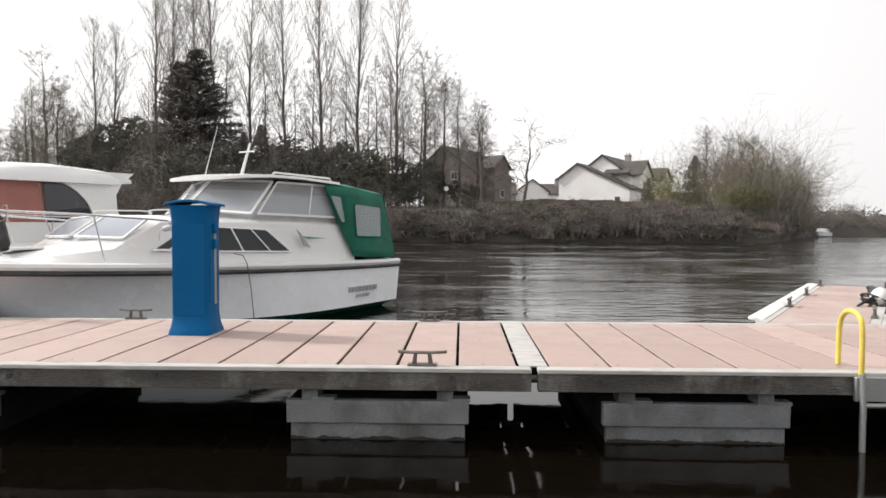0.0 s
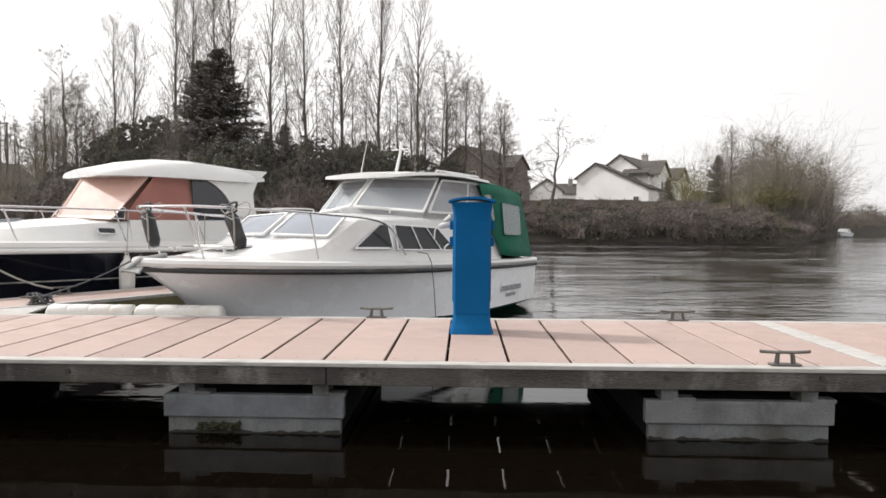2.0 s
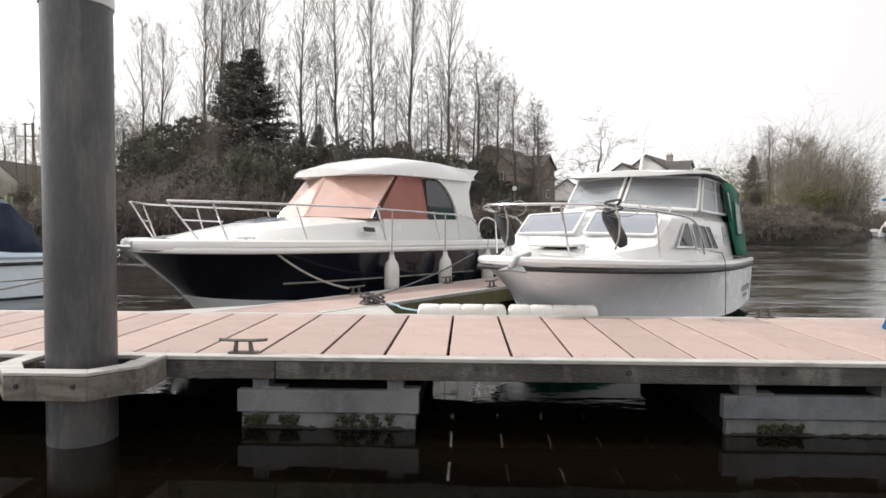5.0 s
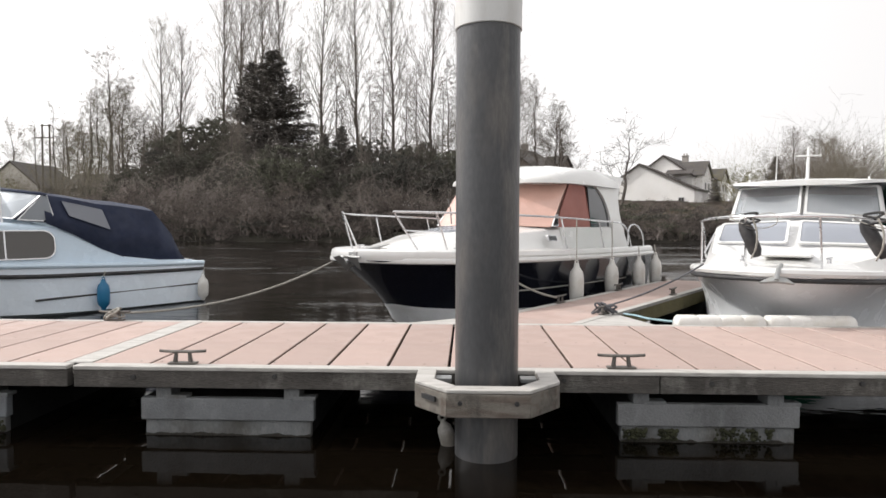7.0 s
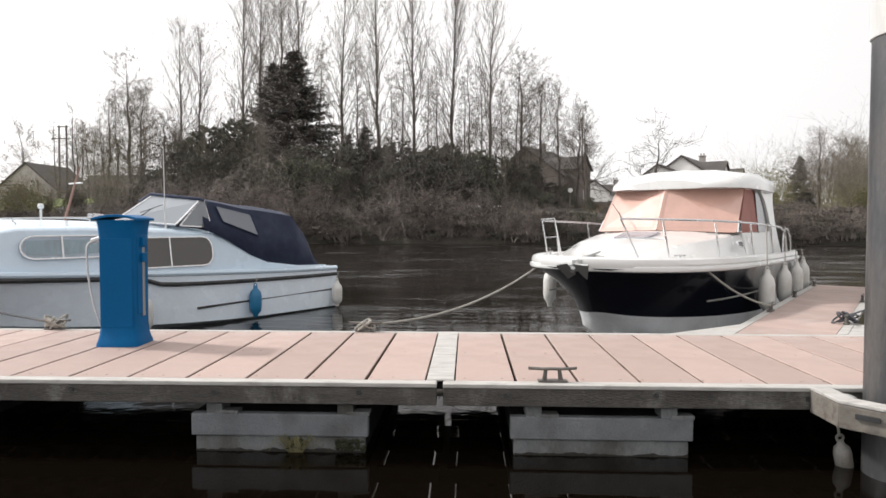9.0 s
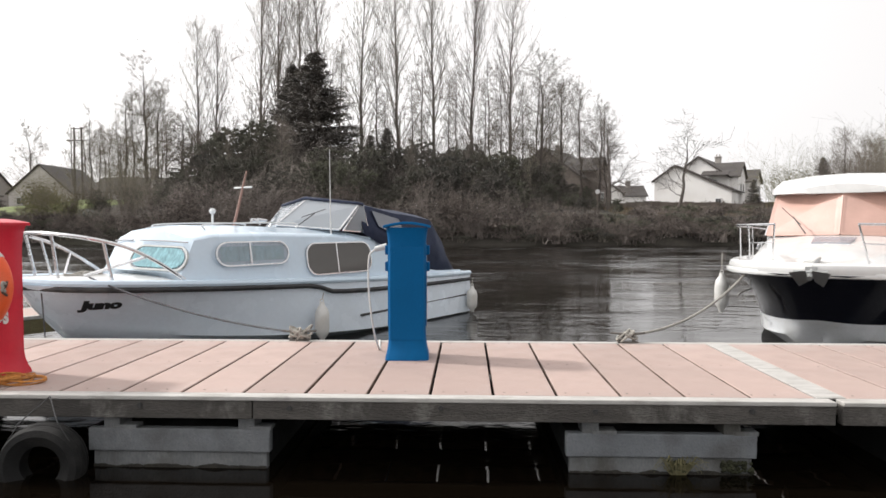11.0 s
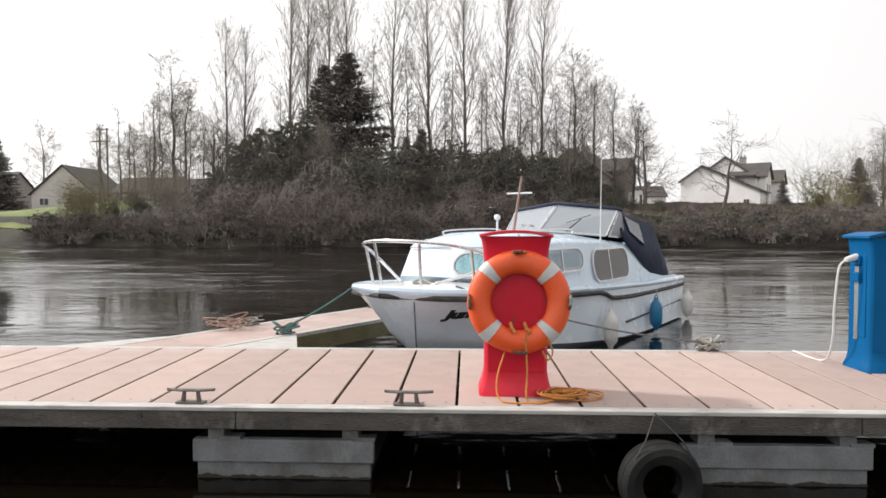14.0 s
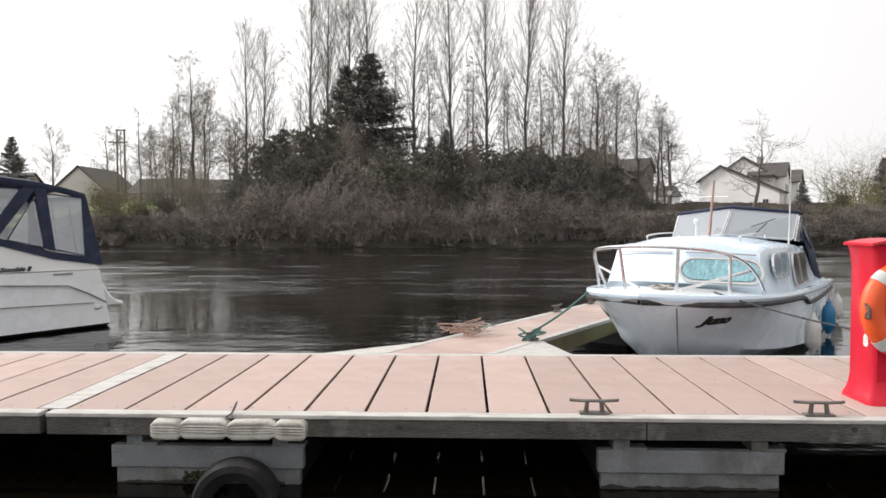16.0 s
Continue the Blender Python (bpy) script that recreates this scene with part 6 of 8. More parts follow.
def ribbed_bumper(m, material, label, widths, high, deep):
    """A ribbed face bumper of long lobes with pinched waists between them."""
    t = thing("dock_bumper", label, "bumper", m, "dock bumpers")
    x = -sum(widths) / 2
    for i, w in enumerate(widths):
        g = Geo()
        rings = []
        for k in range(9):
            u = k / 8
            pinch = 1 - 0.34 * max(0, (abs(u - 0.5) - 0.38) / 0.12) ** 1.5
            ring = []
            for z, y in ((0.5, 0.0), (0.5, 0.55), (0.44, 0.86), (0.30, 0.93), (0.25, 0.86), (0.18, 0.98), (0.10, 0.88), (0.04, 1.0), (-0.03, 0.90), (-0.09, 1.0), (-0.16, 0.88), (-0.30, 0.95), (-0.44, 0.90), (-0.5, 0.6), (-0.5, 0.0)):
                ring.append((x + w * u, -deep * y * (0.75 + 0.25 * pinch), high * z * pinch + 0.004 * math.sin(5 * (x + w * u) + 9 * i)))
            rings.append(ring)
        g.loft(rings)
        part("lobe", g, material, t, angle=60)
        x += w
    g = Geo()
    g.tube(smooth_path([(0.02, -0.03, high * 0.55), (0.0, 0.02, high * 0.5 + 0.03), (0.03, 0.03, high * 0.5 + 0.10), (0.01, 0.0, high * 0.5 + 0.04), (-0.03, -0.02, high * 0.5 + 0.01)]), 0.006, 6)
    part("tie", g, "darkrope", t)
    return t


bumper(pose(-6.66, WIDE + 0.06, DECK - 0.02), 4, "pad", "white moulded foam bumper along the back edge")
bumper(pose(-5.76, WIDE + 0.07, DECK - 0.02), 4, "pad", "white moulded foam bumper along the back edge")
ribbed_bumper(pose(-22.69, 0.008, 0.41), "oldpad", "dirty white ribbed bumper tied to the front edge", (0.20, 0.32, 0.32, 0.21), 0.135, 0.085)

# mooring lines
def rope(pts, r, material, label):
    g = Geo()
    g.tube(pts, r, 6)
    return tagged(part("mooring_rope", g, material), label, "rope", "mooring lines")


bow_b = world_of(B, (5.84, -0.74, 1.09))
rope(sag(bow_b, (-12.83, WIDE - 0.05, 0.58), 0.20, 20), 0.013, "rope", "pale mooring rope sagging from the bow to a cleat")
rope([Vector((-9.354, 3.656, 1.168))] + sag(world_of(B, (5.42, 1.0, 1.13)), fin_mid(2.0, 0.09, 0.59), 0.10, 16), 0.013, "rope", "pale mooring rope from the foredeck to the finger")
rope(sag(world_of(P, (6.2, -0.80, 1.03)), fin_mid(1.5, 0.92, 0.59), 0.05, 10), 0.010, "darkrope", "dark mooring rope from the cruiser's bow")
rope(sag(world_of(J, (6.75, 0.62, 1.07)), (-16.02, WIDE - 0.05, 0.58), 0.09, 18), 0.010, "darkrope", "grey mooring rope running aft to a cleat")
rope(sag(world_of(J, (6.86, -0.72, 1.03)), fin_left(1.60, 0.92, 0.60), 0.03, 10), 0.012, "tealrope", "teal mooring rope from the bow to the finger")
rope(sag(world_of(J, (7.12, 0.34, 1.03)), world_of(J, (7.08, 0.36, 0.2)), 0.0, 6), 0.008, "darkrope", "blue grey line hanging from the bow")

rope(smooth_path([(-7.46, 2.86, 0.513), (-7.36, 2.70, 0.515), (-7.30, 2.52, 0.513), (-7.18, 2.36, 0.514), (-7.06, 2.26, 0.512)]), 0.012, "skyrope", "pale blue rope end lying on the corner plate")

rope([world_of(P, q) for q in ((3.62, 1.22, 1.03), (3.60, 1.37, 1.01), (3.56, 1.405, 0.90), (3.50, 1.41, 0.55), (3.43, 1.40, 0.02))], 0.006, "darkrope", "thin dark cord hanging down the white hull")


def knot(c, r, material, label, n=5, seed=1):
    """Turns of rope wound round a cleat."""
    k0 = random.Random(seed)
    t = thing("rope_turns", label, "rope", Matrix.Translation(c), "mooring lines")
    for k in range(n):
        g = Geo()
        tilt = Matrix.Rotation(k0.uniform(-0.9, 0.9), 4, "X") @ Matrix.Rotation(k0.uniform(-0.9, 0.9), 4, "Y")
        g.ring((k0.uniform(-0.06, 0.06), k0.uniform(-0.02, 0.02), 0.05 + 0.02 * k0.random()), r * k0.uniform(0.7, 1.1), 0.011, tilt @ Matrix.Diagonal((1.4, 0.6, 1, 1)), 16, 6)
        part("turn", g, material, t)


knot((-16.02, WIDE - 0.05, 0.51), 0.07, "rope", "pale rope wound round a cleat", 7, 3)
knot((-12.83, WIDE - 0.05, 0.51), 0.06, "rope", "pale rope wound round a cleat", 4, 4)
knot(fin_mid(1.5, 0.92, 0.51), 0.08, "darkrope", "dark rope wound round a cleat", 6, 5)
knot(fin_left(1.55, 0.92, 0.51), 0.08, "tealrope", "teal rope wound round a cleat", 5, 7)
heap = thing("rope_heap", "tangled heap of faded red rope on the finger", "rope", Matrix.Translation(fin_left(1.45, 0.22, 0.51)))
hr = random.Random(9)
for k in range(11):
    g = Geo()
    g.ring((hr.uniform(-0.20, 0.20), hr.uniform(-0.12, 0.12), 0.035 + 0.008 * k), hr.uniform(0.07, 0.20), 0.0065, Matrix.Rotation(hr.uniform(-0.4, 0.4), 4, "X") @ Matrix.Rotation(hr.uniform(-0.35, 0.35), 4, "Y") @ Matrix.Diagonal((1.3, 0.8, 1, 1)), 20, 6)
    part("loop", g, "rope" if k % 3 == 1 else "pinkrope", heap)
roll = thing("white_fender", "white fender lying along the edge of the finger", "fender", Matrix.Translation(fin_right(2.55, 0.93, 0.60)) @ Matrix.Rotation(AX, 4, "Z"), "boat fenders")
g = Geo()
g.spin([(0.001, -0.3), (0.05, -0.28), (0.1, -0.2), (0.1, 0.2), (0.05, 0.28), (0.001, 0.3)], (0, 0, 0), 14, Matrix.Rotation(radians(90), 4, "Y"))
part("body", g, "fender", roll)
knot(fin_right(2.3, 0.86, 0.51), 0.10, "black", "black rope heaped round a cleat on the finger", 8, 11)
knot(fin_right(2.75, 0.90, 0.56), 0.09, "darkrope", "dark rope heaped over a fender", 6, 12)

# dark growth along the waterline of the floats
for fx in floats_x:
    g = Geo()
    r3 = random.Random(int(fx * 50) + 7)
    top = []
    for k in range(61):
        x = fx + 0.027 + 1.18 * k / 60
        h = 0.012 + 0.020 * noise.noise(Vector((x * 6, fx, 1))) + 0.012 * noise.noise(Vector((x * 22, fx, 5))) + 0.004 * r3.random()
        top.append((x, max(0.002, h)))
    g.loft([[(x, 0.071, -0.08), (x, 0.062, -0.08), (x, 0.062, h), (x, 0.071, h + 0.004)] for x, h in top])
    tagged(part("waterline_growth", g, "weed"), "dark weed clinging to the float at the waterline", "weed", "moss clumps", "stuff")

# moss and weed on the floats
for mx, mw, mh in ((-8.05, 0.16, 0.05), (-7.82, 0.14, 0.045), (-7.3, 0.40, 0.06), (-4.55, 0.3, 0.03), (-13.0, 0.12, 0.05), (-12.62, 0.2, 0.05), (-22.9, 0.3, 0.04)):
    g = Geo()
    r2 = random.Random(int(mx * 100))
    for k in range(70):
        c = (mx + r2.uniform(-mw / 2, mw / 2), 0.062 + r2.uniform(-0.01, 0.01), 0.04 + r2.uniform(-0.02, mh))
        s = r2.uniform(0.007, 0.019)
        g.spin([(0.001, -s), (s * 0.7, -s * 0.6), (s, 0), (s * 0.6, s * 0.6), (0.001, s)], c, 6)
    tagged(part("moss", g, "moss"), "clump of wet green moss on the concrete float", "moss", "moss clumps", "stuff")
g = Geo()
r2 = random.Random(3)
for k in range(40):
    a = r2.uniform(-0.12, 0.12)
    g.tube([(-13.0 + a * 0.4, 0.055, 0.0), (-13.0 + a, 0.03, r2.uniform(0.06, 0.14)), (-13.0 + a * 1.6, 0.01, r2.uniform(0.02, 0.1))], 0.004, 4, 0.001)
tagged(part("grass_tuft", g, "greentwig"), "dry grass tuft growing on the float", "grass", kind="stuff")


# ---- far bank: trees, hedges and houses ----
def limbs_mesh(segs, sides=3):
    """segs: rows of start, end, start radius, end radius. Returns a Geo of thin prisms."""
    a = np.array([[*s[0], *s[1], s[2], s[3]] for s in segs])
    p0, p1, r0, r1 = a[:, :3], a[:, 3:6], a[:, 6:7], a[:, 7:8]
    d = p1 - p0
    d /= np.linalg.norm(d, axis=1, keepdims=True) + 1e-9
    ref = np.where(np.abs(d[:, 2:3]) > 0.9, [[1.0, 0, 0]], [[0, 0, 1.0]])
    u = np.cross(d, ref)
    u /= np.linalg.norm(u, axis=1, keepdims=True) + 1e-9
    w = np.cross(d, u)
    rings = []
    for p, r in ((p0, r0), (p1, r1)):
        for k in range(sides):
            q = 2 * math.pi * k / sides
            rings.append(p + (u * math.cos(q) + w * math.sin(q)) * r)
    verts = np.stack(rings, 1).reshape(-1, 3)
    base = np.arange(len(a)) * 2 * sides
    faces = np.concatenate([np.stack([base + k, base + (k + 1) % sides, base + sides + (k + 1) % sides, base + sides + k], 1) for k in range(sides)])
    return verts, faces


def raw_part(name, verts, faces, material, parent):
    me = bpy.data.meshes.new(name)
    me.from_pydata(verts.tolist() if hasattr(verts, "tolist") else verts, [], faces.tolist() if hasattr(faces, "tolist") else faces)
    me.materials.append(M[material])
    ob = new(name, me)
    ob.parent = parent
    return ob


def vec(v):
    return np.array(v, float)


def unit(v):
    return v / (np.linalg.norm(v) + 1e-9)


def grow(rs, segs, start, way, length, radius, depth, p):
    """A branch of a few bent pieces, then its own branches."""
    n = 4 if depth < 2 else (3 if depth == 2 else 2)
    pos, d = start, unit(way)
    step = length / n
    marks = []
    for k in range(n):
        d = unit(d + vec([rs.gauss(0, p["wander"]), rs.gauss(0, p["wander"]), rs.gauss(0, p["wander"]) + p["rise"]]))
        nxt = pos + d * step
        r0, r1 = radius * (1 - 0.85 * k / n), radius * (1 - 0.85 * (k + 1) / n)
        segs.append((pos, nxt, max(r0, p["fine"]), max(r1, p["fine"])))
        marks.append((pos, nxt, d, r0))
        pos = nxt
    if depth >= p["depth"]:
        return
    for k in range(p["kids"][depth]):
        f = rs.uniform(0.2, 1.0) * n
        i = min(n - 1, int(f))
        a, b, dd, rr = marks[i]
        at = a + (b - a) * (f - i)
        side = unit(np.cross(dd, vec([rs.gauss(0, 1), rs.gauss(0, 1), rs.gauss(0, 1)])))
        ang = radians(p["angle"] + rs.gauss(0, 9))
        grow(rs, segs, at, dd * math.cos(ang) + side * math.sin(ang), length * rs.uniform(0.35, 0.6), rr * 0.5, depth + 1, p)


def bare_tree(name, label, seed, height, trunk_r, spread, first, n_main, main_angle, p, twig="twig", lean=0.0, shape="column"):
    """Trunk, main limbs up its length, twigs on them."""
    rs = random.Random(seed)
    t = thing(name, label, "tree", group="bare trees on the far bank")
    trunk, pos = [], vec([0, 0, -0.6])
    n = 14
    pts = [pos]
    for k in range(n):
        pos = pos + vec([rs.gauss(0, 0.09) + lean * height / n, rs.gauss(0, 0.09), (height + 0.6) / n])
        pts.append(pos)
    for k in range(n):
        trunk.append((pts[k], pts[k + 1], trunk_r * (1 - k / n) ** 0.8 + 0.015, trunk_r * (1 - (k + 1) / n) ** 0.8 + 0.015))
    v, f = limbs_mesh(trunk, 7)
    raw_part("trunk", v, f, "bark", t)
    segs = []
    for k in range(n_main):
        u = first + (1 - first) * (k + rs.random()) / n_main
        i = min(n - 1, int(u * n))
        at = pts[i] + (pts[i + 1] - pts[i]) * (u * n - i)
        az = rs.uniform(0, 2 * math.pi)
        if shape == "column":
            reach = spread * (0.55 + 0.65 * math.sin(math.pi * min(1, (u - first) / (1 - first) * 0.9 + 0.12)))
        else:
            reach = spread * (1.05 - 0.75 * (u - first) / (1 - first))
        ang = radians(main_angle * (1.15 - 0.5 * u) + rs.gauss(0, 6))
        way = vec([math.sin(ang) * math.cos(az), math.sin(ang) * math.sin(az), math.cos(ang)])
        grow(rs, segs, at, way, reach * rs.uniform(0.7, 1.15), trunk_r * 0.32 * (1 - 0.6 * u), 1, p)
    v, f = limbs_mesh(segs, 3)
    raw_part("crown", v, f, twig, t)
    return t


POPLAR = dict(wander=0.10, rise=0.12, depth=3, kids=(0, 6, 4, 0), angle=30, fine=0.0085)
BROAD = dict(wander=0.20, rise=0.05, depth=4, kids=(0, 6, 5, 3, 0), angle=42, fine=0.0075)
LARCH = dict(wander=0.12, rise=0.0, depth=3, kids=(0, 6, 4, 0), angle=50, fine=0.0095)
THIN = dict(wander=0.12, rise=0.07, depth=3, kids=(0, 5, 4, 0), angle=36, fine=0.008)
GNARL = dict(wander=0.30, rise=0.04, depth=3, kids=(0, 7, 5, 0), angle=48, fine=0.014)


def lay(variants, spots):
    """Stands the variants in turn at spots of (x, y, top height z); the first of each is moved, later ones are copies."""
    used = set()
    rs = random.Random(len(spots) * 7 + 1)
    for k, (x, y, top) in enumerate(spots):
        ob, h = variants[k % len(variants)]
        z = land(x, y)
        s = (top - z) / h
        m = Matrix.Translation((x, y, z)) @ Matrix.Rotation(rs.uniform(0, 6.28), 4, "Z") @ Matrix.Diagonal((s, s, s, 1))
        if ob.name in used:
            c = copy_thing(ob, m)
            c.matrix_basis = m
        else:
            ob.matrix_basis = m
            used.add(ob.name)


pops = [(bare_tree("poplar_tree", "tall bare poplar with upswept branches on the bank", 11 + k, 27, 0.25, 7.0, 0.18, 58, 30, POPLAR), 27) for k in range(4)]
lay(pops, [(-52.0, 86, 28.2), (-49.6, 87, 27.6), (-42.4, 84, 33.4), (-40.2, 84, 33.2), (-37.1, 84, 33.0), (-34.3, 84, 33.0), (-27.9, 79.5, 31.4), (-23.1, 78.5, 31.0), (-18.7, 79, 31.0), (-13.8, 78, 30.6), (-8.8, 79, 29.6)])
firs = [(bare_tree("larch_tree", "slender bare larch among the poplars", 31 + k, 20, 0.15, 3.0, 0.12, 80, 74, LARCH, shape="cone"), 20) for k in range(3)]
lay(firs, [(-62.2, 87.8, 22.0), (-64.4, 88, 18.0), (-58.4, 88, 19.0), (-46.8, 88, 17.0), (-30.5, 77, 24), (-25.4, 80, 25), (-21.0, 76, 20), (-20.2, 82, 24), (-16.5, 75, 19.5), (-15.8, 81, 22), (-12.0, 76, 19), (-11.0, 80, 22.5), (-7.4, 75, 18), (-5.8, 78, 21), (-24.0, 73, 16.5), (-3.6, 78, 17.5), (-44.6, 86, 21), (-9.8, 82, 22)])
broad = [(bare_tree("alder_tree", "bare spreading tree with fine twigs on the bank", 51 + k, 16, 0.24, 6.6, 0.22, 40, 60, BROAD, shape="cone"), 16) for k in range(3)]
lay(broad, [(-60.3, 88.6, 24.6), (-59.0, 88, 20.0), (-63.2, 88, 19.5), (-55.0, 90, 15.0), (-5.0, 77, 21.5), (-2.6, 77, 18.8), (1.2, 73, 15.0), (-149, 193, 31.0), (-132, 193, 31.0), (-44.0, 68, 11.5), (-34, 66, 12), (25.6, 66.4, 11.4), (28.6, 68, 10.4), (31.4, 71, 11.0), (33.6, 73, 11.2), (35.6, 77, 11.2), (35.4, 72, 8.0), (-66.4, 96, 15.0), (-72.0, 99, 15.5)])
gnarled = bare_tree("alder_tree", "gnarled bare tree with thick crooked limbs", 95, 12, 0.34, 5.4, 0.22, 22, 60, GNARL, twig="bark", shape="cone")
lay([(gnarled, 12)], [(-51.2, 79, 15.0), (-47.4, 76, 11.6), (1.6, 70, 12.5)])
thin = [(bare_tree("birch_tree", "thin leaning bare birch stem", 71 + k, 14, 0.15, 2.4, 0.3, 30, 38, THIN, lean=0.07 * (k - 1)), 14) for k in range(3)]
lay(thin, [(-66.2, 84, 17.6), (-64.4, 83, 15.4), (-62.9, 82, 14.4), (-61.4, 83, 13.6), (-68.6, 84, 15.2), (-57.0, 82, 13.0), (-55.2, 80, 12.0), (-46.5, 64, 12.5), (-38.5, 62, 11.0), (-33, 61, 12.2), (-20.5, 64, 10.5), (-14.5, 63, 11), (-8.0, 62, 9.5), (25.4, 66, 8.6), (29.8, 65, 9.0), (-0.9, 74, 17.6), (2.2, 74, 15.2), (36.4, 70, 8.2)])
dead = bare_tree("leaning_tree", "pale leaning bare tree on the river bank", 91, 11, 0.27, 5.2, 0.25, 12, 62, dict(wander=0.26, rise=0.03, depth=3, kids=(0, 5, 4, 0), angle=44, fine=0.018), twig="bark", lean=0.16)
dead.matrix_basis = Matrix.Translation((4.9, 56.4, land(4.9, 56.4))) @ Matrix.Diagonal((0.66, 0.66, 0.66, 1))


def leafy(verts, faces, rs, centre, radii, n, size, flat=0.5, hollow=0.55, slim=0.45):
    """Small bent leaves scattered through a rough shell of an ellipsoid."""
    for _ in range(n):
        a, c = rs.uniform(0, 2 * math.pi), rs.uniform(-0.5, 1)
        rr = rs.uniform(hollow, 1.0) * (0.8 + 0.35 * math.sin(3 * a + centre[0] * 2) * math.cos(4 * c + centre[1]))
        s = math.sqrt(max(0.0, 1 - c * c))
        p = vec([centre[0] + radii[0] * rr * s * math.cos(a), centre[1] + radii[1] * rr * s * math.sin(a), centre[2] + radii[2] * rr * c])
        u = unit(vec([rs.gauss(0, 1), rs.gauss(0, 1), rs.gauss(0, flat)]))
        w = unit(np.cross(u, vec([rs.gauss(0, 1), rs.gauss(0, 1), rs.gauss(0, 1)])))
        q = size * rs.uniform(0.5, 1.4)
        k = len(verts)
        verts += [p - u * q, p + w * q * slim, p + u * q, p - w * q * slim]
        faces.append((k, k + 1, k + 2, k + 3))


def shrub(name, label, seed, wide, high, leaf, n_leaf, size, stems, twig="twig", droop=0.0, category="shrub", flat=0.5, slim=0.45, spread=50):
    """Several stems with twigs and a loose crown of leaves in lumps."""
    rs = random.Random(seed)
    t = thing(name, label, category, group="hedgerow shrubs on the far bank")
    segs = []
    p = dict(wander=0.22, rise=0.02 - droop, depth=3, kids=(0, 5, 4, 0), angle=40, fine=0.0065)
    for k in range(stems):
        az, ang = rs.uniform(0, 6.28), radians(rs.uniform(min(5, spread), spread))
        way = vec([math.sin(ang) * math.cos(az), math.sin(ang) * math.sin(az), math.cos(ang)])
        grow(rs, segs, vec([rs.gauss(0, wide * 0.2), rs.gauss(0, wide * 0.12), -0.3]), way, high * rs.uniform(0.65, 1.15), 0.06, 1, p)
    v, f = limbs_mesh(segs, 3)
    raw_part("branchwork", v, f, twig, t)
    if n_leaf:
        verts, faces = [], []
        lumps = 9
        for k in range(lumps):
            c = (rs.uniform(-0.36, 0.36) * wide, rs.uniform(-0.3, 0.3) * wide, high * rs.uniform(0.22, 0.72))
            r = wide * rs.uniform(0.16, 0.30)
            rz = r * rs.uniform(0.7, 1.2) * high / wide * 0.9
            per = 26
            for _ in range(n_leaf // lumps // per):       # sprays of leaves on the shell of each lump
                a, b = rs.uniform(0, 6.28), rs.uniform(-0.6, 1)
                q, sh = math.sqrt(max(0, 1 - b * b)), rs.uniform(0.72, 1.08)
                cc = (c[0] + r * sh * q * math.cos(a), c[1] + r * sh * q * math.sin(a), c[2] + rz * sh * b)
                leafy(verts, faces, rs, cc, (size * 2.6, size * 2.6, size * 1.9), per, size, flat, 0.1, slim)
        raw_part("foliage", verts, faces, leaf, t)
    return t


dark_sh = [(shrub("evergreen_shrub", "dense dark ivy-clad evergreen shrub on the bank", 101 + k, 6.0, 6.0, "ivy", 8400, 0.125, 12, "darktwig", flat=1.2, slim=0.34), 6.0) for k in range(3)]
brown_sh = [(shrub("bramble_thicket", "tangled brown thicket of bare twigs on the bank", 111 + k, 5.5, 5.0, "brownleaf", 3600, 0.09, 16, "palebranch", 0.10), 5.0) for k in range(3)]
olive_sh = [(shrub("willow_shrub", "willow shrub coming into yellow-green leaf", 121 + k, 5.0, 6.5, "olive", 3000, 0.13, 12, "greentwig"), 6.5) for k in range(2)]
ever = [(shrub("evergreen_tree", "broad ivy-clad evergreen tree with dense grey green foliage", 151 + k, 8.5, 11.5, "ivy", 21000, 0.17, 16, "darktwig", category="tree", flat=1.2, slim=0.34), 11.5) for k in range(3)]
lay(ever, [(-43.6, 71, 12.8), (-41.4, 70, 14.6), (-38.8, 69, 14.4), (-36.0, 68, 12.0), (-34.2, 66, 11.0), (-31.5, 66, 10.4), (-29.0, 67, 9.0), (-25.4, 70, 6.5), (-22.4, 69, 11.2), (-19.6, 68, 11.8), (-16.8, 67, 10.8), (-13.6, 67, 11.4), (-10.6, 66, 10.4), (-8.0, 68, 10.2), (-5.4, 71, 9.6), (-37.0, 64, 9.5), (-41.0, 64, 9.0), (-3.0, 76, 8.6)])


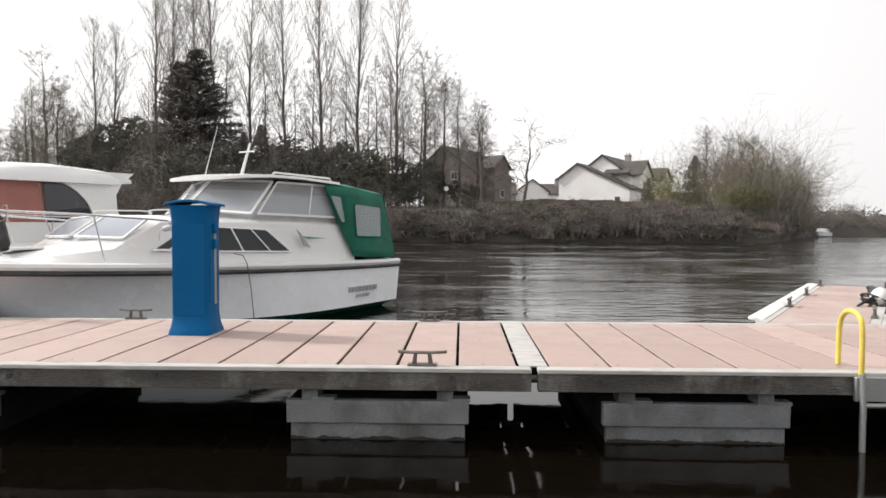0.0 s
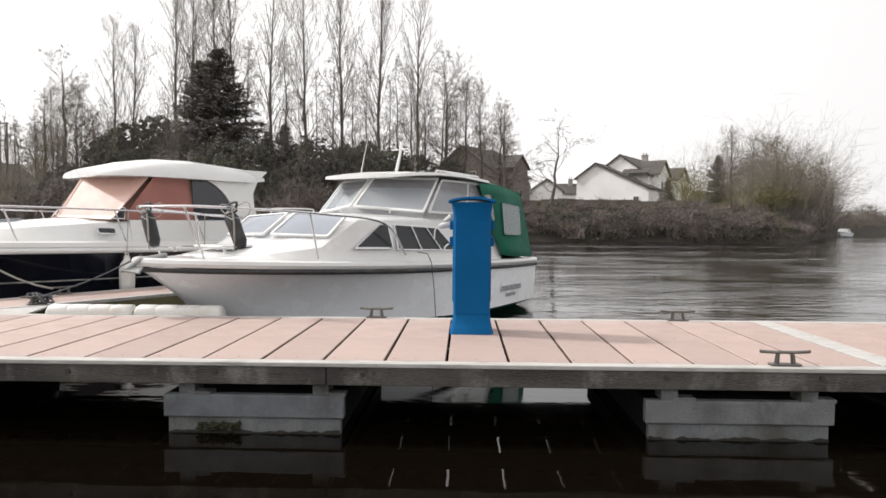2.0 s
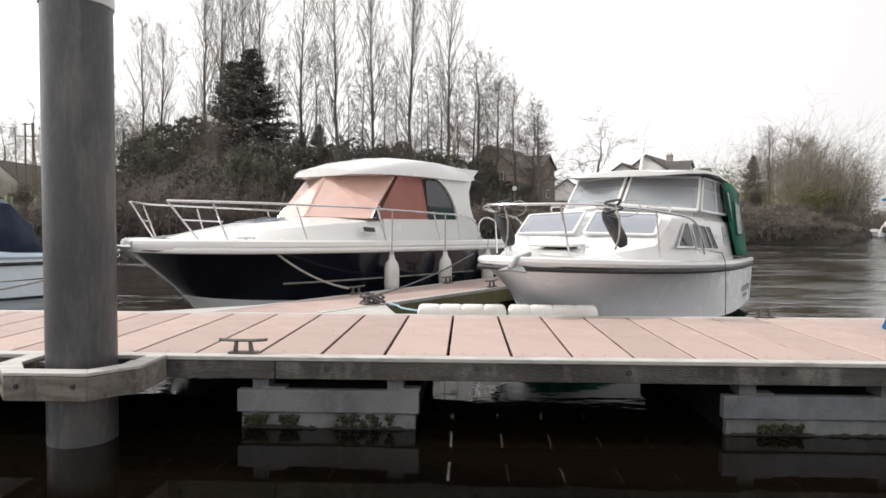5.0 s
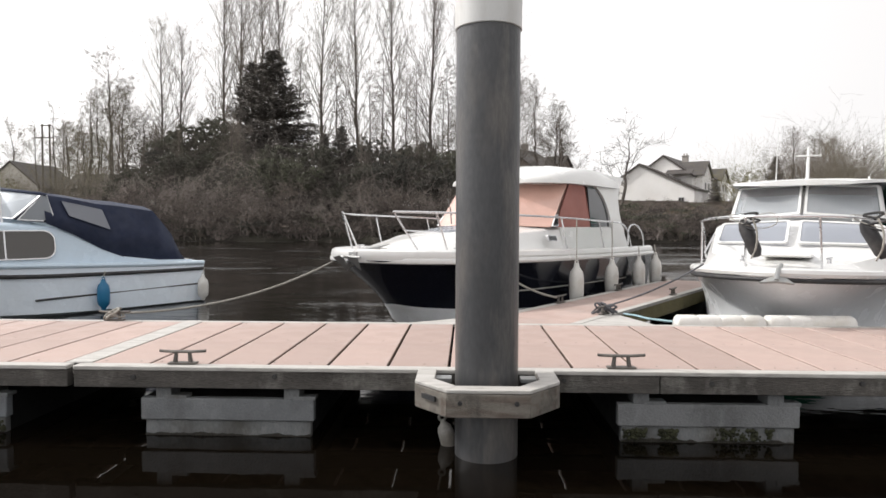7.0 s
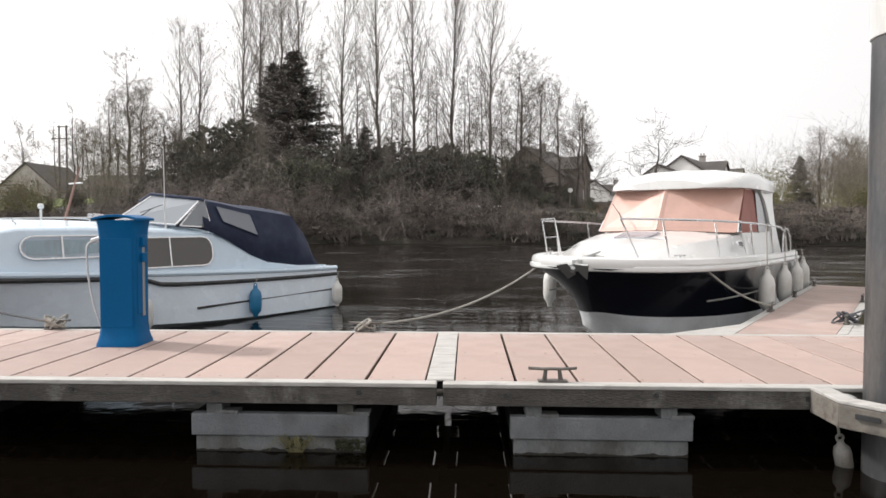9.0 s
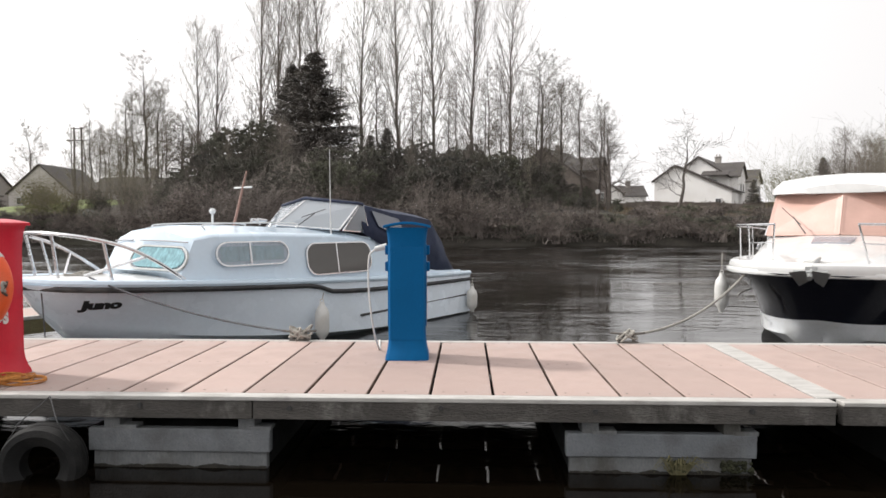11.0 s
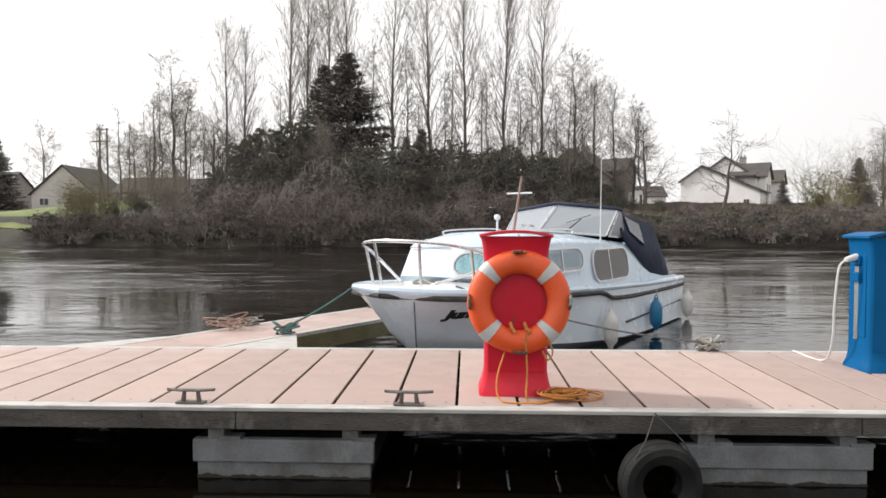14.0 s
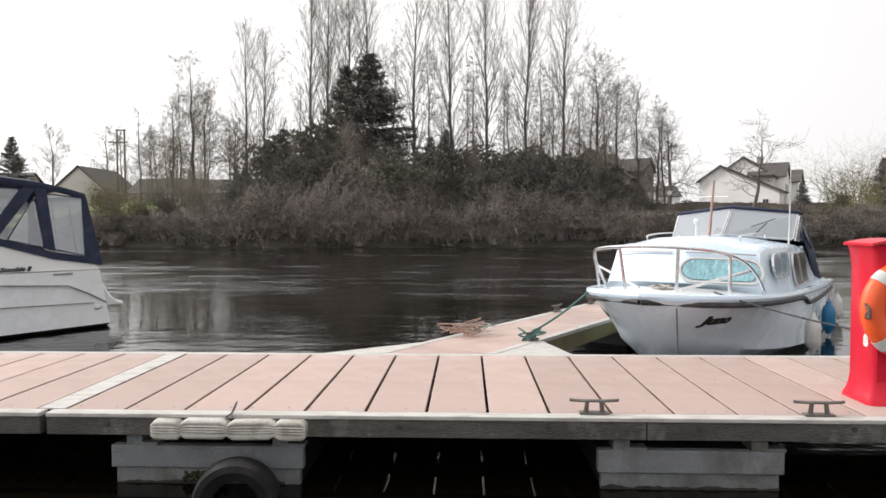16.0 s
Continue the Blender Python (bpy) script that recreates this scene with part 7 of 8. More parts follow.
def climber(seed, wide, high):
    """Dead trailing vines: stems that climb, arch over and hang down in curtains with short side twigs."""
    rs = random.Random(seed)
    t = thing("trailing_climber", "curtain of dry grey vines hanging over the thicket", "climber", group="hedgerow shrubs on the far bank")
    segs = []
    for k in range(34):
        az, rad = rs.uniform(0, 6.28), wide * 0.5 * math.sqrt(rs.random())
        top = high * rs.uniform(0.5, 1.0) * (1 - 0.35 * (rad / (wide * 0.5)) ** 2)
        p = vec([rad * math.cos(az), rad * math.sin(az), top])
        out = vec([math.cos(az + rs.gauss(0, 0.5)), math.sin(az + rs.gauss(0, 0.5)), 0.5])
        root = vec([p[0] * 0.5, p[1] * 0.5, -0.3])
        if k % 4 == 0:
            segs.append((root, (root + p) / 2 + vec([rs.gauss(0, 0.2), rs.gauss(0, 0.2), 0]), 0.05, 0.04))
            segs.append((segs[-1][1], p, 0.04, 0.025))
        drop = top * rs.uniform(0.35, 0.95)
        n = 7
        step = drop / n * 1.15
        for i in range(n):
            out = unit(out * 0.62 + vec([rs.gauss(0, 0.16), rs.gauss(0, 0.16), -0.42]))
            q = p + out * step
            r = 0.017 * (1 - 0.6 * i / n)
            segs.append((p, q, r, r * 0.85))
            for m in range(4):
                d = unit(vec([rs.gauss(0, 0.8), rs.gauss(0, 0.8), rs.gauss(-0.35, 0.5)]))
                a = p + (q - p) * rs.random()
                c = a + d * rs.uniform(0.2, 0.5)
                segs.append((a, c, 0.010, 0.008))
                segs.append((c, c + unit(d + vec([rs.gauss(0, 0.5), rs.gauss(0, 0.5), -0.5])) * rs.uniform(0.12, 0.35), 0.008, 0.006))
            p = q
    v, f = limbs_mesh(segs, 3)
    raw_part("vines", v, f, "vine", t)
    return t


vines = [(climber(201 + k, 3.6, 6.0), 6.0) for k in range(4)]
rs0 = random.Random(8)


def ramp(x, rows):
    for (x0, z0), (x1, z1) in zip(rows, rows[1:]):
        if x <= x1:
            return z0 + (z1 - z0) * max(0.0, (x - x0) / (x1 - x0))
    return rows[-1][1]


FRINGE = [(-60, 0.40), (-50, 0.46), (-46, 0.5), (-43, 0.8), (-41, 1.0), (-25, 1.0), (-23.6, 0.7), (-20.4, 0.7), (-19, 1.0), (-12, 1.0), (-8, 0.62), (-5, 0.40), (3, 0.34)]
spots_d, spots_b, spots_o = [], [], []
x = -54.0
while x < 2:                                       # the wooded stretch: two ranks of evergreen and thicket
    spots_d.append((x + rs0.uniform(-1, 1), 57 + rs0.uniform(0, 4), 2.0 + rs0.uniform(5.0, 7.5) * ramp(x, FRINGE)))
    spots_d.append((x + rs0.uniform(-1, 1), 63 + rs0.uniform(0, 5), 3.0 + rs0.uniform(5.5, 8.0) * ramp(x, FRINGE)))
    x += 3.2
x = -50.0
while x < -6:                                      # a low hedge behind the wood
    spots_d.append((x, 80 + rs0.uniform(-1, 2), rs0.uniform(8.2, 9.6)))
    for dx in (0.0, 1.3):
        spots_d.append((x + dx, 77 + rs0.uniform(-1, 1), land(x + dx, 77) + rs0.uniform(1.5, 2.4)))
    x += 2.6
x = -56.2
while x < 28:                                      # brown thickets down to the water
    f = ramp(x, FRINGE)
    spots_b.append((x + rs0.uniform(-0.8, 0.8), bank_line(x) + rs0.uniform(0.3, 1.2), rs0.uniform(2.0, 3.4)))
    spots_b.append((x + rs0.uniform(-0.8, 0.8), bank_line(x) + rs0.uniform(0.8, 2.4), 1.5 + rs0.uniform(2.2, 4.2) * f if x < 2 else rs0.uniform(2.0, 2.9)))
    if x < 3:
        spots_b.append((x + rs0.uniform(-0.8, 0.8), bank_line(x) + rs0.uniform(3.5, 5.5), 2.0 + rs0.uniform(2.6, 4.6) * f))
    else:
        spots_b.append((x + rs0.uniform(-0.8, 0.8), bank_line(x) + rs0.uniform(5, 9), rs0.uniform(3.2, 3.9)))
    x += 2.7
for xx, yy, tp in ((0.2, 80, 7.4), (1.6, 82, 7.0), (25, 54.4, 3.0), (27, 56.6, 3.5), (29, 59.6, 3.7), (31, 62.6, 3.7), (33, 65.4, 3.5), (23, 53.6, 2.9), (36, 70, 3.2), (26, 56, 3.4), (30, 61.4, 3.6), (27, 57.8, 4.2), (29, 60, 4.4), (27.4, 81, 6.0), (29.4, 78, 6.2), (28.6, 84, 6.4), (31, 79, 6.0), (24.6, 60, 4.0), (31.4, 63, 4.6), (34, 66, 4.4)):
    spots_d.append((xx, yy, tp))
for xx, yy, tp in ((-53.5, 53.5, 4.2), (-51.5, 54.5, 4.6), (-55.5, 57, 5.2), (-57.8, 60, 6.6), (-57.0, 58, 5.6), (-58.4, 63, 6.8), (25.2, 58, 5.4), (27.8, 61, 5.8), (23.0, 57, 4.2), (27.0, 83, 7.2), (29.6, 62, 5.8), (26.4, 60, 6.2)):
    spots_o.append((xx, yy, tp))
DOWN = [(30, 4.2), (40, 4.4), (46, 4.2), (54, 4.6), (69, 4.8), (110, 6.0)]
for k in range(34):                                # the bank running off downstream
    xx = 29 + k * 2.2
    spots_b.append((xx, bank_line(xx) + rs0.uniform(0.8, 3.0), ramp(xx, DOWN) * rs0.uniform(0.55, 0.8)))
    spots_b.append((xx + 1, bank_line(xx) + rs0.uniform(5, 10), ramp(xx, DOWN) * rs0.uniform(0.85, 1.1)))
spots_s, spots_i = [], []
for k in range(84):                                 # rough low growth on the slope below the gardens
    xx = 1.0 + 38.0 * k / 84
    yy = bank_line(xx) + (0.8, 2.2, 3.6, 5.0, 7.0, 10.0)[k % 6] + rs0.uniform(-0.5, 0.7)
    zz = land(xx, yy)
    (spots_i if k % 4 == 1 else spots_s).append((xx, yy, zz + rs0.uniform(0.55, 1.25)))
spots_v = []
x = -47.0
while x < -1.5:                                     # vines over the front of the wood
    f = ramp(x, FRINGE)
    drift = 0.5 + 0.5 * math.sin(x * 0.72 + 0.6) * math.cos(x * 0.23)
    if rs0.random() < drift:
        spots_v.append((x + rs0.uniform(-0.9, 0.9), 54.5 + rs0.uniform(0, 2.5), 2.0 + rs0.uniform(2.4, 4.6) * f))
    if rs0.random() < drift * 0.8:
        spots_v.append((x + rs0.uniform(-0.9, 0.9), 59.5 + rs0.uniform(0, 3), 3.0 + rs0.uniform(3.4, 6.4) * f))
    x += 1.9
for xx, yy, tp in ((-33.6, 56, 6.6), (-32.0, 55, 5.2), (-30.6, 57, 7.4), (-29.4, 55.5, 6.0), (-31.4, 60, 9.6), (-33.4, 61, 9.0)):
    spots_v.append((xx, yy, tp))                    # the broad dead curtain below the conifer
for k in range(200):                                # low growth hanging over the water's edge
    xx = -57.5 + 97.5 * k / 200
    yy = bank_line(xx) + (0.25, 0.9, 1.7, 2.8)[k % 4] + rs0.uniform(-0.15, 0.3)
    (spots_i if k % 3 == 1 else spots_s).append((xx, yy, land(xx, yy) + rs0.uniform(0.6, 1.3)))
# sideways slope and top slope, both read from the camera's starting place
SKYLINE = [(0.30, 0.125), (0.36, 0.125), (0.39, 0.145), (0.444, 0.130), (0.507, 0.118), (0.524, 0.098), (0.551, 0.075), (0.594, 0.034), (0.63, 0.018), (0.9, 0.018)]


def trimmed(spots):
    """Cuts the tops beyond x = 26 to a skyline fitted to the camera's view."""
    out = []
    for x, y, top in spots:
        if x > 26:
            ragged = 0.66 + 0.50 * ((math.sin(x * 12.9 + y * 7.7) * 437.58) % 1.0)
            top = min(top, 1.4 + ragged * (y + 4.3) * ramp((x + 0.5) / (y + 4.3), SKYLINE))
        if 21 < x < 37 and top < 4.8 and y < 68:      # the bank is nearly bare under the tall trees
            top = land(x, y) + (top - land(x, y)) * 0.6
        if top > land(x, y) + 0.3 and y > bank_line(x) + 0.2:
            out.append((x, y, top))
    return out


for k in range(46):
    xx = 29 + 18 * rs0.random()
    yy = bank_line(xx) + 1.5 + 12 * rs0.random()
    spots_b.append((xx, yy, 2.6 + 2.6 * rs0.random()))
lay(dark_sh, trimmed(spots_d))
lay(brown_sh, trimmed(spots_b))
lay(vines, spots_v)
low_b = [(shrub("bramble_thicket", "low sprawling bramble on the river bank", 161 + k, 4.6, 1.6, "brownleaf", 2600, 0.09, 30, "palebranch", 0.04), 1.6) for k in range(3)]
low_i = [(shrub("evergreen_shrub", "low sprawling ivy on the river bank", 171 + k, 4.2, 1.6, "ivy", 2600, 0.09, 14, "twig"), 1.6) for k in range(2)]
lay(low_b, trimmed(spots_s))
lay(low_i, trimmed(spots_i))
wet_b = [(shrub("riverside_tree", "many-stemmed bare riverside tree with brown twigs", 131 + k, 7.0, 9.0, "brownleaf", 1900, 0.05, 26, "twig", category="tree", spread=24), 9.0) for k in range(3)]
wet_o = [(shrub("riverside_tree", "many-stemmed riverside tree flushed yellow-green", 141 + k, 6.4, 8.0, "olive", 2600, 0.075, 22, "greentwig", category="tree", spread=28), 8.0) for k in range(2)]
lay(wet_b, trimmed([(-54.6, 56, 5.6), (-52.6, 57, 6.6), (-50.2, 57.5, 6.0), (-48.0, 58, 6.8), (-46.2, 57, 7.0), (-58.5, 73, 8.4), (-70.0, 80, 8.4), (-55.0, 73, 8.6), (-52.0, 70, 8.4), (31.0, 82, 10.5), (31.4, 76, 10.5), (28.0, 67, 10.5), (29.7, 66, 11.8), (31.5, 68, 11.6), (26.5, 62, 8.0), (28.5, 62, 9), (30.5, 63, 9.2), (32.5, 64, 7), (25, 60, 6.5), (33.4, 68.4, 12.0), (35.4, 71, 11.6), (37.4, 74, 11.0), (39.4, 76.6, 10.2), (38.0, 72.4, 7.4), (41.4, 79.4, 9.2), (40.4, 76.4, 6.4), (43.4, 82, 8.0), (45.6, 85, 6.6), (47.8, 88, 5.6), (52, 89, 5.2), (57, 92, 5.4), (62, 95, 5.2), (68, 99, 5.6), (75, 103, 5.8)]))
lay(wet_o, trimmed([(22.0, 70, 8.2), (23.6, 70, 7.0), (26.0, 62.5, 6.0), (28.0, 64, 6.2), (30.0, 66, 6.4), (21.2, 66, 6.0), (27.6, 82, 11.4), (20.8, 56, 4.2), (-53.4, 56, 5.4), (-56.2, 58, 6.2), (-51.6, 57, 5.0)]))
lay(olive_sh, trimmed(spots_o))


def conifer(seed, high, wide):
    rs = random.Random(seed)
    t = thing("conifer_tree", "dark broad conifer standing among bare trees", "tree")
    v, f = limbs_mesh([(vec([0, 0, -0.5]), vec([0, 0, high * 0.5]), 0.35, 0.2), (vec([0, 0, high * 0.5]), vec([0, 0, high]), 0.2, 0.03)], 8)
    raw_part("trunk", v, f, "bark", t)
    verts, faces, segs = [], [], []
    for k in range(560):
        u = rs.random() ** 1.45
        z = high * (0.10 + 0.885 * u)
        reach = (0.35 + wide * (1.0 - u) ** 0.80) * rs.uniform(0.60, 1.10)
        az = rs.uniform(0, 6.28)
        d = vec([math.cos(az), math.sin(az), 0])
        tip = vec([0, 0, z]) + d * reach + vec([0, 0, reach * (0.18 if u > 0.5 else -0.02)])
        root = vec([0, 0, z - reach * 0.10])
        segs.append((root, tip, 0.05, 0.012))
        for q in range(int(18 + reach * 14)):
            fr = rs.uniform(0.18, 1.0) ** 0.8
            p = root + (tip - root) * fr + vec([rs.gauss(0, 0.22), rs.gauss(0, 0.22), rs.gauss(-0.06, 0.12)])
            u1 = unit(d + vec([rs.gauss(0, 0.6), rs.gauss(0, 0.6), rs.gauss(-0.1, 0.3)]))
            w1 = unit(np.cross(u1, vec([rs.gauss(0, 0.4), rs.gauss(0, 0.4), 1])))
            s = rs.uniform(0.12, 0.28)
            k0 = len(verts)
            verts += [p - u1 * s, p + w1 * s * 0.4, p + u1 * s * 1.3, p - w1 * s * 0.4]
            faces.append((k0, k0 + 1, k0 + 2, k0 + 3))
    v, f = limbs_mesh(segs, 3)
    raw_part("limbwork", v, f, "bark", t)
    raw_part("foliage", verts, faces, "needle", t)
    return t


con = conifer(5, 17.8, 7.6)
con.matrix_basis = Matrix.Translation((-32.9, 75, land(-32.9, 75))) @ Matrix.Diagonal((1.06, 1.06, 1.06, 1))
# the copy at x 26.4 stands in for an ivy-clad tree
for xx, yy, h in ((-36.2, 77, 17.6), (-23.5, 70, 9.5), (-25.2, 69, 8.5), (-100, 106, 14), (-106, 108, 12), (26.0, 89, 4.4), (26.4, 72, 6.4)):
    c = copy_thing(con, Matrix.Identity(4))
    c.matrix_basis = Matrix.Translation((xx, yy, land(xx, yy))) @ Matrix.Rotation(xx, 4, "Z") @ Matrix.Diagonal((h / 17.8 * 0.75, h / 17.8 * 0.75, h / 17.8, 1))

# ---- houses ----
def gable_block(parent, x0, x1, y0, y1, z0, eave, ridge, along="y", wall="render", over=0.35, peak=None, eave_r=None):
    """A walled block with a pitched roof; along: the ridge's axis."""
    g = Geo()
    if along == "y":
        xm = (x0 + x1) / 2 if peak is None else peak
        right = eave if eave_r is None else eave_r
        prof = [(x0, z0), (x1, z0), (x1, right), (xm, ridge), (x0, eave)]
        g.loft([[(x, y, z) for x, z in prof] for y in (y0, y1)])
    else:
        ym = (y0 + y1) / 2
        prof = [(y0, z0), (y1, z0), (y1, eave), (ym, ridge), (y0, eave)]
        g.loft([[(x, y, z) for y, z in prof] for x in (x0, x1)])
    part("wall", g, wall, parent, smooth=False)
    for s in (-1, 1):
        g = Geo()
        if along == "y":
            xe = x0 - over if s < 0 else x1 + over
            ze = (eave - (ridge - eave) / (xm - x0) * over) if s < 0 else (right - (ridge - right) / (x1 - xm) * over)
            g.slab([(xm, y0 - over, ridge + 0.02), (xe, y0 - over, ze + 0.02), (xe, y1 + over, ze + 0.02), (xm, y1 + over, ridge + 0.02)], (0, 0, 0.16))
        else:
            ym, ye = (y0 + y1) / 2, (y0 - over if s < 0 else y1 + over)
            k = (ridge - eave) / ((y1 - y0) / 2)
            ze = eave - k * over
            g.slab([(x0 - over, ym, ridge + 0.02), (x0 - over, ye, ze + 0.02), (x1 + over, ye, ze + 0.02), (x1 + over, ym, ridge + 0.02)], (0, 0, 0.16))
        part("roof", g, "slate", parent, smooth=False)
    if along == "y":
        g = Geo()
        for s, xe in ((-1, x0 - over), (1, x1 + over)):
            ze = (eave - (ridge - eave) / (xm - x0) * over) if s < 0 else (right - (ridge - right) / (x1 - xm) * over)
            g.slab([(xm, y0 - over - 0.03, ridge + 0.2), (xe, y0 - over - 0.03, ze + 0.2), (xe, y0 - over - 0.03, ze - 0.08), (xm, y0 - over - 0.03, ridge - 0.08)], (0, 0.03, 0))
        part("bargeboard", g, "fascia", parent, smooth=False)


def house_window(parent, x, y, z, w=1.1, h=1.2):
    g = Geo()
    g.box((x, y, z), (w, 0.10, h))
    fr = part("window", g, "sleeve", parent, smooth=False)
    g = Geo()
    for s in (-1, 1):
        g.box((x + s * w * 0.235, y - 0.05, z), (w * 0.40, 0.02, h * 0.84))
    part("pane", g, "pane", fr, smooth=False)


def chimney(parent, x, y, z0, z1, w=0.9):
    g = Geo()
    g.box((x, y, (z0 + z1) / 2), (w, 0.7, z1 - z0))
    g.box((x, y, z1), (w + 0.16, 0.86, 0.15))
    for s in (-0.22, 0.22):
        g.cyl((x + s, y, z1), (x + s, y, z1 + 0.45), 0.12, 0.10, 8)
    part("chimney", g, "greyrender", parent, smooth=False)


HOUSE_TURN = radians(-32)
hs = thing("house", "white rendered two-storey house with dark tiled roofs", "house", Matrix.Translation((21.2, 97.2, 0)) @ Matrix.Rotation(HOUSE_TURN, 4, "Z"), group="houses on the far bank")
gable_block(hs, -4.3, 4.3, 0, 13, 2.8, 9.1, 12.2)
gable_block(hs, -5.7, 5.4, -3.5, 5, 2.8, 8.6, 10.75, peak=-2.6, eave_r=6.9)
gable_block(hs, 0, 5.4, 1.5, 7.5, 2.8, 9.3, 11.4, along="x")
gable_block(hs, 0, 6.6, 8.5, 14.5, 2.8, 8.8, 10.7, along="x")
g = Geo()
g.slab([(0.6, -1.5, 9.2), (4.5, -1.5, 9.2), (4.5, 0.02, 9.9), (0.6, 0.02, 9.9)], (0, 0, 0.14))
part("roof", g, "slate", hs, smooth=False)
chimney(hs, 0.9, 9.5, 11.4, 13.0)
house_window(hs, 3.6, -3.56, 5.2, 0.8, 1.0)
house_window(hs, 2.2, -0.04, 8.2, 0.9, 0.9)
for yy in (3.4, 5.6, 10.5, 12.6):
    g = Geo()
    g.box((5.42 if yy < 8 else 6.62, yy, 7.6), (0.08, 1.0, 1.2))
    fr = part("window", g, "sleeve", hs, smooth=False)
    g = Geo()
    g.box((5.47 if yy < 8 else 6.67, yy, 7.6), (0.02, 0.8, 1.0))
    part("pane", g, "pane", fr, smooth=False)
hd = thing("house", "two-storey brown rendered house behind the trees", "house", Matrix.Translation((-3.3, 92.0, 0)) @ Matrix.Rotation(HOUSE_TURN, 4, "Z"), group="houses on the far bank")
gable_block(hd, -3.4, 6.1, 0, 10, 2.8, 10.3, 13.0, peak=0.0, eave_r=8.6, wall="brownrender")
gable_block(hd, 2.0, 7.6, 2.0, 6.4, 2.8, 9.8, 11.5, along="x", wall="brownrender")
chimney(hd, 0.0, 6.0, 12.4, 14.0)
house_window(hd, 2.0, -0.06, 8.6)
house_window(hd, -1.4, -0.06, 8.6)
house_window(hd, 5.2, 1.94, 5.8, 1.3, 1.2)
g = Geo()
g.box((7.62, 4.2, 6.0), (0.08, 1.2, 1.2))
fr = part("window", g, "sleeve", hd, smooth=False)
g = Geo()
g.box((7.67, 4.2, 6.0), (0.02, 1.0, 1.0))
part("pane", g, "pane", fr, smooth=False)
hf = thing("house", "small white rendered house with grey roof in the distance", "house", group="houses on the far bank")
gable_block(hf, 10.5, 17.0, 128, 138, 3.3, 8.2, 10.6)
gable_block(hf, 16.5, 22.5, 131, 138, 3.3, 7.9, 10.0, along="x")
chimney(hf, 19.5, 134, 9.6, 11.0)
hg = thing("house", "small pale rendered house with brown roof in the distance", "house", group="houses on the far bank")
gable_block(hg, 3.0, 10.0, 124, 131, 3.3, 7.6, 9.8, along="x", wall="greyrender")
hl = thing("bungalow", "pale rendered bungalow with grey tiled roof beyond the lawn", "house", group="houses on the far bank")
gable_block(hl, -94.6, -83.2, 107, 119, 4.0, 7.4, 12.3, along="y", wall="palerender")
gable_block(hl, -82.2, -71.5, 111, 120, 4.0, 7.8, 10.6, along="x", wall="palerender")
house_window(hl, -92.3, 106.94, 6.0, 1.7, 1.3)
house_window(hl, -86, 106.94, 6.0, 1.5, 1.3)
house_window(hl, -78.5, 110.94, 6.0, 1.6, 1.2)
chimney(hl, -72.5, 115, 10.0, 12.2)
hk = thing("bungalow", "grey roofed bungalow behind bare trees", "house", group="houses on the far bank")
gable_block(hk, -69.0, -56.0, 104, 112, 4.0, 7.4, 9.8, along="x", wall="greyrender")
house_window(hk, -62, 103.94, 6.0, 1.6, 1.2)
house_window(hk, -66.5, 103.94, 6.0, 1.6, 1.2)
hm = thing("house", "dark house with a steep roof at the lawn's edge", "house", group="houses on the far bank")
gable_block(hm, -112, -101, 108, 118, 4.0, 8.0, 11.6, along="x", wall="greyrender")

# fence on top of the bank, with posts and boards
fn = thing("garden_fence", "low brown board fence along the top of the bank", "fence")
for k in range(30):
    x0 = 3.5 + k * 1.15
    g = Geo()
    z = land(x0, 88)
    g.box((x0 + 0.57, 88, z + 0.55), (1.1, 0.05, 1.1))
    part("panel", g, "fence", fn, smooth=False)
    g = Geo()
    g.box((x0, 88.02, z + 0.6), (0.10, 0.10, 1.25))
    part("post", g, "fence", fn, smooth=False)
lf = thing("garden_wall", "low grey wall across the lawn", "wall")
for k in range(14):
    g = Geo()
    xx = -96 + k * 2.05
    g.box((xx, 74, land(xx, 74) + 0.35), (2.0, 0.12, 0.8))
    part("panel", g, "greyrender", lf, smooth=False)

# lawn at the left end
g = Geo()
nx, ny = 34, 14
g.add([(-125 + 2.05 * i, 53.2 + 3.4 * j, land(-125 + 2.05 * i, 53.2 + 3.4 * j) + 0.03 + 0.04 * random.random()) for j in range(ny) for i in range(nx)],
      [(j * nx + i, j * nx + i + 1, (j + 1) * nx + i + 1, (j + 1) * nx + i) for j in range(ny - 1) for i in range(nx - 1)])
lawn_m = mat("mown_grass", (0.12, 0.16, 0.04), 0.95, vary=0.2, scale=0.4, fine=4, bump=0.5, bump_scale=6, stain=(0.20, 0.19, 0.07), stain_amt=0.5, stain_scale=0.3)
tagged(part("lawn", g, lawn_m), "bright mown lawn sloping down to the river", "lawn", kind="structure")

# timber pole pair with crossarms
up = thing("power_pole", "twin wooden power poles with a crossarm", "pole", Matrix.Translation((-75.6, 96.5, land(-75.6, 96.5))) @ Matrix.Scale(1.18, 4))
for x in (-0.55, 0.55):
    g = Geo()
    g.cyl((x, 0, -0.5), (x * 0.9, 0, 11.4), 0.15, 0.11, 8)
    part("pole", g, "bark", up)
for cx, cz, cw in ((-0.3, 9.6, 2.6), (0.0, 11.2, 1.6)):
    g = Geo()
    g.box((cx, 0, cz), (cw, 0.12, 0.14))
    part("crossarm", g, "bark", up)
g = Geo()
for x in (-1.4, -0.3, 0.9):
    g.cyl((x, 0, 9.7), (x, 0, 9.95), 0.06, 0.04, 6)
part("insulators", g, "sleeve", up)

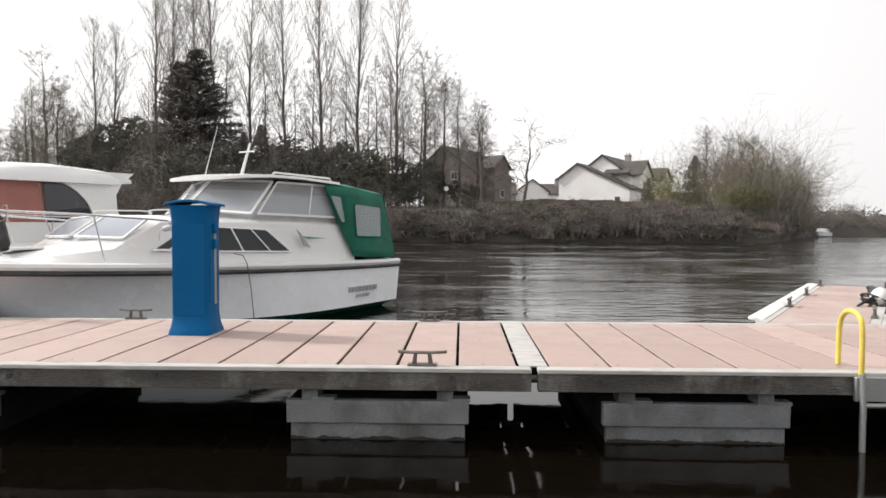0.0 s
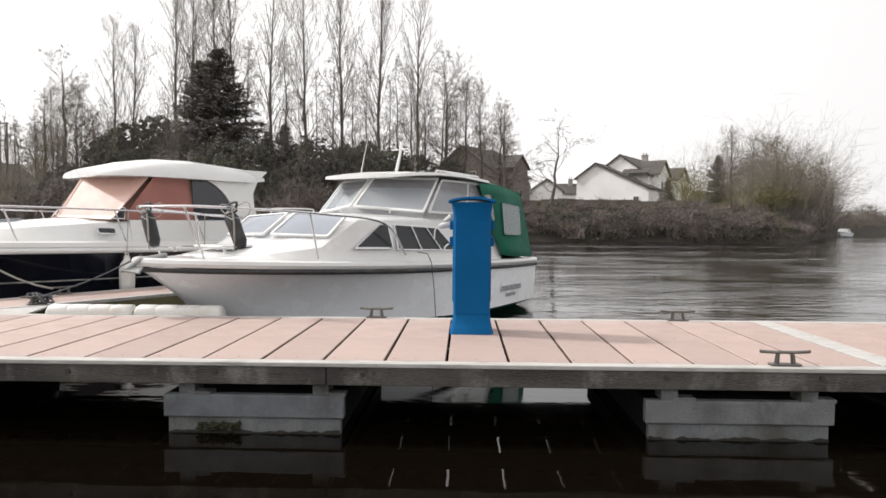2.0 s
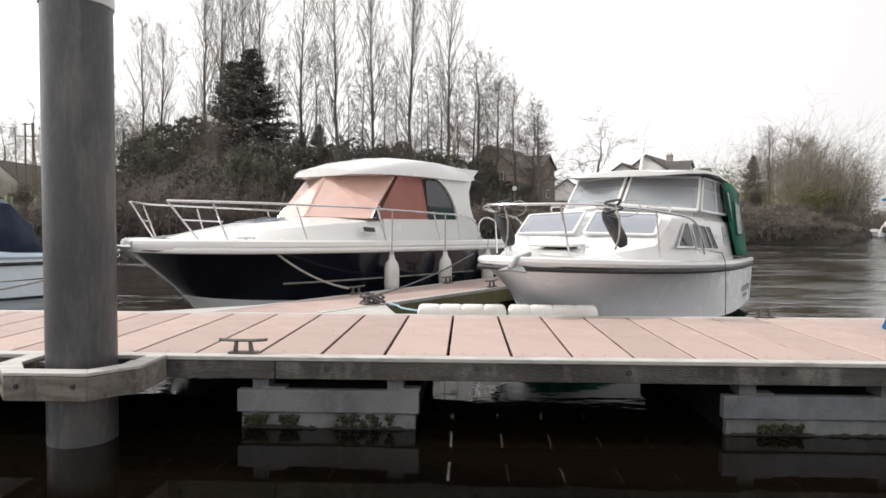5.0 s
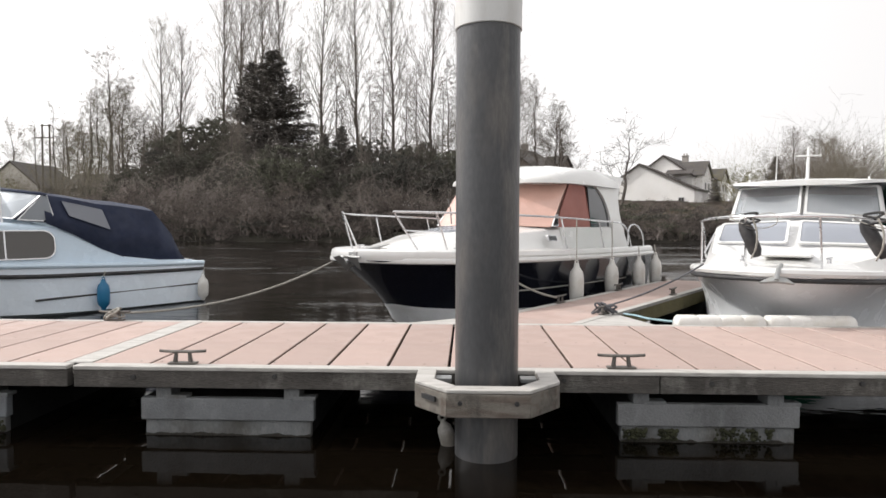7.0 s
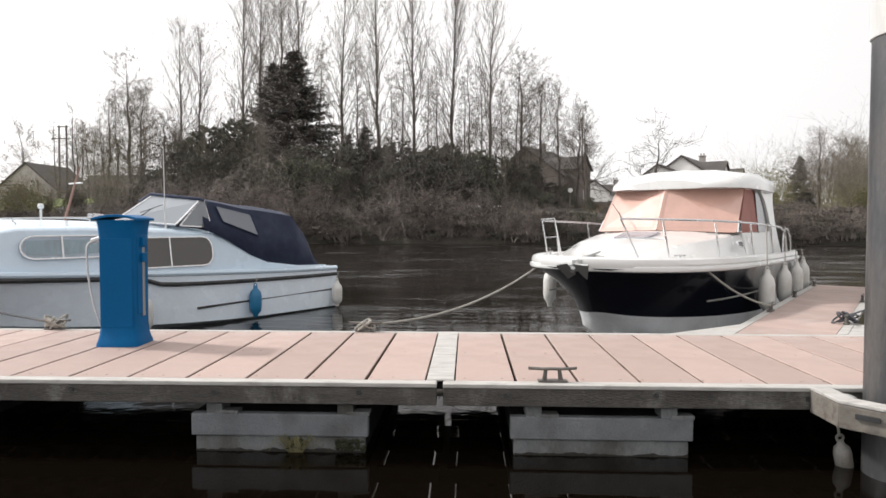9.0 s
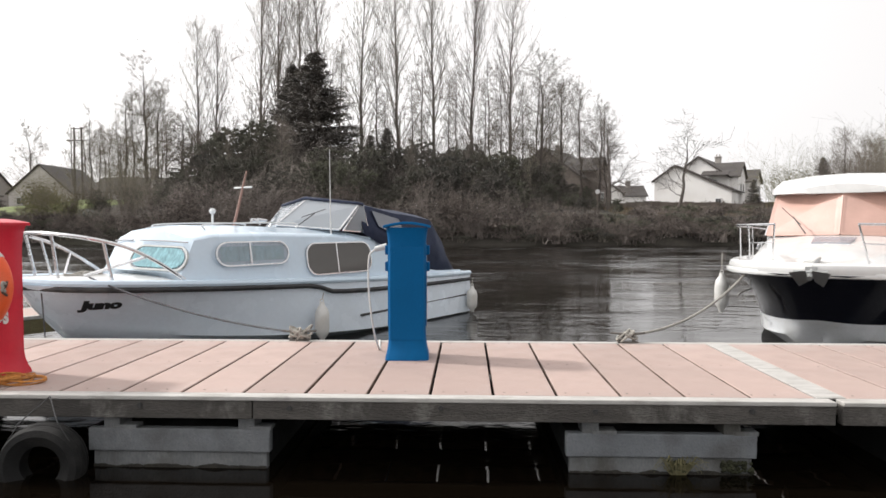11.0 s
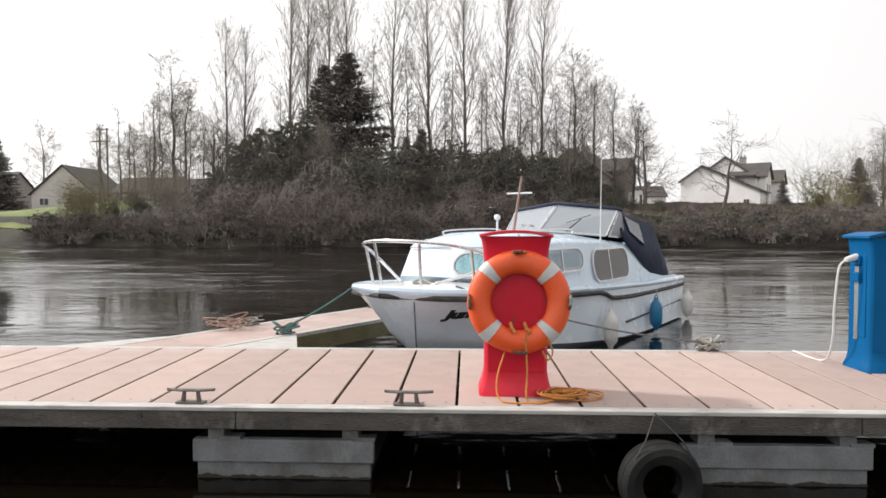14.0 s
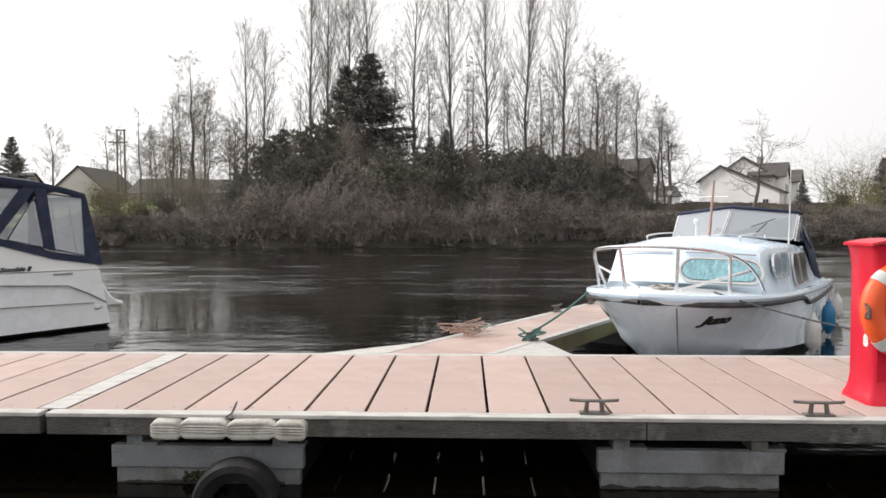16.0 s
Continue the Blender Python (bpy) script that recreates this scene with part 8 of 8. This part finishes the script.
# small white boat on the far bank, and a sign by the trees
fb = thing("small_boat", "small white motor boat moored at the far bank", "boat", Matrix.Translation((47.8, 83.4, 0.02)) @ Matrix.Rotation(radians(228), 4, "Z") @ Matrix.Diagonal((1.1, 1.1, 0.9, 1)), "moored boats")
f_sheer = hull(fb, 3.6, 0.75, 0.75, 0.6, 0.4, 0.1, 0.3, ["hullwhite", "greybottom"])
deck_of(fb, f_sheer, "white", 0.05, lift=0.02)
shell(fb, "cuddy", [arch(0.9, 0.6, 0.5, 0.6, 1.15, 0.05), arch(2.2, 0.55, 0.45, 0.62, 1.2, 0.05), arch(2.8, 0.4, 0.3, 0.66, 0.8, 0.03)], "white")
for s in (1, -1):
    window(fb, [(1.1, s * 0.585, 0.8), (2.0, s * 0.555, 0.82), (1.95, s * 0.475, 1.1), (1.1, s * 0.515, 1.08)], 0.05, 0.03, 0.01, "pane", out=(0, s, 0.2))
lp = thing("sign_post", "small round white sign on a post by the trees", "sign", Matrix.Translation((-2.0, 58.0, land(-2, 58))))
g = Geo()
g.cyl((0, 0, -0.3), (0, 0, 2.2), 0.04, 0.04, 8)
part("post", g, "fence", lp)
g = Geo()
g.spin([(0.001, 0), (0.22, 0), (0.22, 0.03), (0.001, 0.03)], (0, -0.06, 2.1), 20, Matrix.Rotation(radians(90), 4, "X"))
part("disc", g, "sleeve", lp)

# far low wood on the horizon
wood = []
rs1 = random.Random(21)
verts, faces = [], []
for k in range(90):
    xx = 90 + k * 4.5 + rs1.uniform(-2, 2)
    leafy(verts, faces, rs1, (xx, 180 + rs1.uniform(-8, 30) + k * 0.8, 3.2), (6, 5, rs1.uniform(3.5, 6.5)), 130, 0.55, 0.8, 0.3)
for k in range(60):
    xx = -190 + k * 2.2 + rs1.uniform(-2, 2)
    leafy(verts, faces, rs1, (xx, 150 + rs1.uniform(-8, 20), 5.0), (4, 4, rs1.uniform(3, 6)), 130, 0.5, 0.8, 0.3)
me = bpy.data.meshes.new("far_wood")
me.from_pydata(verts, [], faces)
me.materials.append(M["brownleaf"])
tagged(new("far_wood", me), "distant grey brown woodland on the horizon", "woodland", kind="stuff")

# dry grass on the slope below the garden fence
rg = random.Random(41)
verts, faces = [], []
for k in range(15000):
    xx = rg.uniform(1.0, 30.0)
    yy = bank_line(xx) + 0.8 + rg.random() ** 1.2 * 30
    zz = land(xx, yy)
    a, h, wd = rg.uniform(0, 6.28), rg.uniform(0.15, 0.5), rg.uniform(0.02, 0.05)
    lx, ly = rg.gauss(0, 0.14), rg.gauss(-0.05, 0.14)
    k0 = len(verts)
    verts += [(xx - wd * math.cos(a), yy - wd * math.sin(a), zz - 0.05), (xx + wd * math.cos(a), yy + wd * math.sin(a), zz - 0.05), (xx + lx, yy + ly, zz + h)]
    faces.append((k0, k0 + 1, k0 + 2))
me = bpy.data.meshes.new("bank_grass")
me.from_pydata(verts, [], faces)
me.materials.append(M["drygrass"])
tagged(new("bank_grass", me), "dry tan grass on the slope below the fence", "grass", kind="stuff")

# ---- deck boards, last: one object each, with open gaps between them ----
PITCH = 0.4105
board_meshes = {}


def board(x0, x1):
    w = round(x1 - x0, 3)
    if w not in board_meshes:
        g = Geo()
        e = 0.006
        zs = 0.05
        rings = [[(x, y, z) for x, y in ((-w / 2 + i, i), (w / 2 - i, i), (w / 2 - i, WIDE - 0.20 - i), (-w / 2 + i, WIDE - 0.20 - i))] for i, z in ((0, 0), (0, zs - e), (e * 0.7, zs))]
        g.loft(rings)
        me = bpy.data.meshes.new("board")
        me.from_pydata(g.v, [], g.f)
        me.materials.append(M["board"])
        me.materials.append(M["boardside"])
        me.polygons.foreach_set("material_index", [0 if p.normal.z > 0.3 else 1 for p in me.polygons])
        board_meshes[w] = me
    ob = new("board", board_meshes[w])
    ob.parent = pont
    ob.location = ((x0 + x1) / 2, 0.102, 0.452 + random.uniform(-0.001, 0.001))


GAP = 0.010
KNOTS = ((0, -0.105), (5, -2.151), (10, -4.26), (15, -6.31), (23, -9.771), (28, -11.905))   # board number and seam x, placed to fit the camera's view


def seam(k):
    for (k0, x0), (k1, x1) in zip(KNOTS, KNOTS[1:]):
        if k <= k1:
            return round(x0 + (x1 - x0) * (k - k0) / (k1 - k0), 3)


for a, b in MODULES:
    for k in range(28):
        if a == -12.0:
            board(seam(k + 1) + GAP, seam(k) - GAP)
        else:
            p = 11.8 / 28
            board(round(b - 0.097 - p * (k + 1), 3) + GAP, round(b - 0.097 - p * k, 3) - GAP)
screw = Geo()
for a, b in MODULES:
    x = a + 0.3
    while x < b - 0.1:
        for yy in (0.17, 1.08, WIDE - 0.17):
            for dx in (-0.13, 0.13):
                screw.spin([(0.001, 0.0), (0.0078, 0.0), (0.0078, 0.001), (0.001, 0.0012)], (x + dx, yy, 0.5035), 6)
        x += PITCH
tagged(part("deck_screws", screw, "castiron", pont), kind="stuff")
